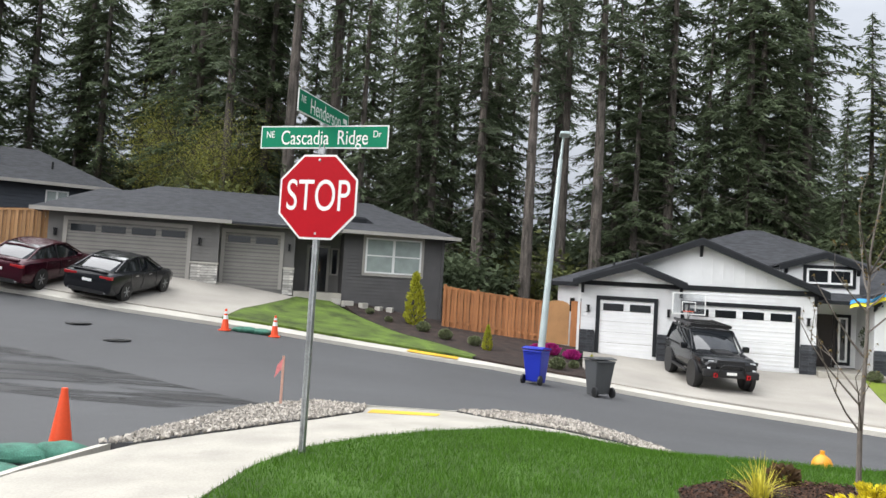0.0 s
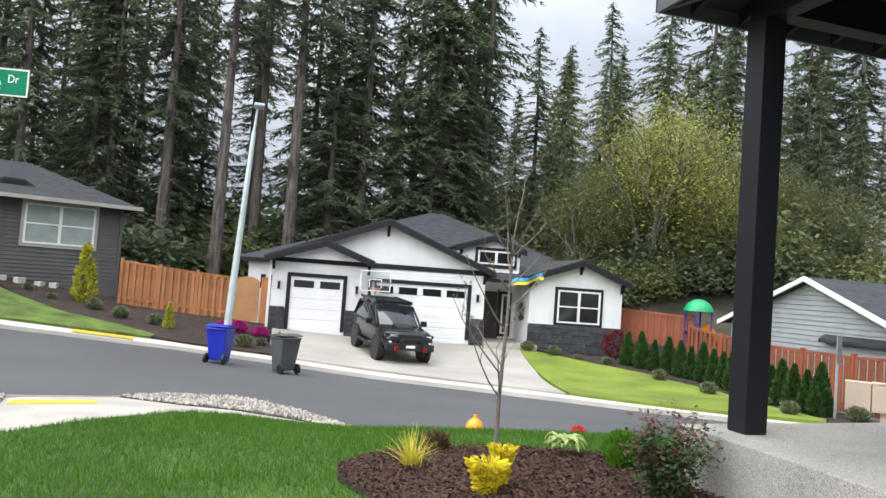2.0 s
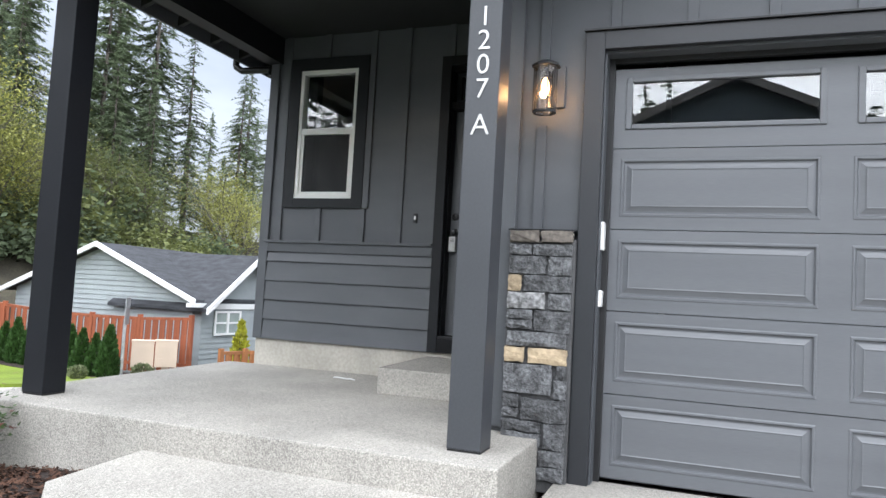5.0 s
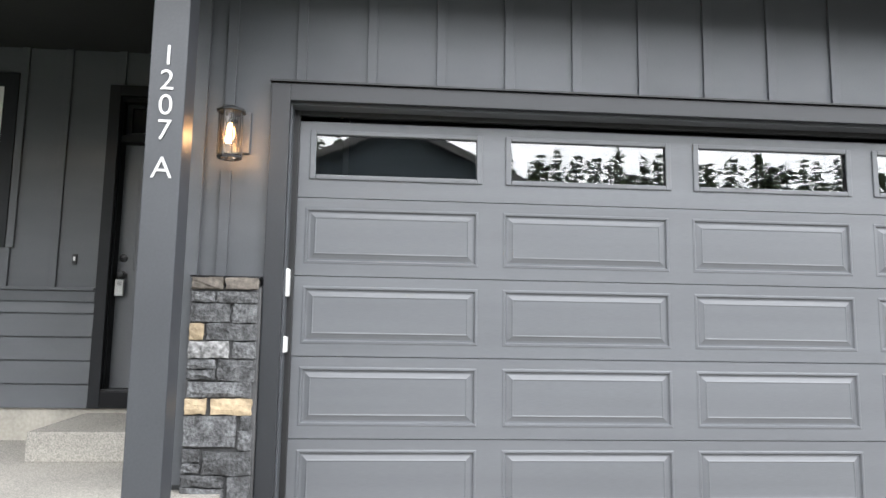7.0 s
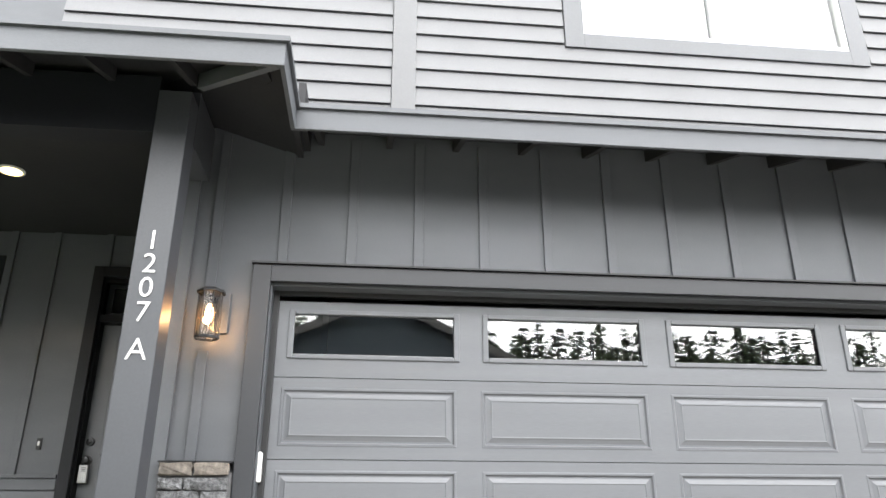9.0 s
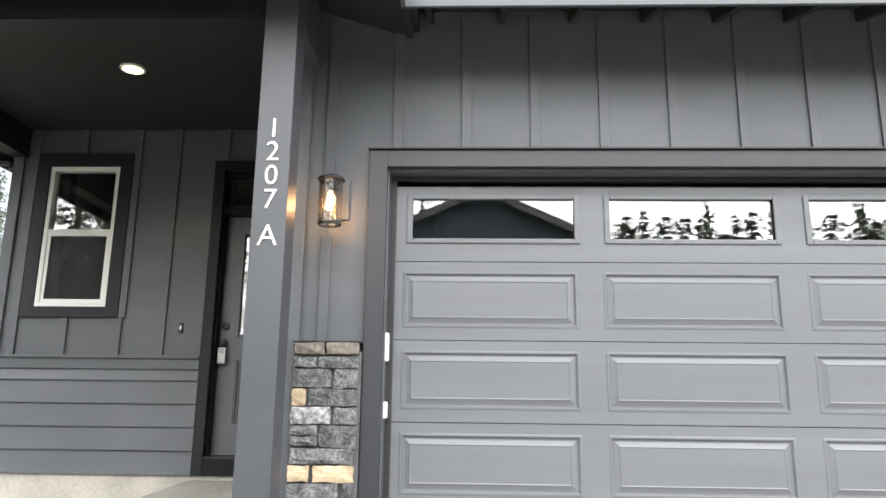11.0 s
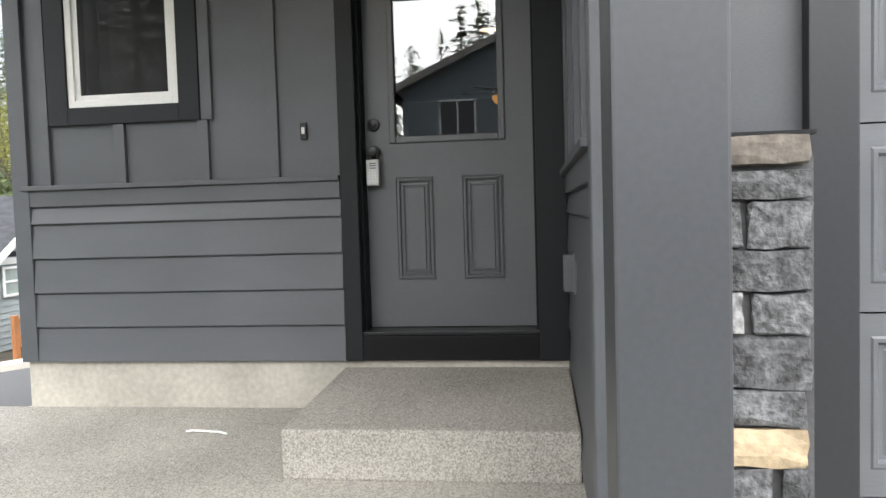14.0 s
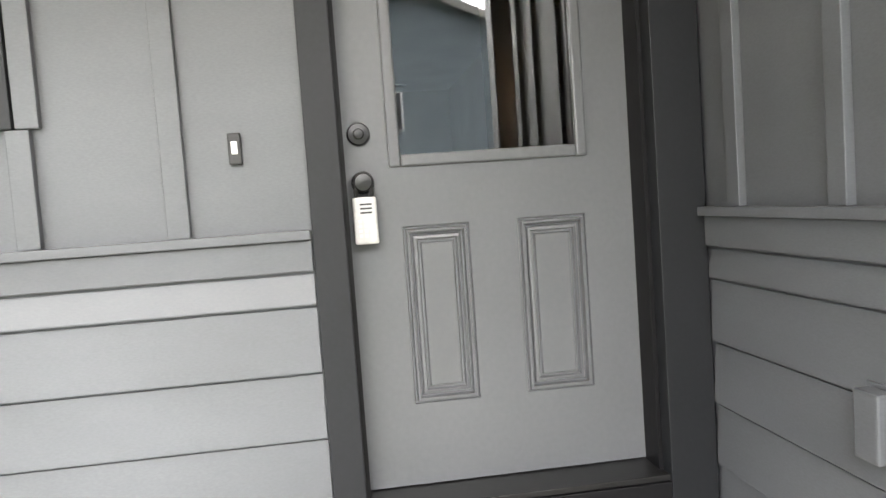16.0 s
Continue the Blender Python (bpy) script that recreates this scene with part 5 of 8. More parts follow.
while z < 2.7:
    bm = bmesh.new()
    prism(bm, [(10.0, z), (10.03, z), (10.004, z + 0.16), (10.0, z + 0.16)], "y", 0.5, 12)
    part("siding_board", bm, DARKTAUPE, wing)
    z += 0.16
part("corner_trim", boxes((9.93, 10.05, 0.42, 0.5, -1.6, 2.75)), DARKTAUPE, grey)
far_garage_door(grey, -6.15, -1.4, -0.02, 2.42, TAUPEDOOR, GREYTRIM, 4, DARKGLASS)
far_garage_door(grey, 0.12, 2.5, 0.53, 2.42, TAUPEDOOR, GREYTRIM, 2, DARKGLASS)
for a, b, y in ((-1.2, -0.08, -0.02), (2.7, 3.17, 0.53)):
    ledge_wall(grey, a, b, y, -0.2, 0.95, PALESTONE, int(a * 10) + 91)
    part("stone_cap", boxes((a - 0.03, b + 0.03, y - 0.14, y, 0.95, 1.02)), KERB, grey)
for x, y in ((-6.6, -0.03), (-0.9, -0.03), (2.9, 0.52)):
    wall_lamp(grey, x, y, 1.75)
far_window(grey, 6.35, 8.95, 1.0, 2.62, 0.47, WHITEPLASTIC, 2, 0.5, GREYTRIM, PALEGLASS)
part("front_door", boxes((3.9, 4.75, 2.34, 2.4, 0, 2.1)), DARKGLASS, grey, "dark glazed entry door")
part("front_door_frame", boxes((3.78, 3.9, 2.32, 2.4, 0, 2.2), (4.75, 4.87, 2.32, 2.4, 0, 2.2), (3.9, 4.75, 2.32, 2.4, 2.1, 2.2)), GREYTRIM, grey)
far_window(grey, 4.92, 5.3, 0.8, 2.1, 2.38, GREYTRIM, 1, 0)
part("entry_step", boxes((3.2, 5.34, 0.3, 2.3, -0.6, -0.02)), CONCRETE, grey)
for q in ([(-7.5, -0.5, 2.85), (10.6, -0.1, 2.85), (7.0, 5.6, 4.75), (-3.6, 5.6, 4.75)], [(-7.5, -0.5, 2.85), (-3.6, 5.6, 4.75), (-7.5, 12.5, 2.85)], [(10.6, -0.1, 2.85), (10.6, 12.5, 2.85), (7.0, 5.6, 4.75)], [(-7.5, -0.52, 2.86), (0.4, -0.52, 2.86), (-1.2, 3.0, 4.15), (-5.6, 3.0, 4.15)]):
    slab_roof(grey, "roof", q, 0.1, SHINGLE, "dark shingle slope")
part("gutter", boxes((-7.5, 0.4, -0.62, -0.5, 2.72, 2.88), (0.4, 10.65, -0.22, -0.1, 2.72, 2.88), (10.6, 10.72, -0.1, 12.5, 2.72, 2.88)), GREYTRIM, grey, "pale grey gutter")
bm = bmesh.new()
prism(bm, [(5.0, 3.25), (6.9, 3.25), (6.3, 3.62), (5.6, 3.62)], "y", 1.3, 2.6)
part("eyebrow_dormer", bm, SHINGLE, grey)
part("dormer_louvre", boxes((5.5, 6.4, 1.27, 1.3, 3.28, 3.52)), TRIM, grey)

for k, (u, v, w) in enumerate(((5.1, 0.1, 0.42), (5.6, -0.1, 0.5), (6.3, -0.25, 0.36), (7.0, -0.3, 0.32), (7.5, -0.35, 0.4))):
    q = pose(GHX, GHY, 0, 0, 0, GHA) @ Vector((u, v, 0))
    blk = thing("landscape_block", "pale concrete landscape block beside the grey house", "block", pose(q.x, q.y, land(q.x, q.y), 0, 0, GHA + 17 * k), "landscape blocks")
    part("block", boxes((-w / 2, w / 2, -0.14, 0.14, -0.05, 0.2 + 0.03 * (k % 3))), KERB, blk, bevel=0.03)

# the dark blue house at the far end
navy = thing("house", "dark blue lap-sided house with a grey shingle roof", "house", pose(-33.9, 31.5, 2.0, 0, 0, 34))
bm = boxes((0, 13.2, 0, 9, -3.2, 3.6))
lap_face(part("wall", bm, NAVY, navy), NAVY, 0, 13.2, 0.0, -1.8, 3.6, 0.2)
slab_roof(navy, "roof", [(-0.5, -0.5, 3.5), (13.7, -0.5, 3.5), (9.4, 4.5, 5.8), (-0.5, 4.5, 5.8)], 0.14, SHINGLE)
slab_roof(navy, "roof", [(13.7, -0.5, 3.5), (13.7, 9.5, 3.5), (9.4, 4.5, 5.8)], 0.14, SHINGLE)
slab_roof(navy, "roof", [(-0.5, 4.5, 5.8), (9.4, 4.5, 5.8), (13.7, 9.5, 3.5), (-0.5, 9.5, 3.5)], 0.14, SHINGLE)
part("gutter", boxes((-0.5, 13.7, -0.62, -0.5, 3.32, 3.5)), GREYTRIM, navy)
far_window(navy, 10.0, 11.1, 1.6, 3.1, -0.04, WHITEPLASTIC, 2, 0, None, PALEGLASS)
for x in (7.6, 10.2):
    bm = bmesh.new()
    tube(bm, (x, 1.6, 4.3), (x, 1.6, 4.85), 0.06)
    part("roof_vent", bm, BLACKMETAL, navy)

# the pale grey house down the street
pale = thing("house", "pale grey house with white trim and dark shingle roof", "house", pose(20.0, 20.15, -1.9))
bm = boxes((0.0, 13.0, -3.95, 3.95, -1.0, 2.45))
pale_boards = []
prism(bm, [(-3.95, 2.45), (3.95, 2.45), (0.0, 3.98)], "x", 0.0, 0.3)
z = -0.4
while z < 3.85:
    half = 3.95 if z < 2.45 else max(0.1, 3.95 - (z + 0.17 - 2.45) / 0.388)
    pale_boards.append((half, z))
    z += 0.17
pale_wall = part("wall", bm, PALEGREY, pale, "pale grey lap siding")
for half, z in pale_boards:
    bm = bmesh.new()
    prism(bm, [(-0.035, z), (-0.035, z + 0.006), (-0.006, z + 0.16), (0.0, z + 0.16), (0.0, z)], "y", -half, half)
    part("siding_board", bm, PALEGREY, pale_wall)
for s in (-1, 1):
    slab_roof(pale, "roof", [(-0.35, s * 4.3, 2.36), (-0.35, 0, 4.12), (13.4, 0, 4.12), (13.4, s * 4.3, 2.36)], 0.1, SHINGLE, "dark shingle slope")
    bm = bmesh.new()
    prism(bm, [(s * 4.32, 2.37), (0, 4.14), (0, 3.97), (s * 4.32, 2.20)], "x", -0.42, -0.34)
    part("barge_board", bm, WHITEPLASTIC, pale, "white barge board")
bm = boxes((0.06, 5.0, -4.25, -3.96, -1.0, 2.2))
prism(bm, [(0.06, 2.2), (5.0, 2.2), (2.53, 3.85)], "y", -4.2, -3.96)
wing = part("wing_wall", bm, PALEGREY, pale)
lap_face(wing, PALEGREY, 0.06, 5.0, -4.26, -0.6, 2.05, 0.17)
for a, b in ((-0.25, 2.53), (5.3, 2.53)):
    slab_roof(pale, "roof", [(a, -4.7, 2.08), (b, -4.7, 3.98), (b, -0.6, 3.98), (a, -0.6, 2.08)], 0.1, SHINGLE)
    bm = bmesh.new()
    prism(bm, [(a, 2.09), (b, 3.99), (b, 3.80), (a, 1.90)], "y", -4.78, -4.7)
    part("barge_board", bm, WHITEPLASTIC, pale)
part("white_band", boxes((0.0, 5.05, -4.34, -4.26, 2.06, 2.24)), WHITEPLASTIC, pale)
part("eave_gutter", boxes((-0.75, 0.0, -4.5, -4.3, 2.12, 2.25)), WHITEPLASTIC, pale)
part("rain_pipe", boxes((-0.06, 0.02, -4.0, -3.92, -0.5, 2.1)), PALEGREY, pale)
far_window(pale, 0.68, 2.08, 1.18, 2.0, -4.30, WHITEPLASTIC, 2, 0.5, None, PALEGLASS)
for y, w in ((2.3, 0.9), (-0.35, 0.4)):
    ww = part("window", boxes((-0.06, -0.04, y - w / 2, y + w / 2, 0.85, 1.5)), PALEGLASS, pale)
    part("window_frame", boxes((-0.09, -0.06, y - w / 2 - 0.07, y - w / 2, 0.8, 1.55), (-0.09, -0.06, y + w / 2, y + w / 2 + 0.07, 0.8, 1.55), (-0.09, -0.06, y - w / 2, y + w / 2, 0.78, 0.85), (-0.09, -0.06, y - w / 2, y + w / 2, 1.5, 1.57)), WHITEPLASTIC, ww)
for x in (3.0, 4.6, 6.4, 8.2):
    part("roof_vent", boxes((x, x + 0.3, -1.3, -1.0, 3.55, 3.75)), BLACKMETAL, pale, bevel=0.03)

# the neighbour behind the walker: its gable shows in the garage glass
back = thing("house", "dark slate-blue lap-sided neighbour house with a gable roof", "house", pose(-16.0, -1.7, 0.25))
SLATE = mat("slate_blue_siding_paint", (0.21, 0.25, 0.27), 0.6, var=0.1)
bm = boxes((-9, 0, -5.0, 8.0, -1, 5.6))
prism(bm, [(-5.0, 5.6), (8.0, 5.6), (1.5, 8.3)], "x", -9, 0.0)
z = -0.4
while z < 8.2:
    lo_y, hi_y = (-5.0, 8.0) if z < 5.6 else (1.5 - (8.3 - z) / 0.415, 1.5 + (8.3 - z) / 0.415)
    prism(bm, [(0.0, z), (0.03, z), (0.03, z + 0.01), (0.0, z + 0.18)], "y", lo_y, hi_y)
    z += 0.19
part("wall", bm, SLATE, back)
for s, e in ((-5.6, 5.35), (8.6, 5.35)):
    slab_roof(back, "roof", [(0.5, s, e), (0.5, 1.5, 8.5), (-9, 1.5, 8.5), (-9, s, e)], 0.14, SHINGLE)
    bm = bmesh.new()
    prism(bm, [(s, e), (1.5, 8.5), (1.5, 8.22), (s, e - 0.26)], "x", 0.42, 0.52)
    part("barge_board", bm, GREYTRIM, back)
for y, z0, w, h in ((-3.2, 0.9, 1.5, 1.3), (0.2, 0.9, 1.0, 1.3), (4.8, 0.9, 1.8, 1.3), (-2.6, 3.7, 1.4, 1.2), (2.0, 3.7, 1.8, 1.2), (5.4, 3.7, 1.2, 1.2)):
    ww = part("window", boxes((0.03, 0.06, y, y + w, z0, z0 + h)), DARKGLASS, back)
    part("window_frame", boxes((0.06, 0.09, y - 0.08, y, z0 - 0.08, z0 + h + 0.08), (0.06, 0.09, y + w, y + w + 0.08, z0 - 0.08, z0 + h + 0.08), (0.06, 0.09, y, y + w, z0 - 0.08, z0), (0.06, 0.09, y, y + w, z0 + h, z0 + h + 0.08), (0.06, 0.09, y + w / 2 - 0.03, y + w / 2 + 0.03, z0, z0 + h)), WHITEPLASTIC, ww)

# ---- far drives, lawns and beds ----
drape("driveway_2", [(-19.8, 23.3), (-17.3, 23.65), (-13.1, 23.95), (-10.05, 24.5), (-10.3, 27), (-9.7, 31.6), (-12.6, 31.2), (-19.2, 28.6), (-21.5, 27)], 0.03, DRIVECON, 0.8, 0.1, "pale concrete driveway of the grey house", "driveway")
drape("driveway_3", [(2.9, 23.75), (5.6, 22.3), (8.3, 20.75), (10.35, 19.1), (11.4, 23), (13.2, 28.6), (12.4, 29.6), (3.0, 31.4), (2.6, 27)], 0.03, DRIVECON, 0.8, 0.1, "pale concrete driveway of the white house", "driveway")
drape("lawn_2", [(-10.0, 24.5), (-7.9, 24.95), (-4.0, 25.15), (-1.3, 25.1), (-1.2, 25.8), (-2.6, 27.2), (-4.4, 28.2), (-6.4, 30.2), (-8.2, 32.2), (-9.6, 31.6), (-10.2, 27)], 0.06, MIDLAWN, 0.7, 0.1, "bright green sloping lawn of the grey house", "lawn")
drape("lawn_3", [(10.45, 19.1), (12.0, 17.2), (13.3, 15.6), (14.6, 14.0), (15.6, 15.0), (16.4, 17.2), (17.0, 21.0), (16.2, 24.2), (14.2, 27.2), (13.0, 28.6), (11.5, 23)], 0.06, FARLAWN, 0.7, 0.1, "bright green lawn of the white house", "lawn")
drape("mulch_bed_2", [(-1.2, 25.1), (2.3, 24.1), (2.85, 24.0), (2.5, 27), (2.8, 31), (-2.9, 32.6), (-8.2, 33.2), (-6.4, 30.3), (-4.4, 28.3), (-2.6, 27.3)], 0.05, MULCH, 0.7, 0.1, "dark mulch bed between the two lots", "planting bed")
drape("mulch_bed_3", [(14.6, 14.0), (15.4, 13.2), (17.2, 15.0), (18.2, 18), (18.4, 22), (17.6, 25.4), (13.4, 29.0), (14.3, 27.2), (16.3, 24.2), (17.1, 21.0), (16.5, 17.2), (15.7, 15.0)], 0.05, MULCH, 0.7, 0.1, "dark mulch bed along the hedge", "planting bed")


# ---- fences ----
def fence(label, a, b, height, n_panels, material, top_drop=0.0, cap=True, zoff=0.0):
    """Board fence between two points: posts, rails and alternating boards."""
    a, b = Vector(a), Vector(b)
    d = (b - a)
    length = d.length
    ang = math.degrees(math.atan2(d.y, d.x))
    z0 = land(a.x, a.y) + zoff
    t = thing("fence", label, "fence", pose(a.x, a.y, z0, 0, 0, ang))
    rise = lambda s: (land(a.x + d.x * s, a.y + d.y * s) + zoff - z0)
    bw = 0.14
    bm = bmesh.new()
    box(bm, 0, bw - 0.012, -0.012, 0.012, 0, height - 0.12)
    board = finish(bm, "board", material)
    n = int(length / bw)
    for i in range(n):
        s = (i + 0.5) / n
        o = new("board", board)
        o.parent = t
        o.location = (i * bw, -0.03 if i % 2 else 0.03, rise(s) + 0.05)
    for k in range(n_panels + 1):
        s = k / n_panels
        part("post", boxes((s * length - 0.06, s * length + 0.06, -0.06, 0.06, rise(s) - 0.3, rise(s) + height + 0.05)), material, t)
    for k in range(n_panels):
        s0, s1 = k / n_panels, (k + 1) / n_panels
        for h in (0.25, height - 0.12):
            bm = bmesh.new()
            x0, x1 = s0 * length + 0.06, s1 * length - 0.06
            prism(bm, [(x0, rise(s0) + h), (x1, rise(s1) + h), (x1, rise(s1) + h + 0.09), (x0, rise(s0) + h + 0.09)], "y", -0.045, 0.045)
            part("rail", bm, material, t)
    return t


fence("cedar board fence between the two houses", (-3.0, 31.6), (1.3, 31.4), 1.8, 3, CEDAR)
gate = thing("garden_gate", "plain arched wooden gate in the cedar fence", "gate", pose(1.35, 31.35, land(1.35, 31.35), 0, 0, -5))
bm = bmesh.new()
prism(bm, [(0, 0), (1.0, 0), (1.0, 1.62)] + [(0.5 + 0.5 * math.cos(k * math.pi / 8), 1.62 + 0.22 * math.sin(k * math.pi / 8)) for k in range(1, 8)] + [(0, 1.62)], "y", -0.03, 0.03)
part("gate_leaf", bm, mat("plywood", (0.42, 0.22, 0.09), 0.7, var=0.12, rand=0.0), gate)
part("gate_post", boxes((1.06, 1.55, -0.06, 0.06, -0.2, 1.85)), CEDAR, gate)
fence("pale new cedar board fence beside the drive", (-27.0, 24.2), (-19.6, 29.3), 1.8, 4, mat("new_cedar_boards", (0.52, 0.29, 0.13), 0.7, var=0.2, stretch=(4, 4, 0.6), rand=0.15))
fence("red-stained cedar fence before the pale grey house", (18.6, 24.8), (18.4, 14.9), 1.75, 5, REDCEDAR)
fence("red-stained cedar fence behind the hedge", (15.4, 31.5), (20.5, 27.2), 1.5, 3, REDCEDAR)
low_fence = fence("low cedar fence by the porch corner", (18.2, 13.6), (20.6, 12.8), 0.75, 3, CEDAR)


# ---- street things ----
RED = mat("stop_sign_red", (0.42, 0.004, 0.012), 0.5, var=0.04, bump=0, spec=0.15)
SIGNGREEN = mat("street_sign_green", (0.0, 0.20, 0.10), 0.5, var=0.05, bump=0, spec=0.2)
SIGNWHITE = mat("sign_white", (0.82, 0.82, 0.80), 0.4, var=0.03, bump=0)
SAFETY = mat("safety_orange", (0.85, 0.085, 0.02), 0.5, var=0.06)
BAGGREEN = mat("green_mesh_bag", (0.06, 0.20, 0.14), 0.8, var=0.3, scale=5, fine=80, bump=0.5)

sx, sy = -1.90, 6.97
sz = land(sx, sy) + 0.02
stop = thing("stop_sign", "red octagonal stop sign with green street blades on a steel post", "street sign", pose(sx, sy, sz, 0, 0, -11))
bm = boxes((-0.026, -0.018, -0.026, 0.026, -0.1, 3.05), (0.018, 0.026, -0.026, 0.026, -0.1, 3.05), (-0.018, 0.018, 0.018, 0.026, -0.1, 3.05))
zz = 0.03
while zz < 2.9:
    box(bm, -0.018, -0.006, -0.026, -0.018, zz, zz + 0.0254)
    box(bm, 0.006, 0.018, -0.026, -0.018, zz, zz + 0.0254)
    box(bm, -0.006, 0.006, -0.026, -0.018, zz, zz + 0.0135)
    zz += 0.0254
part("perforated_post", bm, STEEL, stop, "galvanised post with punched holes")
OCT = 0.422
octz = 1.90 - sz


def octagon(r, y0, y1):
    bm = bmesh.new()
    prism(bm, [(r / math.cos(math.pi / 8) * math.cos(math.pi / 8 + i * math.pi / 4), r / math.cos(math.pi / 8) * math.sin(math.pi / 8 + i * math.pi / 4)) for i in range(8)], "y", y0, y1)
    return bm


part("sign_border", octagon(OCT, -0.034, -0.030), SIGNWHITE, stop, "white border", at=(0, 0, octz))
part("sign_face", octagon(OCT - 0.02, -0.037, -0.0345), RED, stop, "red octagon", at=(0, 0, octz))
letter_part("sign_lettering", "STOP", 0.443, SIGNWHITE, stop, pose(0, -0.0375, octz - 0.0, 90, 0, 0) @ Matrix.Diagonal((0.66, 1, 1, 1)), 0.001, "white letters")
for dz in (0.365, -0.365):
    bm = bmesh.new()
    lathe(bm, [(0.012, 0.0), (0.012, -0.006), (0.005, -0.009)], 12, (0, -0.037, octz + dz), "y")
    part("bolt", bm, SATIN, stop)
bz = 2.505 - sz
for nm, m, w, h in (("street_blade", pose(0, 0, bz), 1.40, 0.23), ("street_blade", pose(0, 0, bz + 0.24, 0, 0, 90), 1.12, 0.22)):
    bl = new(nm, finish(boxes((-w / 2, w / 2, -0.004, 0.004, -h / 2, h / 2)), nm, SIGNWHITE))
    bl.parent, bl.matrix_local = stop, m
    part("blade_face", boxes((-w / 2 + 0.012, w / 2 - 0.012, -0.006, -0.0045, -h / 2 + 0.012, h / 2 - 0.012), (-w / 2 + 0.012, w / 2 - 0.012, 0.0045, 0.006, -h / 2 + 0.012, h / 2 - 0.012)), SIGNGREEN, bl, "green sign face")
    if w > 1.2:
        letter_part("blade_lettering", "Cascadia  Ridge", 0.205, SIGNWHITE, bl, pose(0.01, -0.0065, -0.012, 90, 0, 0) @ Matrix.Diagonal((0.74, 1, 1, 1)), 0.0006, "white street name")
        letter_part("blade_lettering", "NE", 0.096, SIGNWHITE, bl, pose(-0.59, -0.0065, 0.025, 90, 0, 0) @ Matrix.Diagonal((0.8, 1, 1, 1)), 0.0006)
        letter_part("blade_lettering", "Dr", 0.096, SIGNWHITE, bl, pose(0.58, -0.0065, 0.025, 90, 0, 0) @ Matrix.Diagonal((0.8, 1, 1, 1)), 0.0006)
    else:
        letter_part("blade_lettering", "Henderson", 0.212, SIGNWHITE, bl, pose(0.02, -0.0065, -0.012, 90, 0, 0) @ Matrix.Diagonal((0.72, 1, 1, 1)), 0.0006, "white street name")
        letter_part("blade_lettering", "NE", 0.096, SIGNWHITE, bl, pose(-0.46, -0.0065, 0.022, 90, 0, 0) @ Matrix.Diagonal((0.8, 1, 1, 1)), 0.0006)
        part("unreadable_suffix", boxes((0.42, 0.51, -0.007, -0.006, 0.0, 0.05)), SIGNWHITE, bl)
part("blade_bracket", boxes((-0.035, 0.035, -0.02, 0.02, bz - 0.17, bz - 0.108), (-0.035, 0.035, -0.02, 0.02, bz + 0.116, bz + 0.130)), STEEL, stop)


def cone(x, y, height, label, flat=False, lift=-0.17):
    t = thing("traffic_cone", label, "traffic cone", pose(x, y, land(x, y) + lift, 0, 0, 12), "traffic cones")
    r = height * 0.19
    if not flat:
        part("base", boxes((-r * 1.35, r * 1.35, -r * 1.35, r * 1.35, 0, 0.035)), SAFETY if height < 0.75 else BLACK, t, bevel=0.008)
    bm = bmesh.new()
    lathe(bm, [(r, 0.03), (r * 0.92, height * 0.12), (r * 0.3, height * 0.9), (r * 0.24, height), (r * 0.18, height)], 24)
    part("cone", bm, SAFETY, t, smooth=True)
    if not flat:
        for a, b in ((0.52, 0.7), (0.78, 0.88)):
            bm = bmesh.new()
            ra, rb = r * (0.92 - (a - 0.12) / 0.78 * 0.62) + 0.004, r * (0.92 - (b - 0.12) / 0.78 * 0.62) + 0.004
            lathe(bm, [(ra, height * a), (rb, height * b)], 24)
            part("reflective_band", bm, SIGNWHITE, t, "white reflective band", smooth=True)
    return t


cone(-4.84, 7.66, 0.74, "bright orange plain cone behind green gravel bags", True, -0.21)
cone(-9.35, 23.2, 0.71, "orange traffic cone with white bands by the kerb")
cone(-7.8, 23.6, 0.71, "orange traffic cone with white bands by the kerb")


def bag(x, y, rz, ln, wd, lift=-0.17):
    t = thing("gravel_bag", "green mesh gravel bag lying round the storm drain", "gravel bag", pose(x, y, land(x, y) + lift, 0, 0, rz), "gravel bags")
    rnd = random.Random(int(x * 100))
    bm = bmesh.new()
    bmesh.ops.create_uvsphere(bm, u_segments=20, v_segments=12, radius=1)
    for v in bm.verts:
        n = noise.noise(v.co * 2.2 + Vector((x, y, 0))) * 0.16
        f = 1 + n
        v.co = Vector((math.copysign(abs(v.co.x) ** 0.75, v.co.x) * ln * f, math.copysign(abs(v.co.y) ** 0.8, v.co.y) * wd * f, max(0.0, v.co.z * 0.11 * f + 0.08)))
    part("bag_cloth", bm, BAGGREEN, t, smooth=True)
    bm = bmesh.new()
    tube(bm, (ln * 0.92, 0, 0.08), (ln * 1.08, 0.02, 0.1), 0.03, 0.05)
    part("tied_end", bm, BAGGREEN, t)
    return t


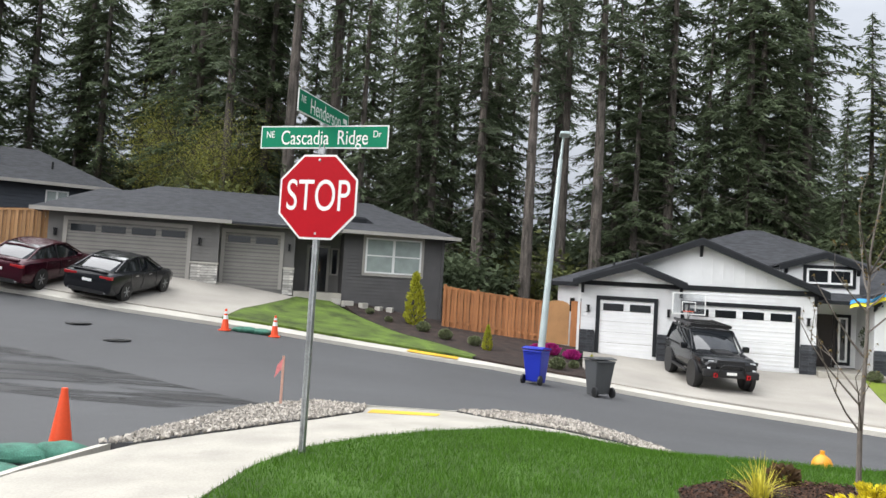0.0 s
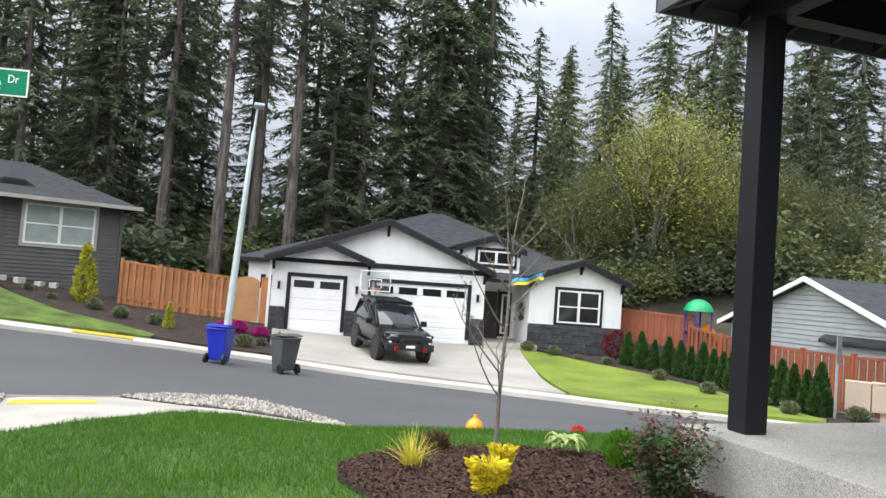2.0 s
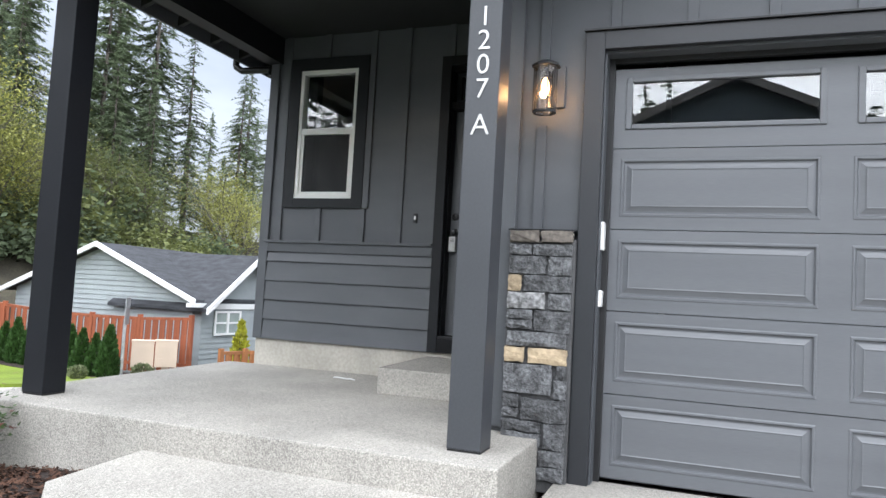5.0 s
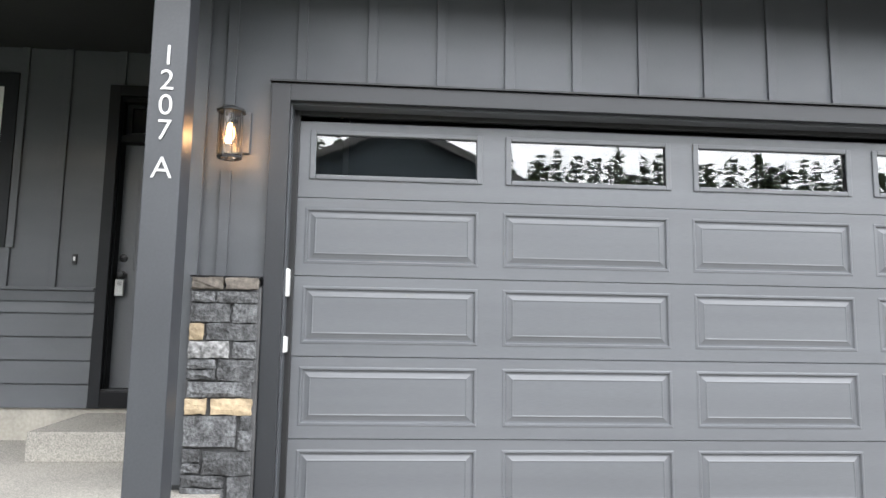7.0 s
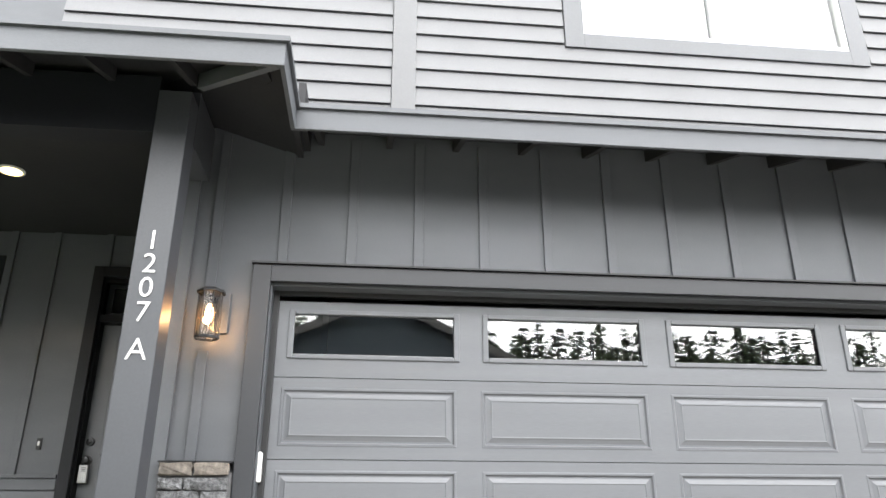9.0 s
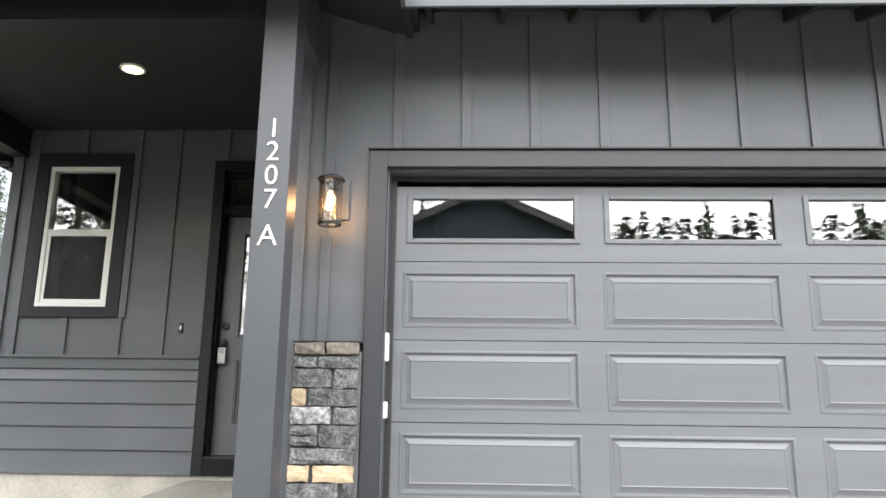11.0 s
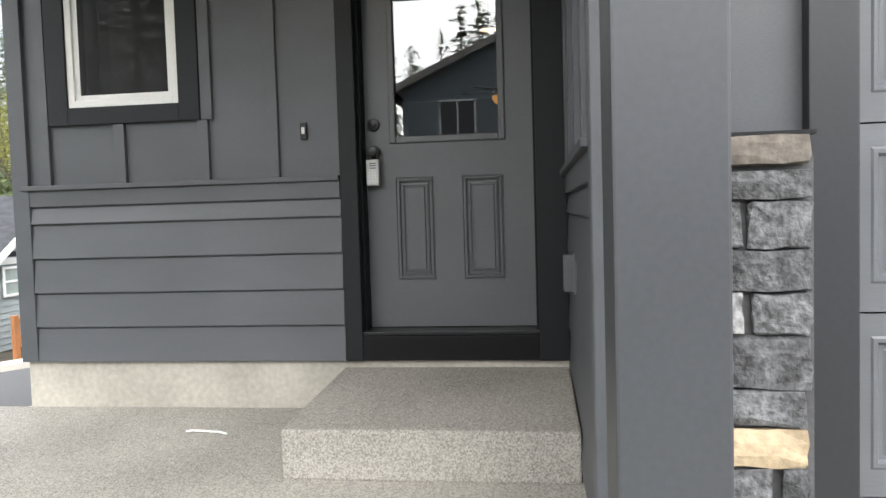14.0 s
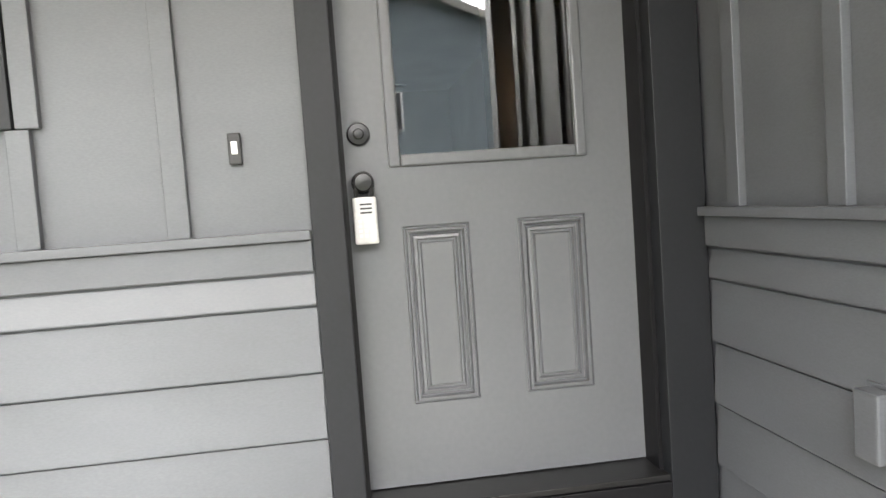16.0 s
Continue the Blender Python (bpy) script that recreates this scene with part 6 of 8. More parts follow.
for a in ((-5.02, 7.12, 10, 0.42, 0.2), (-4.55, 7.25, -15, 0.34, 0.18), (-4.72, 6.28, 5, 0.45, 0.2), (-5.4, 6.7, 80, 0.4, 0.2), (-8.8, 23.5, 15, 0.4, 0.2), (-8.3, 23.65, 5, 0.38, 0.2)):
    bag(*a)
drain = thing("storm_drain", "black iron storm drain grate at the kerb", "drain", pose(-4.83, 6.85, land(-4.83, 6.85) - 0.165))
bars = [(-0.35, 0.35, -0.4 + k * 0.08, -0.36 + k * 0.08, 0.0, 0.02) for k in range(11)] + [(-0.35 + k * 0.1, -0.325 + k * 0.1, -0.4, 0.44, -0.01, 0.012) for k in range(8)]
part("grate", boxes(*bars), BLACKMETAL, drain)
for x, y in ((-12.7, 20.4), (-10.5, 18.7)):
    mh = thing("manhole_cover", "round dark iron manhole cover in the asphalt", "manhole cover", pose(x, y, land(x, y) - 0.168))
    bm = bmesh.new()
    lathe(bm, [(0.36, 0.0), (0.36, 0.012), (0.3, 0.014)], 28)
    part("lid", bm, BLACKMETAL, mh)
stake = thing("survey_stake", "thin wooden stake with pink ribbon in the gravel", "stake", pose(-3.3, 10.6, land(-3.3, 10.6)))
part("stick", boxes((-0.018, 0.018, -0.01, 0.01, 0, 0.75)), mat("pink_lath", (0.62, 0.36, 0.28), 0.7, var=0.15), stake)
bm = bmesh.new()
prism(bm, [(0, 0.72), (-0.02, 0.55), (-0.12, 0.42), (-0.09, 0.6)], "y", -0.012, -0.008)
part("ribbon", bm, mat("pink_ribbon", (0.8, 0.25, 0.25), 0.6), stake)


def bin_cart(x, y, rz, body_mat, label):
    t = thing("wheeled_bin", label, "bin", pose(x, y, land(x, y) - 0.17, 0, 0, rz), "wheeled bins")
    bm = bmesh.new()
    lo = [bm.verts.new(p) for p in ((-0.22, -0.24, 0.03), (0.22, -0.24, 0.03), (0.22, 0.2, 0.10), (-0.22, 0.2, 0.10))]
    mi = [bm.verts.new(p) for p in ((-0.29, -0.33, 0.92), (0.29, -0.33, 0.92), (0.29, 0.33, 0.95), (-0.29, 0.33, 0.95))]
    hi = [bm.verts.new(p) for p in ((-0.31, -0.35, 1.0), (0.31, -0.35, 1.0), (0.31, 0.35, 1.02), (-0.31, 0.35, 1.02))]
    bm.faces.new(lo[::-1])
    for a, b in ((lo, mi), (mi, hi)):
        for i in range(4):
            bm.faces.new((a[i], a[(i + 1) % 4], b[(i + 1) % 4], b[i]))
    bm.faces.new(hi)
    part("body", bm, body_mat, t, bevel=0.02)
    bm = bmesh.new()
    prism(bm, [(-0.37, 1.02), (0.36, 1.05), (0.36, 1.08), (0.1, 1.12), (-0.37, 1.06)], "x", -0.33, 0.33)
    part("lid", bm, body_mat, t, bevel=0.015)
    bm = bmesh.new()
    tube(bm, (-0.26, 0.40, 1.0), (0.26, 0.40, 1.0), 0.018)
    part("handle", bm, body_mat, t)
    for s in (-1, 1):
        bm = bmesh.new()
        lathe(bm, [(0.05, -0.03), (0.14, -0.03), (0.15, 0.0), (0.14, 0.03), (0.05, 0.03)], 20, (s * 0.27, 0.27, 0.15), "x")
        wl_ = part("wheel", bm, BLACK, t, smooth=True)
        bm = bmesh.new()
        lathe(bm, [(0.07, -0.034), (0.08, 0.0), (0.07, 0.034)], 14, (s * 0.27, 0.27, 0.15), "x")
        part("hub", bm, BLACKMETAL, wl_)
    bm = bmesh.new()
    prism(bm, [(-0.07, 0.76), (0, 0.83), (0.07, 0.76), (0, 0.69)], "y", -0.325, -0.305)
    part("printed_mark", bm, SIGNWHITE, t, "white printed diamond")
    part("printed_bar", boxes((-0.11, 0.11, -0.315, -0.295, 0.60, 0.625)), SIGNWHITE, t)
    return t


bin_cart(0.78, 22.1, 155, mat("blue_bin_plastic", (0.012, 0.03, 0.42), 0.45, var=0.08), "blue wheeled recycling bin standing at the kerb")
bin_cart(2.52, 21.0, 205, mat("grey_bin_plastic", (0.075, 0.078, 0.08), 0.5, var=0.08), "grey wheeled rubbish bin standing at the kerb")

lampz = land(1.0, 25.35)
pole = thing("street_lamp", "tall tapered galvanised street lamp pole behind the kerb", "street lamp", pose(1.0, 25.35, lampz))
PALEMETAL = mat("pale_galvanised_pole", (0.52, 0.60, 0.60), 0.45, metal=0.3, var=0.1)
bm = bmesh.new()
tube(bm, (0, 0, 0), (0.36, 0, 7.2), 0.13, 0.075, 16)
part("pole", bm, PALEMETAL, pole, smooth=True)
bm = bmesh.new()
tube(bm, (0.36, 0, 7.2), (0.42, -0.02, 8.0), 0.05, 0.045, 12)
part("neck", bm, PALEMETAL, pole, smooth=True)
bm = boxes((0.28, 0.62, -0.55, 0.08, 7.98, 8.08))
part("lamp_head", bm, PALEMETAL, pole, "flat lamp head", bevel=0.03)
part("base_cover", boxes((-0.2, 0.2, -0.2, 0.2, -0.05, 0.3)), PALEMETAL, pole, bevel=0.03)

hyd = thing("fire_hydrant", "yellow-orange fire hydrant behind the lawn edge", "fire hydrant", pose(4.0, 9.6, land(4.0, 9.6)))
hyd.scale = (0.93, 0.93, 0.93)
HYDRANT = mat("hydrant_yellow_paint", (0.78, 0.34, 0.02), 0.4, var=0.12)
bm = bmesh.new()
lathe(bm, [(0.16, 0.0), (0.16, 0.04), (0.10, 0.06), (0.10, 0.48), (0.135, 0.50), (0.135, 0.54)], 24)
part("barrel", bm, HYDRANT, hyd, smooth=True)
bm = bmesh.new()
lathe(bm, [(0.135, 0.54), (0.13, 0.60), (0.10, 0.66), (0.05, 0.70), (0.03, 0.71), (0.03, 0.76)], 24)
part("bonnet", bm, HYDRANT, hyd, smooth=True)
for a in ((0.18, 0, 0), (-0.18, 0, 0), (0, -0.19, 0)):
    bm = bmesh.new()
    tube(bm, (0, 0, 0.40), (a[0], a[1], 0.40), 0.06, 0.06, 14)
    part("outlet_cap", bm, HYDRANT, hyd)

mz = land(16.9, 14.7)
for k, (x, y, rz) in enumerate(((17.2, 15.55, -48), (17.62, 15.08, -48))):
    mb = thing("mailbox_cluster", "beige metal cluster mailbox on a pedestal", "mailbox", pose(x, y, land(x, y), 0, 0, rz) @ Matrix.Diagonal((0.79, 0.79, 0.8, 1)), "mailbox clusters")
    BEIGE = bpy.data.materials.get("beige_metal") or mat("beige_metal", (0.58, 0.47, 0.36), 0.45, var=0.05)
    part("cabinet", boxes((-0.38, 0.38, -0.22, 0.22, 0.36, 1.28)), BEIGE, mb, bevel=0.01)
    part("top", boxes((-0.40, 0.40, -0.24, 0.24, 1.28, 1.33)), BEIGE, mb, bevel=0.01)
    part("pedestal", boxes((-0.12, 0.12, -0.1, 0.1, -0.1, 0.36)), BEIGE, mb)
    for i in range(2):
        for j in range(6):
            part("mail_door", boxes((-0.35 + i * 0.36, -0.01 + i * 0.36, -0.228, -0.221, 0.42 + j * 0.14, 0.545 + j * 0.14)), BEIGE, mb)
rs = thing("street_sign", "grey back of a small road sign on a steel post", "street sign", pose(16.4, 15.5, land(16.4, 15.5), 0, 0, 28))
part("post", boxes((-0.03, 0.03, -0.03, 0.03, -0.1, 2.2)), STEEL, rs)
part("sign_plate", boxes((-0.2, 0.2, -0.04, -0.032, 1.5, 2.25)), STEEL, rs)

# playground behind the fence
play = thing("playground_tower", "play tower with green dome roof, purple posts and orange slide", "playground", pose(20.6, 27.0, land(20.6, 27.0) + 0.1) @ Matrix.Diagonal((0.55, 0.55, 0.75, 1)))
for dx in (-0.7, 0.7):
    for dy in (-0.7, 0.7):
        bm = bmesh.new()
        tube(bm, (dx, dy, 0), (dx, dy, 2.3), 0.07)
        part("post", bm, mat("purple_paint", (0.07, 0.04, 0.30), 0.4) if not bpy.data.materials.get("purple_paint") else bpy.data.materials["purple_paint"], play)
bm = bmesh.new()
lathe(bm, [(1.15, 2.2), (1.1, 2.35), (0.85, 2.65), (0.45, 2.85), (0.05, 2.92)], 16)
part("dome_roof", bm, mat("green_plastic", (0.01, 0.35, 0.13), 0.4), play, smooth=True)
part("deck", boxes((-0.75, 0.75, -0.75, 0.75, 0.9, 1.0)), BLACKMETAL, play)
bm = bmesh.new()
prism(bm, [(0.75, 1.0), (2.2, 0.1), (2.2, 0.5), (0.75, 1.5)], "y", -0.4, 0.4)
part("slide", bm, mat("orange_plastic", (0.85, 0.28, 0.01), 0.4), play)

# basketball hoop on the far drive
hoop = thing("basketball_hoop", "portable basketball hoop with a clear backboard", "basketball hoop", pose(6.75, 29.2, land(6.75, 29.2) + 0.0, 0, 0, -13) @ Matrix.Diagonal((0.86, 0.86, 0.84, 1)))
part("base", boxes((-0.45, 0.45, 0.2, 1.3, 0, 0.18)), BLACK, hoop, bevel=0.03)
bm = bmesh.new()
tube(bm, (0, 0.9, 0.15), (0, 0.55, 3.0), 0.05)
part("pole", bm, BLACKMETAL, hoop)
part("backboard", boxes((-0.67, 0.67, -0.02, 0.0, 2.5, 3.4)), clear_glass("acrylic", (0.95, 0.97, 0.97)), hoop)
part("backboard_frame", boxes((-0.72, -0.67, -0.03, 0.02, 2.45, 3.45), (0.67, 0.72, -0.03, 0.02, 2.45, 3.45), (-0.67, 0.67, -0.03, 0.02, 2.45, 2.5), (-0.67, 0.67, -0.03, 0.02, 3.4, 3.45)), SIGNWHITE, hoop)
part("target_square", boxes((-0.3, -0.26, -0.026, -0.021, 2.62, 3.05), (0.26, 0.3, -0.026, -0.021, 2.62, 3.05), (-0.26, 0.26, -0.026, -0.021, 3.01, 3.05)), SIGNWHITE, hoop)
part("strut", boxes((-0.05, 0.05, 0.0, 0.6, 2.62, 2.7), (-0.05, 0.05, 0.0, 0.5, 2.95, 3.02)), BLACKMETAL, hoop)
bm = bmesh.new()
sweep(bm, [(0.23 * math.cos(k * math.pi / 8), -0.27 + 0.23 * math.sin(k * math.pi / 8), 2.6) for k in range(17)], 0.014, 6)
part("rim", bm, SAFETY, hoop, "orange rim")
bm = bmesh.new()
for k in range(12):
    a = k * math.pi / 6
    for da in (0.26, -0.26):
        tube(bm, (0.22 * math.cos(a), -0.27 + 0.22 * math.sin(a), 2.6), (0.13 * math.cos(a + da), -0.27 + 0.13 * math.sin(a + da), 2.2), 0.006, 0.006, 4)
part("net", bm, SIGNWHITE, hoop)


# ---- cars ----
def loft(bm, sections):
    rings = [[bm.verts.new((x, y, z)) for x, z in pts] for y, pts in sections]
    k = len(rings[0])
    for a, b in zip(rings, rings[1:]):
        for i in range(k):
            bm.faces.new((a[i], a[(i + 1) % k], b[(i + 1) % k], b[i]))
    bm.faces.new(rings[0][::-1])
    bm.faces.new(rings[-1])


def hull(w, zl, zh, crown=0.03):
    return [(-w * 0.88, zl), (-w * 0.97, zl + 0.1), (-w, (zl + zh) * 0.5 + 0.03), (-w * 0.97, zh - 0.08), (-w * 0.86, zh), (0, zh + crown), (w * 0.86, zh), (w * 0.97, zh - 0.08), (w, (zl + zh) * 0.5 + 0.03), (w * 0.97, zl + 0.1), (w * 0.88, zl)]


def cabin(w0, w1, zl, zh):
    return [(-w0, zl), (-w1, zh - 0.05), (-w1 * 0.92, zh), (0, zh + 0.02), (w1 * 0.92, zh), (w1, zh - 0.05), (w0, zl)]


CARGLASS = mat("car_glass", (0.012, 0.014, 0.016), 0.05, var=0.05, bump=0, spec=0.9)
HEADLAMP = mat("headlamp_lens", (0.7, 0.72, 0.74), 0.15, var=0.1, bump=0)
TAILLAMP = mat("tail_lamp_lens", (0.35, 0.008, 0.012), 0.2, var=0.1, bump=0)
RIM = mat("alloy_rim", (0.38, 0.39, 0.40), 0.35, metal=0.8, var=0.08)
DARKRIM = mat("dark_rim", (0.03, 0.03, 0.032), 0.4, metal=0.5)
CHROME = mat("chrome", (0.7, 0.7, 0.7), 0.15, metal=1.0, var=0.03, bump=0)


def wheels(t, track, ys, r, width, rim_mat):
    for y in ys:
        for s in (-1, 1):
            bm = bmesh.new()
            lathe(bm, [(r * 0.62, -width / 2), (r * 0.94, -width / 2), (r, -width * 0.32), (r, width * 0.32), (r * 0.94, width / 2), (r * 0.62, width / 2)], 28, (s * track, y, r), "x")
            w = part("wheel", bm, BLACK, t, "black tyre", smooth=True)
            bm = bmesh.new()
            lathe(bm, [(r * 0.66, -width * 0.5 - 0.002), (r * 0.6, -width * 0.46), (r * 0.58, width * 0.46), (r * 0.66, width * 0.5 + 0.002)], 24, (s * track, y, r), "x")
            rm = part("rim", bm, DARKRIM, w, smooth=True)
            bm = bmesh.new()
            for k in range(6):
                a = k * math.pi / 3
                c, e = Vector((s * (track + width * 0.5 - 0.005), y, r)), Vector((s * (track + width * 0.5 - 0.005), y + r * 0.62 * math.cos(a), r + r * 0.62 * math.sin(a)))
                tube(bm, c, e, r * 0.10, r * 0.075, 6)
            lathe(bm, [(r * 0.16, -0.012), (r * 0.16, 0.012)], 12, (s * (track + width * 0.5), y, r), "x")
            part("spokes", bm, rim_mat, w)


def on_slope(x, y, rz, lift, half=1.4):
    """A pose standing on the land with four wheels, nose along local +y."""
    f, r = Vector((-math.sin(radians(rz)), math.cos(radians(rz)))), Vector((math.cos(radians(rz)), math.sin(radians(rz))))
    up = math.degrees(math.atan2(land(x + f.x * half, y + f.y * half) - land(x - f.x * half, y - f.y * half), 2 * half))
    side = math.degrees(math.atan2(land(x + r.x * 0.8, y + r.y * 0.8) - land(x - r.x * 0.8, y - r.y * 0.8), 1.6))
    z = (land(x + f.x * half, y + f.y * half) + land(x - f.x * half, y - f.y * half)) / 2
    return pose(x, y, z + lift, 0, 0, rz) @ pose(0, 0, 0, up, -side, 0)


def sedan(x, y, rz, paint, label):
    t = thing("car", label, "car", on_slope(x, y, rz, 0.035), "parked cars")
    W = 0.92
    bm = bmesh.new()
    loft(bm, [(-2.42, hull(W * 0.80, 0.42, 0.80)), (-2.36, hull(W * 0.92, 0.30, 0.94)), (-2.15, hull(W * 0.98, 0.24, 1.02)), (-1.3, hull(W, 0.20, 1.00)), (0.0, hull(W, 0.20, 0.95)), (1.2, hull(W, 0.20, 0.90)), (1.9, hull(W * 0.97, 0.22, 0.82)), (2.25, hull(W * 0.88, 0.28, 0.72)), (2.40, hull(W * 0.72, 0.34, 0.60))])
    part("body", bm, paint, t, bevel=0.0, smooth=True)
    bm = bmesh.new()
    loft(bm, [(-1.98, cabin(0.70, 0.55, 0.98, 1.04)), (-1.2, cabin(0.80, 0.60, 0.96, 1.36)), (-0.5, cabin(0.82, 0.62, 0.94, 1.43)), (0.25, cabin(0.82, 0.61, 0.92, 1.40)), (1.25, cabin(0.78, 0.60, 0.86, 0.93))])
    part("glasshouse", bm, CARGLASS, t, "dark tinted glass", smooth=True)
    bm = bmesh.new()
    loft(bm, [(-1.32, [(-0.58, 1.335), (0, 1.365), (0.58, 1.335), (0.58, 1.30), (-0.58, 1.30)]), (-0.5, [(-0.60, 1.435), (0, 1.462), (0.60, 1.435), (0.60, 1.38), (-0.60, 1.38)]), (0.3, [(-0.59, 1.40), (0, 1.43), (0.59, 1.40), (0.59, 1.35), (-0.59, 1.35)])])
    part("roof", bm, paint, t, smooth=True)
    for s in (-1, 1):
        bm = bmesh.new()
        sweep(bm, [(s * 0.80, 1.2, 0.92), (s * 0.625, 0.28, 1.385), (s * 0.635, -0.5, 1.42), (s * 0.61, -1.2, 1.35), (s * 0.72, -2.0, 1.02)], 0.035, 6)
        part("roof_pillar", bm, paint, t)
        bm = bmesh.new()
        tube(bm, (s * 0.815, -0.42, 0.94), (s * 0.64, -0.42, 1.40), 0.03)
        part("door_pillar", bm, BLACK, t)
        part("mirror", boxes((s * 0.98 - 0.09, s * 0.98 + 0.09, 0.62, 0.74, 0.92, 1.05)), paint, t, bevel=0.03)
        part("door_handle", boxes((s * 0.925 - 0.012, s * 0.925 + 0.012, 0.0, 0.2, 0.80, 0.83), (s * 0.925 - 0.012, s * 0.925 + 0.012, -0.95, -0.75, 0.82, 0.85)), CHROME, t)
        part("door_seam", boxes((s * 0.922 - 0.004, s * 0.922 + 0.004, -0.36, -0.35, 0.32, 0.92), (s * 0.922 - 0.004, s * 0.922 + 0.004, 0.68, 0.69, 0.32, 0.88), (s * 0.922 - 0.004, s * 0.922 + 0.004, -1.2, -1.19, 0.45, 0.94)), BLACK, t)
        part("tail_light", boxes((s * 0.62 - 0.22, s * 0.62 + 0.22, -2.41, -2.25, 0.80, 0.90)), TAILLAMP, t, "red tail light", bevel=0.02)
        for yy in (1.42, -1.42):
            bm = bmesh.new()
            lathe(bm, [(0.365, -0.05), (0.365, 0.05)], 28, (s * (W - 0.045), yy, 0.33), "x")
            part("wheel_arch", bm, BLACK, t)
        part("exhaust_tip", boxes((s * 0.6 - 0.07, s * 0.6 + 0.07, -2.40, -2.3, 0.30, 0.36)), CHROME, t, bevel=0.01)
    part("number_plate", boxes((-0.16, 0.16, -2.435, -2.40, 0.66, 0.75)), SIGNWHITE, t, "white plate")
    part("rear_diffuser", boxes((-0.62, 0.62, -2.41, -2.2, 0.27, 0.42)), BLACK, t, bevel=0.02)
    part("spoiler", boxes((-0.62, 0.62, -2.34, -2.2, 1.00, 1.04)), paint, t, bevel=0.012)
    wheels(t, 0.80, (1.42, -1.42), 0.33, 0.23, RIM)
    return t


sedan(-14.3, 25.5, 2, mat("black_car_paint", (0.012, 0.013, 0.016), 0.2, metal=0.2, var=0.05, bump=0), "black fastback sedan parked on the grey house's drive")
sedan(-17.1, 24.9, 3, mat("maroon_car_paint", (0.05, 0.006, 0.014), 0.22, metal=0.3, var=0.05, bump=0), "dark maroon sedan parked on the grey house's drive")

suv = thing("car", "black off-road sport utility vehicle with roof rack, parked on the drive", "car", on_slope(6.88, 26.75, 184, 0.04), "parked cars")
BLACKPAINT = mat("black_suv_paint", (0.012, 0.013, 0.015), 0.22, metal=0.15, var=0.06, bump=0)
W = 0.95
bm = bmesh.new()
loft(bm, [(-2.35, hull(W * 0.9, 0.55, 1.05)), (-2.25, hull(W * 0.97, 0.48, 1.18)), (-1.2, hull(W, 0.46, 1.20)), (0.6, hull(W, 0.46, 1.16)), (1.1, hull(W, 0.48, 1.14, 0.04)), (1.9, hull(W * 0.97, 0.52, 1.10, 0.05)), (2.2, hull(W * 0.92, 0.58, 1.04, 0.03)), (2.3, hull(W * 0.84, 0.64, 0.94))])
part("body", bm, BLACKPAINT, suv, smooth=True)
bm = bmesh.new()
loft(bm, [(-2.2, cabin(0.84, 0.72, 1.16, 1.70)), (-1.9, cabin(0.86, 0.74, 1.16, 1.78)), (0.1, cabin(0.86, 0.73, 1.14, 1.78)), (0.95, cabin(0.83, 0.74, 1.12, 1.18))])
part("glasshouse", bm, CARGLASS, suv, "dark tinted glass", smooth=True)
bm = bmesh.new()
loft(bm, [(-2.25, [(-0.70, 1.74), (0, 1.78), (0.70, 1.74), (0.72, 1.66), (-0.72, 1.66)]), (-1.8, [(-0.72, 1.80), (0, 1.84), (0.72, 1.80), (0.73, 1.72), (-0.73, 1.72)]), (0.12, [(-0.70, 1.79), (0, 1.83), (0.70, 1.79), (0.71, 1.72), (-0.71, 1.72)])])
part("roof", bm, BLACKPAINT, suv, smooth=True)
rack = part("roof_rack", boxes(*[(-0.68, 0.68, -1.9 + k * 0.3, -1.83 + k * 0.3, 1.92, 1.95) for k in range(7)], (-0.72, -0.68, -2.0, 0.1, 1.88, 1.97), (0.68, 0.72, -2.0, 0.1, 1.88, 1.97), (-0.68, 0.68, 0.06, 0.12, 1.86, 1.97)), BLACKMETAL, suv)
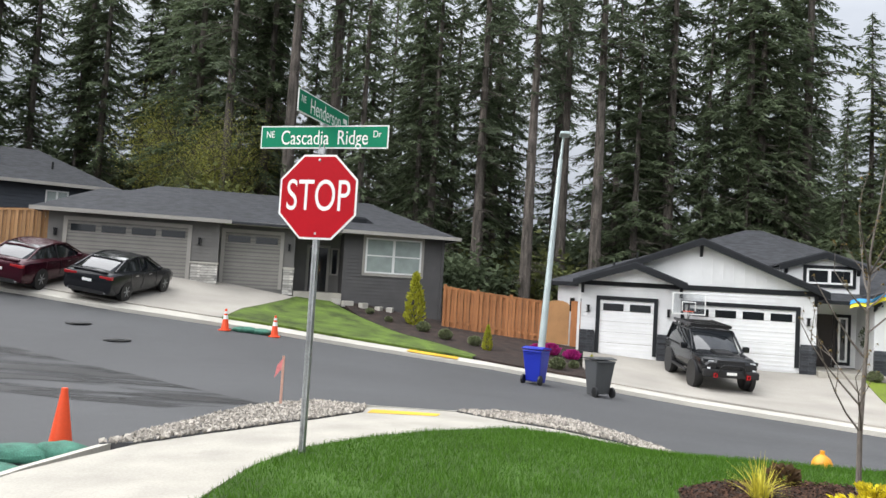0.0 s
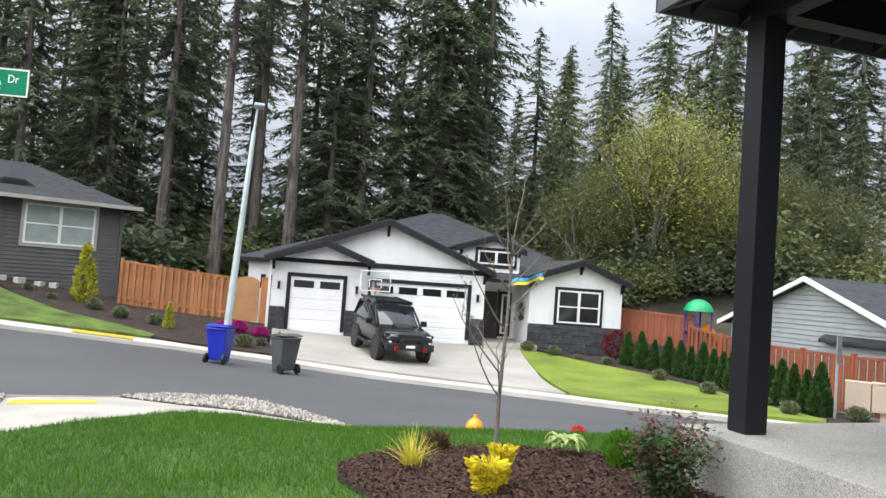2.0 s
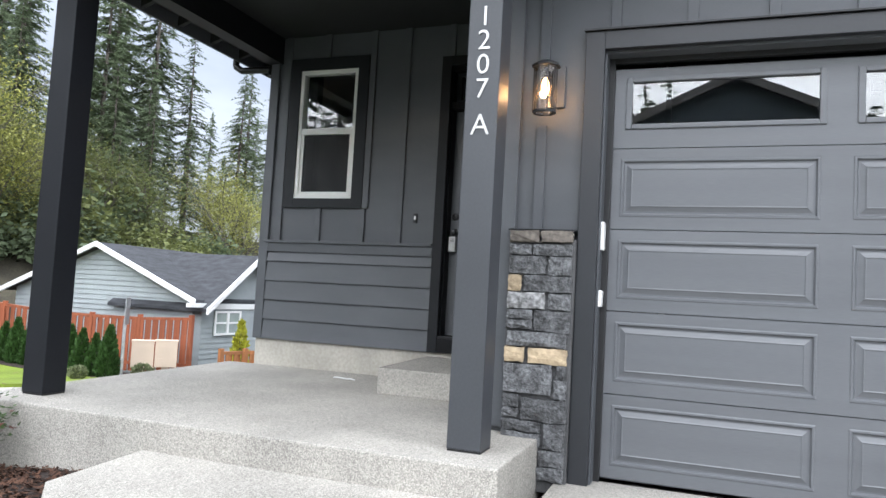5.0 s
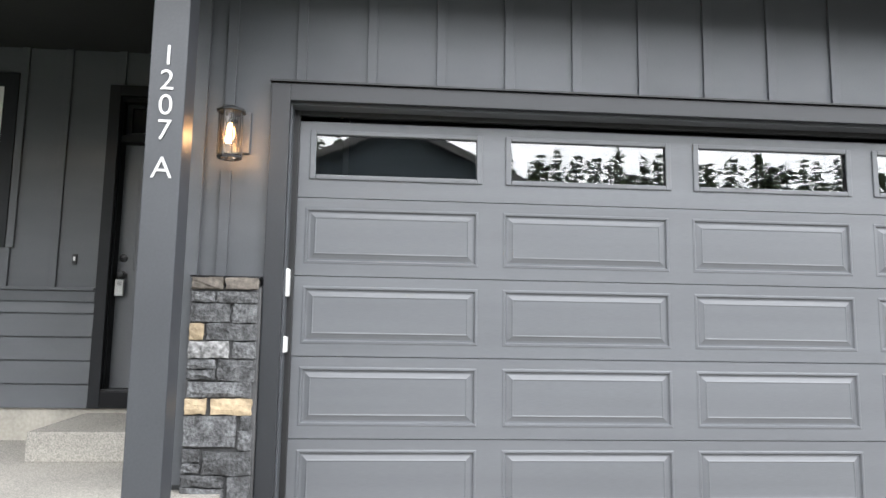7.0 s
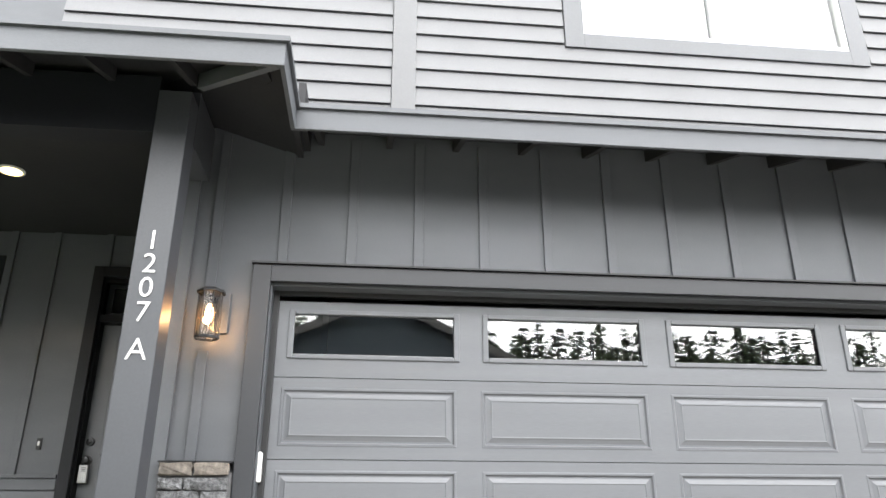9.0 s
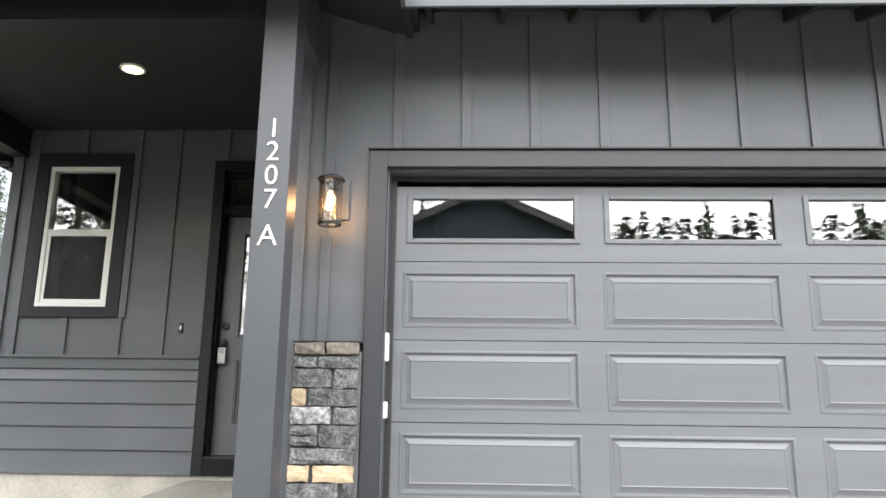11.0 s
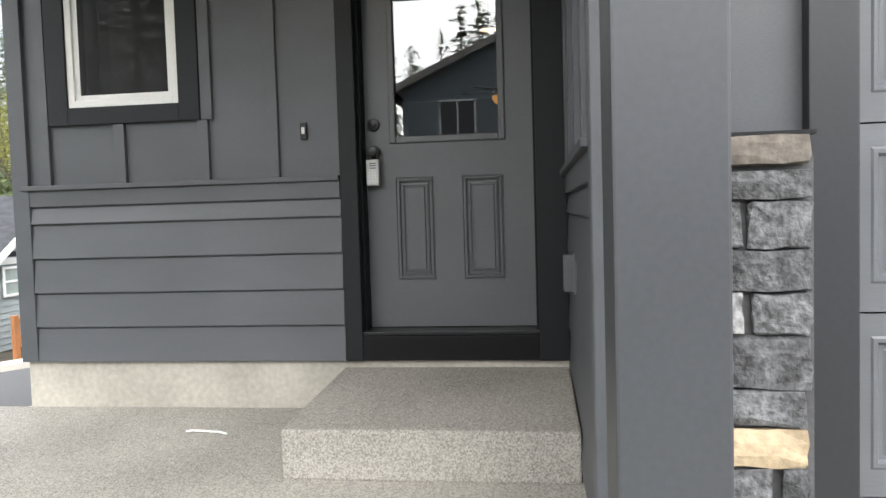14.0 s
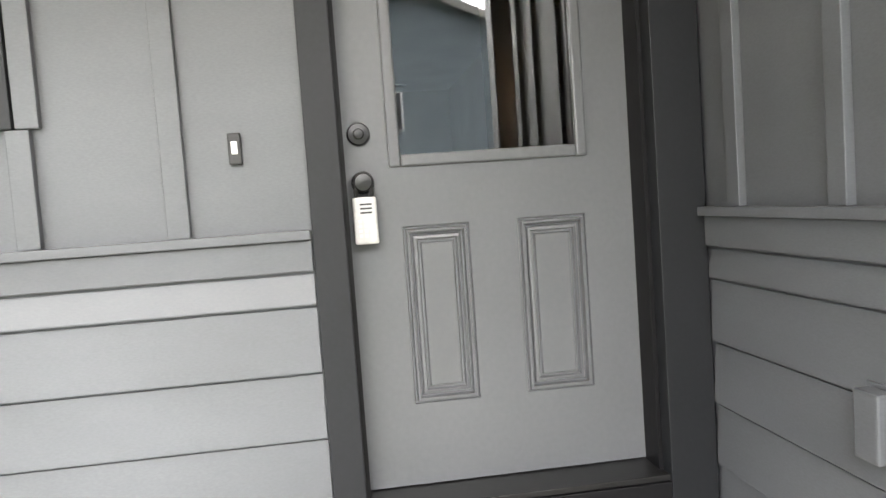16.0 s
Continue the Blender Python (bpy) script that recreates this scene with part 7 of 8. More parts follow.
for s in (-1, 1):
    for y in (-1.7, -0.2):
        part("rack_foot", boxes((s * 0.69 - 0.02, s * 0.69 + 0.02, y, y + 0.08, 1.80, 1.885)), BLACKMETAL, suv)
    bm = bmesh.new()
    sweep(bm, [(s * 0.84, 0.93, 1.15), (s * 0.745, 0.12, 1.76), (s * 0.755, -1.9, 1.77), (s * 0.85, -2.18, 1.2)], 0.045, 6)
    part("roof_pillar", bm, BLACKPAINT, suv)
    part("mirror", boxes((s * 1.06 - 0.11, s * 1.06 + 0.11, 0.55, 0.70, 1.14, 1.34)), BLACKPAINT, suv, bevel=0.04)
    hl = part("headlight", boxes((s * 0.69 - 0.19, s * 0.69 + 0.19, 2.06, 2.255, 0.925, 1.045)), CARGLASS, suv, "dark-rimmed headlight", bevel=0.03)
    part("headlight_lens", boxes((s * 0.66 - 0.12, s * 0.66 + 0.05, 2.25, 2.262, 0.955, 1.015)), HEADLAMP, hl, "clear lens")
    part("side_glass_trim", boxes((s * 0.875 - 0.008, s * 0.875 + 0.008, -2.0, 0.75, 1.165, 1.185)), BLACKMETAL, suv)
    part("tow_hook", boxes((s * 0.52 - 0.06, s * 0.52 - 0.03, 2.42, 2.5, 0.50, 0.64), (s * 0.52 + 0.03, s * 0.52 + 0.06, 2.42, 2.5, 0.50, 0.64), (s * 0.52 - 0.03, s * 0.52 + 0.03, 2.42, 2.5, 0.50, 0.53), (s * 0.52 - 0.03, s * 0.52 + 0.03, 2.42, 2.5, 0.61, 0.64)), TAILLAMP, suv, "red tow hook", bevel=0.008)
    for yy in (1.42, -1.38):
        bm = bmesh.new()
        lathe(bm, [(0.47, -0.07), (0.47, 0.07)], 28, (s * (W - 0.03), yy, 0.42), "x")
        part("wheel_arch", bm, BLACK, suv)
    part("side_step", boxes((s * 0.97 - 0.06, s * 0.97 + 0.06, -0.9, 0.9, 0.40, 0.47)), BLACK, suv, bevel=0.02)
    part("fog_light", boxes((s * 0.72 - 0.045, s * 0.72 + 0.045, 2.30, 2.40, 0.755, 0.80)), HEADLAMP, suv, bevel=0.02)
part("grille", boxes((-0.44, 0.44, 2.24, 2.315, 0.84, 1.04), (-0.44, 0.44, 2.30, 2.33, 0.92, 0.95)), BLACK, suv, "black grille", bevel=0.015)
part("bumper", boxes((-0.88, 0.88, 2.20, 2.42, 0.50, 0.74)), BLACK, suv, "black steel bumper", bevel=0.05)
bm = bmesh.new()
sweep(bm, [(-0.42, 2.44, 0.62), (-0.36, 2.48, 0.84), (-0.28, 2.48, 0.90), (0.28, 2.48, 0.90), (0.36, 2.48, 0.84), (0.42, 2.44, 0.62)], 0.03, 8)
part("bull_bar", bm, BLACKMETAL, suv)
part("number_plate", boxes((-0.16, 0.16, 2.425, 2.44, 0.60, 0.69)), SIGNWHITE, suv, "white plate")
bm = bmesh.new()
prism(bm, [(1.0, 1.18), (1.7, 1.14), (1.68, 1.21), (1.1, 1.25)], "x", -0.28, 0.28)
part("hood_scoop", bm, BLACK, suv)
wheels(suv, 0.82, (1.42, -1.38), 0.42, 0.27, DARKRIM)


# ---- trees ----
def mesh_of(name, verts, faces, material):
    me = bpy.data.meshes.new(name)
    me.from_pydata([tuple(v) for v in verts], [], faces)
    me.materials.append(material)
    return me


def conifer(name, height, radius, crown_from, spread, seed, needles, density=1.0, droop=0.35, sprays=5):
    """A fir: tapered trunk, dead lower limbs, whorls of drooping limbs and narrow sprays of needles along each."""
    rnd = random.Random(seed)
    t = thing(name, "tall dark green fir with a straight brown trunk", "tree", pose(0, 0, -500), "firs")
    bm = bmesh.new()
    bend = rnd.uniform(-0.012, 0.012), rnd.uniform(-0.012, 0.012)
    n = 8

    def stem(z):
        return Vector((bend[0] * height * (z / height) ** 2, bend[1] * height * (z / height) ** 2, z))

    for k in range(n):
        a, b = stem(height * k / n), stem(height * (k + 1) / n)
        tube(bm, a - Vector((0, 0, 1 if k == 0 else 0)), b, radius * (1 - 0.95 * k / n), radius * (1 - 0.95 * (k + 1) / n), 9, False)
    # bare dead limbs below the crown, each with a few twigs
    for k in range(int(34 * density) if sprays > 3 else 0):
        z = height * rnd.uniform(0.08, max(0.22, crown_from + 0.16))
        a = rnd.uniform(0, 6.283)
        ln = rnd.uniform(0.8, 2.6)
        p = stem(z)
        q = p + Vector((ln * math.cos(a), ln * math.sin(a), -rnd.uniform(0.1, 0.9)))
        tube(bm, p, q, 0.034, 0.010, 3, False)
        for j in range(4):
            f = rnd.uniform(0.3, 1.0)
            aa = a + rnd.choice((-1, 1)) * rnd.uniform(0.4, 1.1)
            e = p.lerp(q, f)
            tube(bm, e, e + Vector((0.7 * math.cos(aa), 0.7 * math.sin(aa), -rnd.uniform(0.1, 0.5))) * rnd.uniform(0.5, 1.2), 0.015, 0.006, 3, False)
    verts, faces = [], []
    z = height * crown_from
    while z < height * 0.995:
        s = (z - height * crown_from) / (height * (1 - crown_from))
        reach = spread * (1 - s) ** 0.75 * (0.55 + 0.45 * min(1, s * 5)) + 0.2
        c = stem(z)
        for b in range(max(2, int(rnd.uniform(2.6, 5.8) * density))):
            a = rnd.uniform(0, 6.283)
            ln = reach * rnd.uniform(0.35, 1.2)
            ca, sa = math.cos(a), math.sin(a)
            lift = rnd.uniform(-0.12, 0.2) * (0.3 + s)
            sag = droop * rnd.uniform(0.6, 1.4)
            if ln > 1.0 and sprays > 3 and rnd.random() < 0.7:
                m = c + Vector((ca * ln * 0.5, sa * ln * 0.5, ln * 0.5 * lift - sag * 0.25 * ln))
                tube(bm, c, m, 0.045, 0.026, 3, False)
                tube(bm, m, c + Vector((ca * ln * 0.9, sa * ln * 0.9, ln * 0.9 * lift - sag * 0.81 * ln)), 0.026, 0.006, 3, False)
            d = 0.12 if ln < 1 else 0.35
            while d < ln:
                f = d / ln
                px_, py_ = c.x + ca * d, c.y + sa * d
                pz = c.z + d * lift - sag * d * f
                for k in range(sprays):
                    side = (-1, 1, -1, 1, 0, 0)[k % 6]
                    w = rnd.uniform(0.35, 0.95) * (1.0 - 0.45 * f) * min(1.0, 0.45 + reach / spread)
                    aa = a + side * rnd.uniform(0.45, 1.25)
                    ux, uy = math.cos(aa), math.sin(aa)
                    hw = rnd.uniform(0.045, 0.085) * (1.0 if sprays > 3 else 3.0)
                    dz = -rnd.uniform(0.1, 0.75) * w
                    jx, jz = rnd.uniform(-0.12, 0.12), rnd.uniform(-0.1, 0.08)
                    qx, qy, qz = px_ + ca * jx, py_ + sa * jx, pz + jz
                    tilt = rnd.uniform(-0.06, 0.06)
                    i0 = len(verts)
                    verts += [(qx - uy * hw, qy + ux * hw, qz + tilt), (qx + uy * hw, qy - ux * hw, qz - tilt), (qx + ux * w, qy + uy * w, qz + dz)]
                    faces.append((i0, i0 + 1, i0 + 2))
                d += rnd.uniform(0.24, 0.38) / density * (1.0 if sprays > 3 else 1.7)
        z += rnd.uniform(0.32, 0.52) * (1.15 - 0.5 * s) / density ** 0.5 * (1.0 if sprays > 3 else 1.3)
    part("trunk", bm, BARK, t, smooth=True)
    o = new("crown", mesh_of("crown", verts, faces, needles))
    o.parent = t
    tagged(o, "drooping sprays of needles")
    return t


def broadleaf(name, label, height, spread, seed, leaf_mat, bark_mat, n_leaf, size, stems=3, low=0.25, group="", forks=4):
    """A deciduous tree: forking limbs with many small leaves near the twig ends."""
    rnd = random.Random(seed)
    t = thing(name, label, "tree", pose(0, 0, -500), group)
    bm = bmesh.new()
    tips = []

    def grow(p, d, ln, r, depth):
        q = p + d * ln
        tube(bm, p, q, r, r * 0.62, 6 if depth < 2 else 4, False)
        if depth >= 1:
            tips.append((p, q))
        if depth >= forks:
            return
        for _ in range(rnd.choice((2, 3, 3))):
            e = (d + Vector((rnd.uniform(-1, 1), rnd.uniform(-1, 1), rnd.uniform(-0.35, 0.6))) * 0.9).normalized()
            grow(p + d * ln * rnd.uniform(0.3, 1.0), e, ln * rnd.uniform(0.55, 0.8), r * 0.55, depth + 1)

    for k in range(stems):
        a = 6.283 * k / stems + rnd.uniform(-0.4, 0.4)
        lean = spread / height * 0.35
        grow(Vector((0.1 * math.cos(a), 0.1 * math.sin(a), -0.3)), Vector((lean * math.cos(a), lean * math.sin(a), 1)).normalized(), height * 0.36, height * 0.011 + 0.02, 0)
    verts, faces = [], []
    for k in range(n_leaf):
        p, q = rnd.choice(tips)
        c = p.lerp(q, rnd.random()) + Vector((rnd.gauss(0, 1), rnd.gauss(0, 1), rnd.gauss(-0.3, 1.3))) * spread * 0.12
        if c.z < height * low * rnd.uniform(0.4, 1.2):
            continue
        s = size * rnd.uniform(0.6, 1.4)
        u = Vector((rnd.uniform(-1, 1), rnd.uniform(-1, 1), rnd.uniform(-0.6, 0.6))).normalized()
        w = u.cross(Vector((rnd.uniform(-1, 1), rnd.uniform(-1, 1), 1))).normalized()
        i0 = len(verts)
        verts += [c - u * s, c + w * s * 0.5, c + u * s, c - w * s * 0.5]
        faces.append((i0, i0 + 1, i0 + 2, i0 + 3))
    part("trunk", bm, bark_mat, t, smooth=True)
    o = new("crown", mesh_of("crown", verts, faces, leaf_mat))
    o.parent = t
    return t


firs = [conifer("fir_tree", 31, 0.36, 0.30, 4.2, 11, DARKNEEDLES, 0.85), conifer("fir_tree", 27, 0.30, 0.18, 3.9, 12, NEEDLES, 0.88), conifer("fir_tree", 34, 0.42, 0.42, 4.4, 13, DARKNEEDLES, 0.8), conifer("fir_tree", 23, 0.26, 0.08, 3.6, 14, NEEDLES, 1.05, 0.28), conifer("fir_tree", 29, 0.33, 0.10, 4.6, 15, NEEDLES, 1.0, 0.45)]
back_firs = [conifer("fir_tree", 27, 0.30, 0.12, 4.4, 16, NEEDLES, 0.9, 0.4, 3), conifer("fir_tree", 23, 0.26, 0.06, 4.2, 17, DARKNEEDLES, 0.95, 0.3, 3)]
maples = [broadleaf("maple_tree", "spreading tree with fresh yellow-green spring leaves", 11, 7, 21, SPRINGLEAF, GREYBARK, 15000, 0.065, 4, 0.05, "spring trees"), broadleaf("maple_tree", "spreading tree with olive spring leaves", 9, 6, 22, OLIVELEAF, GREYBARK, 13000, 0.07, 5, 0.03, "spring trees")]
brush = [broadleaf("understorey_bush", "tangled olive green bush at the forest edge", 4.0, 4.5, 23, OLIVELEAF, GREYBARK, 1900, 0.17, 6, 0.03, "forest bushes", 3), broadleaf("understorey_bush", "tangled dark green bush at the forest edge", 3.2, 4.5, 24, NEEDLES, GREYBARK, 1900, 0.17, 6, 0.03, "forest bushes", 3)]


def plant_at(src, x, y, rz=0.0, s=1.0, tall=1.0, lift=-0.3):
    m = pose(x, y, land(x, y) + lift, 0, 0, rz)
    o = copy_thing(src, m)
    o.scale = (s, s, s * tall)
    return o


rnd = random.Random(5)
SPOTS = []


def clear_of_house(x, y):
    """True outside the plot of the dark blue house."""
    c, s = math.cos(radians(34)), math.sin(radians(34))
    u, v = (x + 33.9) * c + (y - 31.5) * s, (y - 31.5) * c - (x + 33.9) * s
    return not (-6 < u < 17.5 and -8 < v < 13)


def scatter(n, az0, az1, d0, d1, kinds, gap, s0=0.85, s1=1.15):
    tries = 0
    made = 0
    while made < n and tries < n * 40:
        tries += 1
        a, d = radians(rnd.uniform(az0, az1)), rnd.uniform(d0, d1)
        x, y = d * math.sin(a), d * math.cos(a)
        if not clear_of_house(x, y) or any((x - p) ** 2 + (y - q) ** 2 < gap * gap for p, q in SPOTS):
            continue
        SPOTS.append((x, y))
        plant_at(rnd.choice(kinds), x, y, rnd.uniform(0, 360), rnd.uniform(s0, s1), rnd.uniform(0.92, 1.12))
        made += 1


# the dense wood behind the houses
scatter(36, -58, 21, 45, 57, firs, 3.2)
scatter(17, -60, 20, 58, 76, firs, 4.0, 0.95, 1.2)
for x, y, k, s in ((13.5, 45, 4, 1.1), (17.5, 47, 0, 1.1), (9.0, 45.5, 0, 1.0), (4.5, 43.5, 2, 0.95), (0.5, 42.5, 2, 0.9), (-2.5, 44, 0, 1.0), (-5.5, 45, 1, 1.0), (-33, 51.5, 0, 1.0), (-38, 48, 4, 0.95), (-27, 53, 4, 1.0), (-18, 47, 4, 1.0)):
    plant_at(firs[k], x, y, rnd.uniform(0, 360), s)
for k in range(16):
    a, d = radians(-40 + 3.8 * k + rnd.uniform(-0.7, 0.7)), rnd.uniform(58, 63)
    plant_at(firs[3], d * math.sin(a), d * math.cos(a), rnd.uniform(0, 360), rnd.uniform(0.7, 0.95))
for x, y, k, s in ((-31, 50.5, 4, 1.0), (-35.5, 49, 1, 1.05), (-28.5, 54, 3, 1.2), (-23.5, 52, 1, 1.1), (-20.5, 49, 3, 1.15), (-39, 44.5, 4, 1.0)):
    plant_at(firs[k], x, y, rnd.uniform(0, 360), s)
# the lower, farther tree line
for x, y, top in ((24.9, 54.8, 17.3), (27.5, 55, 14.5), (30.1, 52.2, 18.2), (31.8, 54, 15.5), (33.6, 50.1, 21.6), (36.5, 48.0, 23.0), (38.6, 48.5, 18.5), (42.2, 43.2, 21.0), (40.0, 41.8, 18.0), (44.2, 41.1, 20.0), (46.5, 39.5, 14.0), (48.4, 36.1, 11.5), (50.5, 34.5, 12.5), (53.0, 31.0, 10.5), (35.0, 44.0, 15.5), (45.5, 46.0, 18.5), (29.0, 58.0, 16.0), (52.0, 38.0, 12.5), (56, 34, 13), (22, 58, 16)):
    k = rnd.choice((1, 3, 4))
    s = (top + 2.2) / (27, 23, 29)[(1, 3, 4).index(k)]
    o = plant_at(firs[k], x, y, rnd.uniform(0, 360), s)
    o.scale = (s * 1.3, s * 1.3, s)
for x, y, s in ((18.5, 43.5, 0.55), (21.8, 44.0, 0.6), (25.2, 43.0, 0.55), (28.8, 42.5, 0.6), (31.5, 41.5, 0.55), (33.2, 45.5, 0.62), (37.5, 40.5, 0.6), (39.5, 37.0, 0.5), (15.5, 44.5, 0.6), (13.0, 43.5, 0.5), (17.2, 41.0, 0.42), (20.2, 42.0, 0.5), (23.6, 41.5, 0.55), (28.0, 39.0, 0.5), (30.5, 38.5, 0.55), (32.6, 37.0, 0.5), (34.4, 38.6, 0.6), (36.2, 36.6, 0.52), (37.8, 35.0, 0.45), (39.8, 33.6, 0.4), (10.6, 44.0, 0.55)):
    plant_at(firs[3], x, y, rnd.uniform(0, 360), s)
scatter(26, 24, 60, 66, 88, [firs[1], firs[3]], 4.0, 0.42, 0.6)
# spring trees right of the white house and behind
for x, y, k, s in ((23.4, 35.4, 0, 1.22), (25.6, 36.6, 0, 0.95), (26.6, 34.0, 0, 0.72), (19.8, 37.0, 1, 0.85), (21.5, 39.0, 1, 0.95), (40.8, 30.2, 0, 0.75), (43, 33, 0, 0.8), (29.0, 36.0, 1, 0.8), (-24.5, 50.5, 0, 1.1), (-18.8, 44.5, 0, 0.9), (-20.5, 43.5, 1, 0.7)):
    plant_at(maples[k], x, y, rnd.uniform(0, 360), s)
for k in range(15):
    plant_at(maples[1] if k % 3 else firs[3], 20.0 + 1.2 * k, 38.2 - 0.30 * k + rnd.uniform(-1.2, 1.2), rnd.uniform(0, 360), rnd.uniform(0.5, 0.85) if k % 3 else rnd.uniform(0.3, 0.42))
for k in range(22):
    plant_at(brush[(k * 7) % 2], 19.5 + 0.95 * k + rnd.uniform(-0.5, 0.5), 36.3 - 0.28 * k + rnd.uniform(-1.6, 1.0), rnd.uniform(0, 360), rnd.uniform(0.5, 1.05))
for k in range(11):
    plant_at(brush[k % 2], 19.0 + 0.95 * k + rnd.uniform(-0.4, 0.4), 33.6 + 0.05 * k + rnd.uniform(-0.8, 0.8), rnd.uniform(0, 360), rnd.uniform(0.45, 0.75))
# tall dark thickets far back in the wood close the view between the trunks
for k in range(44):
    a, d = radians(-50 + 1.75 * k + rnd.uniform(-0.5, 0.5)), rnd.uniform(64, 70)
    if clear_of_house(d * math.sin(a), d * math.cos(a)):
        plant_at(brush[1], d * math.sin(a), d * math.cos(a), rnd.uniform(0, 360), rnd.uniform(2.2, 3.0))
for k in range(60):
    a = radians(rnd.uniform(-52, 56))
    d = rnd.uniform(41, 50)
    if not clear_of_house(d * math.sin(a), d * math.cos(a)):
        continue
    plant_at(rnd.choice(brush), d * math.sin(a), d * math.cos(a), rnd.uniform(0, 360), rnd.uniform(0.8, 1.3))
# trees behind the walker, seen in the panes
for k in range(38):
    for row in range(3):
        x, y = -40.0 - 4.0 * row + rnd.uniform(-1.2, 1.2), 6.0 - 1.3 * k + rnd.uniform(-0.6, 0.6) - 0.4 * row
        which = (k + row) % 2
        top = rnd.uniform(12.0, 15.8) + 0.5 * row
        o = plant_at(back_firs[which], x, y, rnd.uniform(0, 360), (top - land(x, y)) / (27, 23)[which])
        o.scale = (o.scale[0] * 1.5, o.scale[1] * 1.5, o.scale[2])
scatter(64, 200, 325, 40, 56, back_firs, 2.4, 0.55, 0.85)

# ---- hedge and garden plants ----
ARBOR = leafy("arborvitae_foliage", (0.035, 0.075, 0.018), 0.4, 0.2, 0.25)


def clump(name, label, category, height, width, n, leaf, seed, material, group="", shape="cone", upright=0.5, stem_mat=None):
    """A dense shrub of small leaves set over a rough volume."""
    rnd = random.Random(seed)
    t = thing(name, label, category, pose(0, 0, -500), group)
    verts, faces = [], []
    for k in range(n):
        z = rnd.random() ** (1.2 if shape == "cone" else 0.9)
        a = rnd.uniform(0, 6.283)
        if shape == "cone":
            r = width * (1 - z) ** 0.7 * min(1.0, 0.55 + z * 3)
        elif shape == "ball":
            r = width * math.sqrt(max(0.02, 1 - (2 * z - 1) ** 2))
        else:
            r = width * (0.35 + 0.65 * z)
        r *= rnd.uniform(0.55, 1.0) * (1 + 0.12 * math.sin(3 * a + seed))
        c = Vector((r * math.cos(a), r * math.sin(a), z * height))
        s = leaf * rnd.uniform(0.6, 1.4)
        u = Vector((math.cos(a) + rnd.uniform(-0.7, 0.7), math.sin(a) + rnd.uniform(-0.7, 0.7), upright * 2 + rnd.uniform(-0.6, 0.6))).normalized()
        w = u.cross(Vector((rnd.uniform(-1, 1), rnd.uniform(-1, 1), rnd.uniform(-0.5, 0.5)))).normalized()
        i0 = len(verts)
        verts += [c - u * s * 0.4, c + w * s * 0.36 + u * s * 0.2, c + u * s, c - w * s * 0.36 + u * s * 0.2]
        faces.append((i0, i0 + 1, i0 + 2, i0 + 3))
    o = new("foliage", mesh_of("foliage", verts, faces, material))
    o.parent = t
    bm = bmesh.new()
    for k in range(5):
        a = k * 1.257 + rnd.uniform(-0.3, 0.3)
        tube(bm, (0.02 * math.cos(a), 0.02 * math.sin(a), -0.12), (width * 0.4 * math.cos(a), width * 0.4 * math.sin(a), height * 0.75), 0.02 * height + 0.004, 0.004, 5, False)
    part("stems", bm, stem_mat or GREYBARK, t)
    return t


arb = clump("arborvitae", "narrow dark green cone-shaped hedge conifer", "shrub", 1.6, 0.42, 2600, 0.10, 31, ARBOR, "hedge conifers", "cone", 0.9)
HEDGE = [(16.35, 25.6), (17.25, 23.85), (17.75, 22.3), (17.55, 20.3), (17.2, 18.5), (16.3, 15.9)]
for k in range(18):
    f = k / 17 * (len(HEDGE) - 1)
    i = min(int(f), len(HEDGE) - 2)
    x, y = (HEDGE[i][q] + (HEDGE[i + 1][q] - HEDGE[i][q]) * (f - i) for q in (0, 1))
    plant_at(arb, x, y, k * 47, 0.82 + 0.08 * math.sin(k * 2.3), 1.0, 0.0)
low_green = clump("low_shrub", "low grey-green garden shrub in mulch", "shrub", 0.5, 0.35, 700, 0.09, 33, leafy("sage_leaves", (0.15, 0.17, 0.09), 0.45), "low shrubs", "ball", 0.4)
for x, y in ((13.2, 28.2), (14.0, 27.4), (14.7, 26.6), (15.6, 25.9), (16.2, 20.4), (16.1, 23.0), (16.7, 18.4), (-2.6, 28.6), (-1.4, 28.2), (-5.2, 30.4), (-6.2, 31.3), (-3.6, 29.6), (1.6, 25.2), (2.2, 26.0), (15.4, 16.0), (16.2, 14.6)):
    plant_at(low_green, x, y, x * 40, 0.42 + 0.35 * abs(math.sin(x * 3)), 1.0, 0.03)
gold = clump("golden_shrub", "upright shrub with golden yellow-green leaves", "shrub", 1.9, 0.45, 900, 0.12, 34, leafy("golden_green_leaves", (0.36, 0.36, 0.04), 0.35), "golden shrubs", "cone", 0.6)
for x, y, s in ((-4.2, 30.9, 1.15), (-0.9, 27.6, 0.5), (20.5, 14.6, 0.85), (2.7, 24.9, 0.35)):
    plant_at(gold, x, y, 20 * x, s, 1.0, 0.03)
pink = clump("azalea", "low azalea covered in magenta flowers", "shrub", 0.6, 0.55, 1100, 0.10, 35, leafy("magenta_petals", (0.38, 0.025, 0.19), 0.3), "azaleas", "ball", 0.5)
for x, y, s in ((1.5, 28.6, 0.72), (2.3, 28.2, 0.6), (1.0, 29.0, 0.5)):
    plant_at(pink, x, y, 0, s, 1.0, 0.03)
maple_red = clump("red_maple_shrub", "small red-leaved ornamental maple by the stone wall", "shrub", 1.3, 0.8, 900, 0.12, 36, leafy("maroon_leaves", (0.13, 0.02, 0.03), 0.4), "", "ball", 0.2)
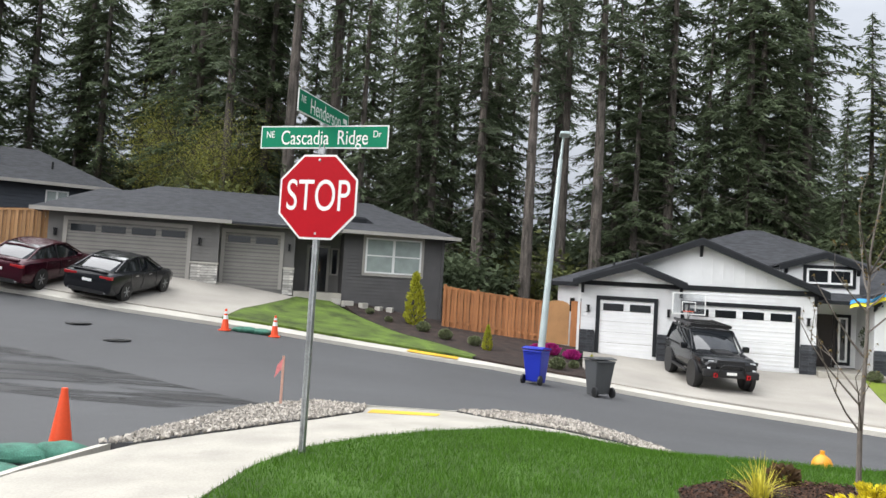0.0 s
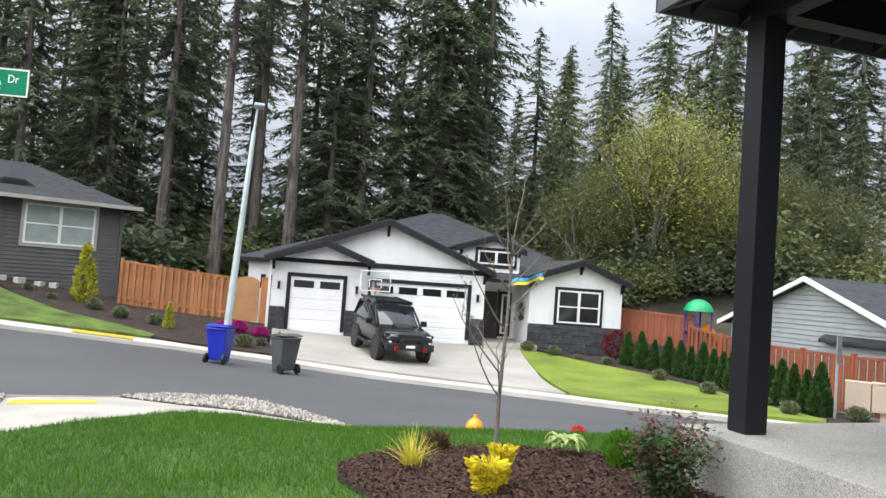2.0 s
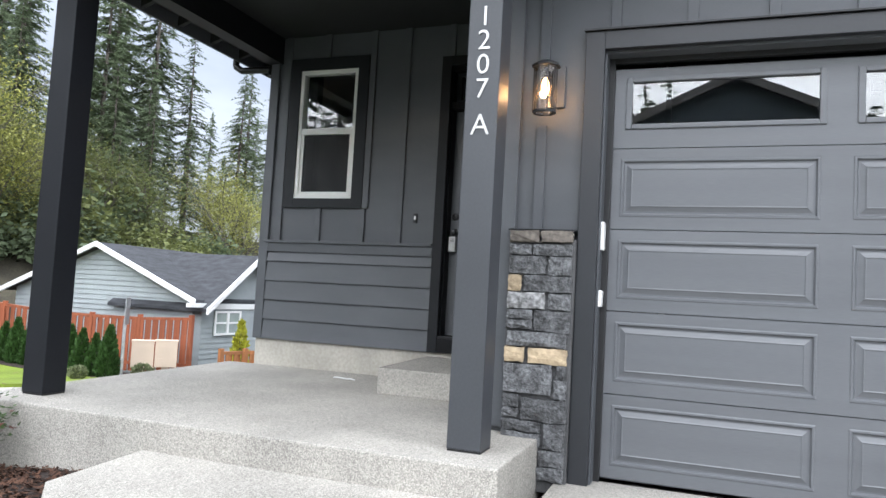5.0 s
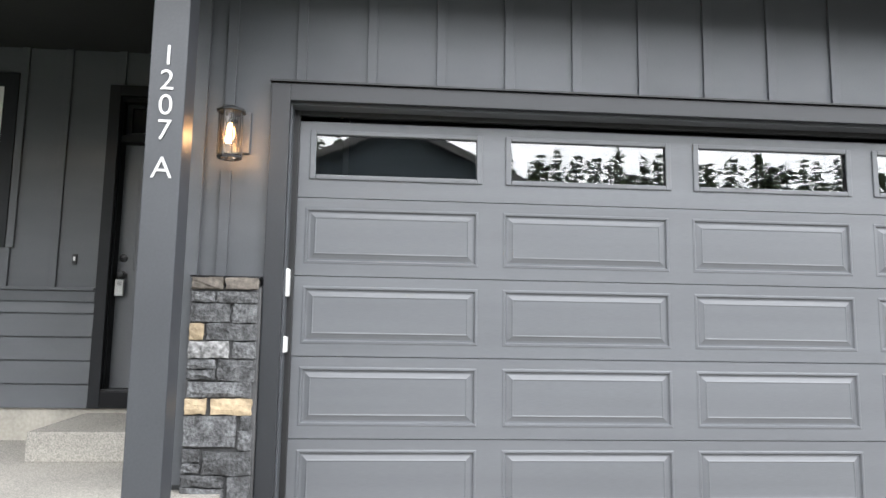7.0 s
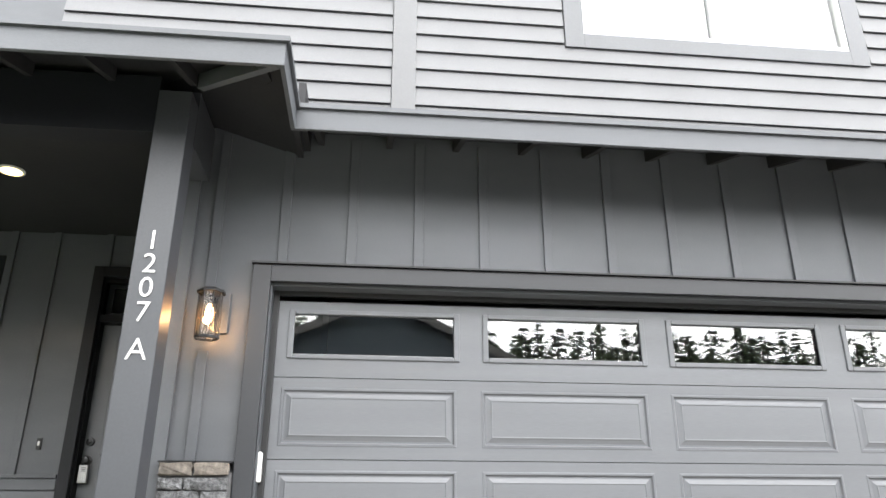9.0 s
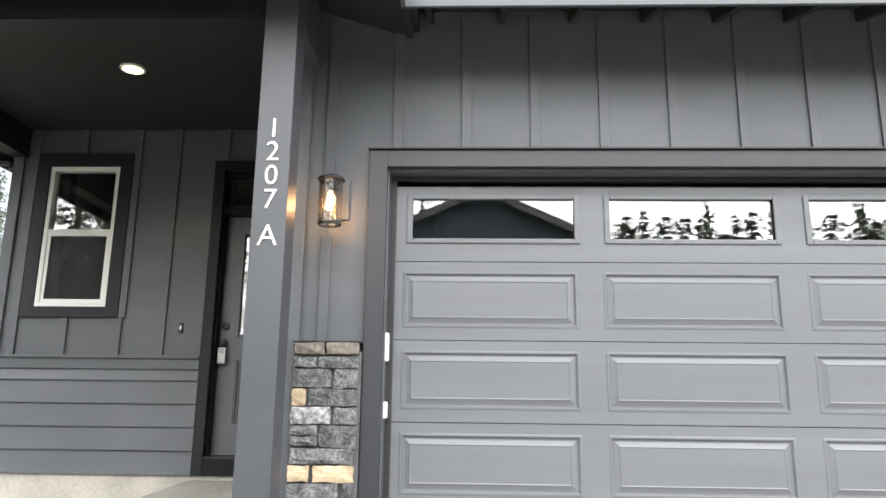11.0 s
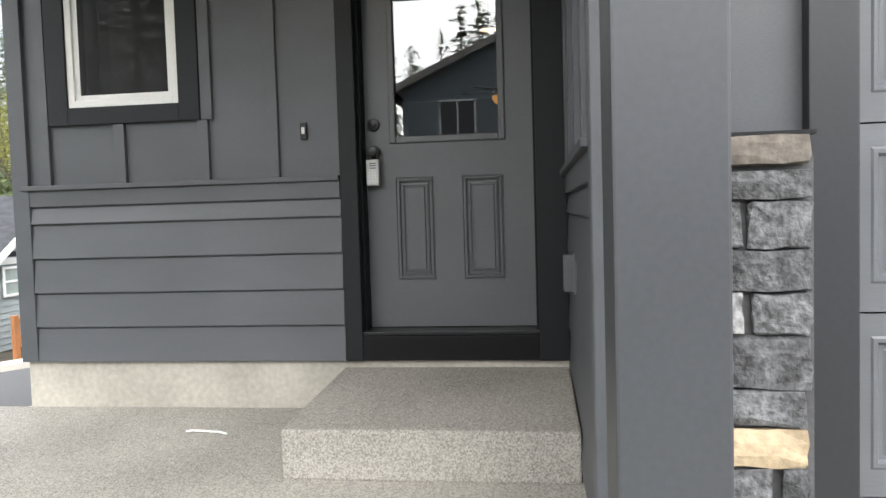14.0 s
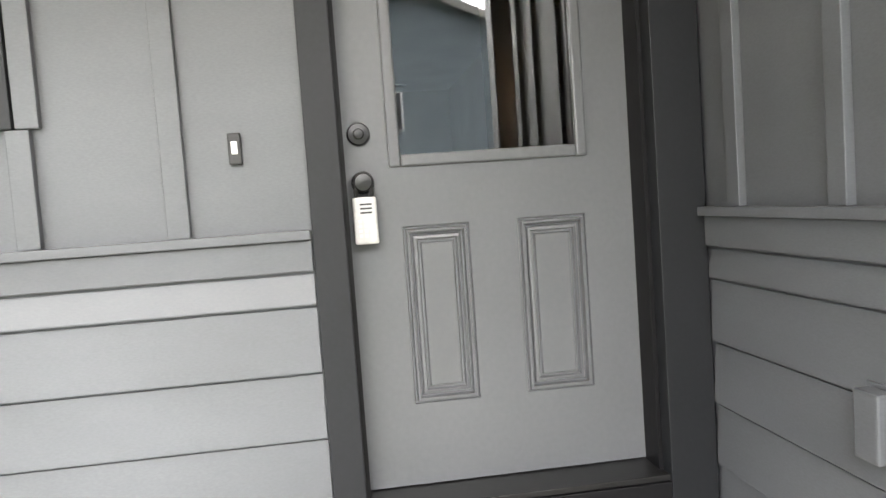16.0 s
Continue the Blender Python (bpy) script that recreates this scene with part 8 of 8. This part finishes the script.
maple_red.matrix_basis = pose(16.6, 26.9, land(16.6, 26.9)) @ Matrix.Diagonal((0.75, 0.75, 0.85, 1))

# bed plants near the walk
gr = thing("yellow_grass", "arching clump of yellow-striped ornamental grass", "plant", pose(1.98, 5.68, land(1.98, 5.68) + 0.06))
gr.scale = (0.8, 0.8, 0.8)
rnd = random.Random(41)
verts, faces = [], []
for k in range(150):
    a, ln = rnd.uniform(0, 6.283), rnd.uniform(0.22, 0.48)
    tilt = rnd.uniform(0.15, 1.0)
    bx, by = rnd.gauss(0, 0.035), rnd.gauss(0, 0.035)
    prev = None
    for j in range(5):
        s = j / 4
        r = ln * s * math.sin(tilt) * (0.6 + 0.5 * s)
        z = ln * s * math.cos(tilt) - 0.28 * ln * s * s * tilt
        w = 0.006 * (1 - s * 0.9)
        i0 = len(verts)
        verts += [(bx + r * math.cos(a) - math.sin(a) * w, by + r * math.sin(a) + math.cos(a) * w, z), (bx + r * math.cos(a) + math.sin(a) * w, by + r * math.sin(a) - math.cos(a) * w, z)]
        if prev is not None:
            faces.append((prev, prev + 1, i0 + 1, i0))
        prev = i0
o = new("blades", mesh_of("blades", verts, faces, leafy("yellow_grass_blades", (0.58, 0.52, 0.07), 0.3, 0.3)))
o.parent = gr
yg = clump("golden_bush", "small bushy shrub with bright yellow young leaves", "shrub", 0.46, 0.17, 1500, 0.042, 43, leafy("bright_yellow_leaves", (0.60, 0.50, 0.025), 0.45, 0.35), "", "up", 0.3)
yg.matrix_basis = pose(2.22, 4.62, land(2.22, 4.62) + 0.05) @ Matrix.Diagonal((0.8, 0.8, 0.5, 1))
yg2 = copy_thing(yg, pose(2.40, 4.82, land(2.40, 4.82) + 0.05, 0, 0, 80))
yg2.scale = (0.55, 0.55, 0.62)
br = clump("small_brown_plant", "small dry reddish-brown groundcover plant", "plant", 0.16, 0.13, 260, 0.05, 44, leafy("brown_leaves", (0.10, 0.06, 0.03), 0.4), "", "ball")
br.matrix_basis = pose(2.42, 6.42, land(2.42, 6.42) + 0.05)
gb = clump("green_globe_shrub", "small round bright green feathery shrub", "shrub", 0.34, 0.17, 2200, 0.045, 45, leafy("bright_green_needles", (0.085, 0.19, 0.014), 0.4, 0.3), "", "ball", 0.9)
gb.matrix_basis = pose(3.64, 5.28, land(3.64, 5.28) + 0.05) @ Matrix.Diagonal((0.78, 0.78, 0.85, 1))
ho = thing("hosta", "hosta with broad cream and green leaves", "plant", pose(3.5, 5.98, land(3.5, 5.98) + 0.06))
ho.scale = (0.72, 0.72, 0.9)
HOSTA = leafy("hosta_leaves", (0.34, 0.41, 0.15), 0.35, 0.3)
rnd = random.Random(46)
for k in range(26):
    a, ln = k * 2.4, rnd.uniform(0.13, 0.24)
    verts, faces = [], []
    for j in range(6):
        s = j / 5
        r = 0.04 + ln * s
        z = 0.10 + rnd.uniform(0.0, 0.02) + 0.12 * math.sin(s * 2.4) * (1 - k / 40) - 0.06 * s
        w = 0.055 * math.sin(math.pi * min(1, s * 0.95 + 0.05)) + 0.002
        for q in (-1, 0, 1):
            verts.append((r * math.cos(a) - q * w * math.sin(a), r * math.sin(a) + q * w * math.cos(a), z + (0.02 if q else 0)))
    for j in range(5):
        for q in (0, 1):
            faces.append((j * 3 + q, j * 3 + q + 1, j * 3 + q + 4, j * 3 + q + 3))
    o = new("leaf", mesh_of("leaf", verts, faces, HOSTA))
    o.parent = ho
# the rose-like shrub by the slab
rose = thing("rose_bush", "bushy rose with dark green and reddish leaves on bare canes", "shrub", pose(3.36, 4.28, land(3.36, 4.28) + 0.05))
rose.scale = (0.86, 0.86, 0.86)
rnd = random.Random(47)
bm = bmesh.new()
cane_pts = []
for k in range(16):
    a, h = rnd.uniform(0, 6.283), rnd.uniform(0.4, 0.78)
    lean = rnd.uniform(0.05, 0.34)
    p = Vector((0.02 * math.cos(a), 0.02 * math.sin(a), -0.05))
    for j in range(5):
        q = p + Vector((lean / 5 * math.cos(a) + rnd.uniform(-0.02, 0.02), lean / 5 * math.sin(a) + rnd.uniform(-0.02, 0.02), h / 5))
        tube(bm, p, q, 0.007 - j * 0.001, 0.006 - j * 0.001, 5, False)
        cane_pts.append((p.copy(), q.copy(), (j + 1) / 5 * h))
        p = q
part("stem", bm, mat("rose_canes", (0.10, 0.08, 0.04), 0.6), rose)
for nm, lo, hi, n, matl in (("green_leaves", 0.0, 0.62, 2600, leafy("rose_leaves", (0.06, 0.095, 0.036), 0.45)), ("young_leaves", 0.42, 0.95, 520, leafy("young_red_leaves", (0.13, 0.055, 0.045), 0.4))):
    verts, faces = [], []
    pool = [c for c in cane_pts if lo <= c[2] <= hi]
    for k in range(n):
        p, q, h = rnd.choice(pool)
        c = p.lerp(q, rnd.random()) + Vector((rnd.gauss(0, 0.055), rnd.gauss(0, 0.055), rnd.gauss(0, 0.035)))
        s = rnd.uniform(0.018, 0.034)
        u = Vector((rnd.uniform(-1, 1), rnd.uniform(-1, 1), rnd.uniform(-0.5, 0.5))).normalized()
        w = u.cross(Vector((0, 0, 1)) + Vector((rnd.uniform(-0.5, 0.5), rnd.uniform(-0.5, 0.5), 0))).normalized()
        i0 = len(verts)
        verts += [c - u * s, c + w * s * 0.6, c + u * s, c - w * s * 0.6]
        faces.append((i0, i0 + 1, i0 + 2, i0 + 3))
    o = new(nm, mesh_of(nm, verts, faces, matl))
    o.parent = rose
# young bare tree
sap = thing("young_tree", "slender young tree with bare grey branches and few buds", "tree", pose(2.92, 6.2, land(2.92, 6.2)))
rnd = random.Random(52)
bm = bmesh.new()
tips = []


def twig(p, d, ln, r, depth):
    q = p
    for j in range(4):
        d = (d + Vector((rnd.uniform(-0.1, 0.1), rnd.uniform(-0.1, 0.1), 0.08))).normalized()
        e = q + d * ln / 4
        tube(bm, q, e, r * (1 - j * 0.17), r * (1 - (j + 1) * 0.17), 6, False)
        q = e
        tips.append(q.copy())
        if depth < 2 and j > 0 and rnd.random() < 0.75:
            s = (d + Vector((rnd.uniform(-1, 1), rnd.uniform(-1, 1), rnd.uniform(0.1, 0.6))) * 0.75).normalized()
            twig(q, s, ln * rnd.uniform(0.3, 0.5), r * 0.42, depth + 1)


p = Vector((0, 0, -0.1))
z = 0
tube(bm, p, (0.0, 0, 0.55), 0.024, 0.021, 8, False)
tube(bm, (0, 0, 0.55), (0.03, 0, 1.25), 0.021, 0.016, 8, False)
tube(bm, (0.03, 0, 1.25), (0.05, 0.02, 2.0), 0.016, 0.010, 8, False)
twig(Vector((0.05, 0.02, 2.0)), Vector((0.02, 0, 1)), 0.75, 0.009, 0)
for k in range(13):
    zz = rnd.uniform(0.5, 1.95)
    a = rnd.uniform(0, 6.283)
    twig(Vector((0.04 * zz / 2, 0, zz)), Vector((math.cos(a), math.sin(a), 0.9)).normalized(), rnd.uniform(0.45, 0.9) * (1.25 - zz * 0.3), 0.009, 0)
part("trunk", bm, mat("young_grey_bark", (0.20, 0.17, 0.145), 0.8, var=0.3, stretch=(2, 2, 0.5)), sap)
verts, faces = [], []
for c in tips:
    if rnd.random() < 0.35:
        i0 = len(verts)
        s = rnd.uniform(0.008, 0.018)
        verts += [c + Vector((-s, 0, 0)), c + Vector((0, s, s)), c + Vector((s, 0, 0)), c + Vector((0, -s, s * 1.5))]
        faces.append((i0, i0 + 1, i0 + 2, i0 + 3))
o = new("young_foliage", mesh_of("young_foliage", verts, faces, leafy("bud_leaves", (0.25, 0.17, 0.06), 0.3)))
o.parent = sap
tagged(o, "sparse opening buds", "", "", "stuff")
fl = clump("red_flowers", "small cluster of red flowers at the lawn edge", "flowers", 0.2, 0.16, 150, 0.06, 48, leafy("red_petals", (0.6, 0.04, 0.03), 0.3), "", "ball", 0.2)
fl.matrix_basis = pose(4.75, 8.05, land(4.75, 8.05) + 0.0) @ Matrix.Diagonal((0.5, 0.5, 0.5, 1))
for src in (*firs, *back_firs, *maples, *brush, arb, low_green, gold, pink):
    for o in (src, *src.children_recursive):
        bpy.data.objects.remove(o)


# ---- ground cover ----
def inside(poly, x, y):
    hit = False
    for (xa, ya), (xb, yb) in zip(poly, poly[1:] + poly[:1]):
        if (ya > y) != (yb > y) and x < (xb - xa) * (y - ya) / (yb - ya) + xa:
            hit = not hit
    return hit


def strewn(poly, n, seed, avoid=None):
    rnd = random.Random(seed)
    xs, ys = [p[0] for p in poly], [p[1] for p in poly]
    out = []
    while len(out) < n:
        x, y = rnd.uniform(min(xs), max(xs)), rnd.uniform(min(ys), max(ys))
        if inside(poly, x, y) and not (avoid and inside(avoid, x, y)):
            out.append((x, y))
    return out, rnd


GRASSBLADE = leafy("grass_blades", (0.072, 0.165, 0.014), 0.4, 0.3, 0.0)
LAWN_NEAR = [(-1.0, 3.6), (2.0, 3.6), (3.3, 4.6), (6.0, 5.0), (6.4, 7.3), (4.4, 8.1), (2.75, 8.5), (1.6, 9.4), (0.85, 9.9), (0.05, 9.8), (-0.85, 8.95), (-1.45, 8.2), (-1.98, 7.3), (-2.15, 6.4), (-2.13, 5.0)]
pts, rnd = strewn(LAWN_NEAR, 90000, 61, BED)
verts, faces = [], []
for x, y in pts:
    z = land(x, y) + 0.02
    a, h, w = rnd.uniform(0, 6.283), rnd.uniform(0.03, 0.075) * (1 + 0.3 * noise.noise((x * 1.3, y * 1.3, 0))), rnd.uniform(0.0025, 0.005)
    lx, ly = rnd.gauss(0, 0.022), rnd.gauss(0, 0.022)
    i0 = len(verts)
    verts += [(x - w * math.cos(a), y - w * math.sin(a), z), (x + w * math.cos(a), y + w * math.sin(a), z), (x + lx, y + ly, z + h)]
    faces.append((i0, i0 + 1, i0 + 2))
o = new("grass", mesh_of("grass", verts, faces, GRASSBLADE))
tagged(o, "short dense green lawn grass blades", "grass", "", "stuff")

STONE_UNIT = [(1, 0, 0), (-1, 0, 0), (0, 1, 0), (0, -1, 0), (0, 0, 1), (0, 0, -0.5)]
STONE_FACES = [(0, 2, 4), (2, 1, 4), (1, 3, 4), (3, 0, 4), (2, 0, 5), (1, 2, 5), (3, 1, 5), (0, 3, 5)]
GRAVEL = leafy("crushed_stone", (0.35, 0.32, 0.28), 0.6, 0.0, 0.0, 0.9)
verts, faces = [], []
for poly, n, seed in ((GRAVEL_A, 4200, 62), (GRAVEL_B, 5200, 63)):
    pts, rnd = strewn(poly, n, seed)
    for x, y in pts:
        z = land(x, y) + 0.03
        s = rnd.uniform(0.018, 0.042)
        rot = Euler((rnd.uniform(0, 6), rnd.uniform(0, 6), rnd.uniform(0, 6))).to_matrix()
        i0 = len(verts)
        for v in STONE_UNIT:
            q = rot @ Vector((v[0] * s * rnd.uniform(0.8, 1.3), v[1] * s * rnd.uniform(0.7, 1.1), v[2] * s * 0.7))
            verts.append((x + q.x, y + q.y, z + q.z))
        faces += [(i0 + a, i0 + b, i0 + c) for a, b, c in STONE_FACES]
o = new("gravel", mesh_of("gravel", verts, faces, GRAVEL))
tagged(o, "loose grey and buff crushed stone", "gravel", "", "stuff")
pts, rnd = strewn(BED, 9000, 64)
verts, faces = [], []
for x, y in pts:
    z = land(x, y) + 0.075
    s, w, a = rnd.uniform(0.01, 0.035), rnd.uniform(0.004, 0.010), rnd.uniform(0, 6.283)
    c, d = math.cos(a), math.sin(a)
    tz = rnd.uniform(-0.012, 0.014)
    i0 = len(verts)
    verts += [(x - c * s - d * w, y - d * s + c * w, z - tz), (x - c * s + d * w, y - d * s - c * w, z - tz + 0.004), (x + c * s + d * w, y + d * s - c * w, z + tz), (x + c * s - d * w, y + d * s + c * w, z + tz + 0.006)]
    faces.append((i0, i0 + 1, i0 + 2, i0 + 3))
o = new("bark_chips", mesh_of("bark_chips", verts, faces, leafy("bark_chip", (0.055, 0.028, 0.018), 0.7, 0.0, 0.0, 0.9)))
tagged(o, "dark reddish-brown shredded bark mulch", "mulch", "", "stuff")
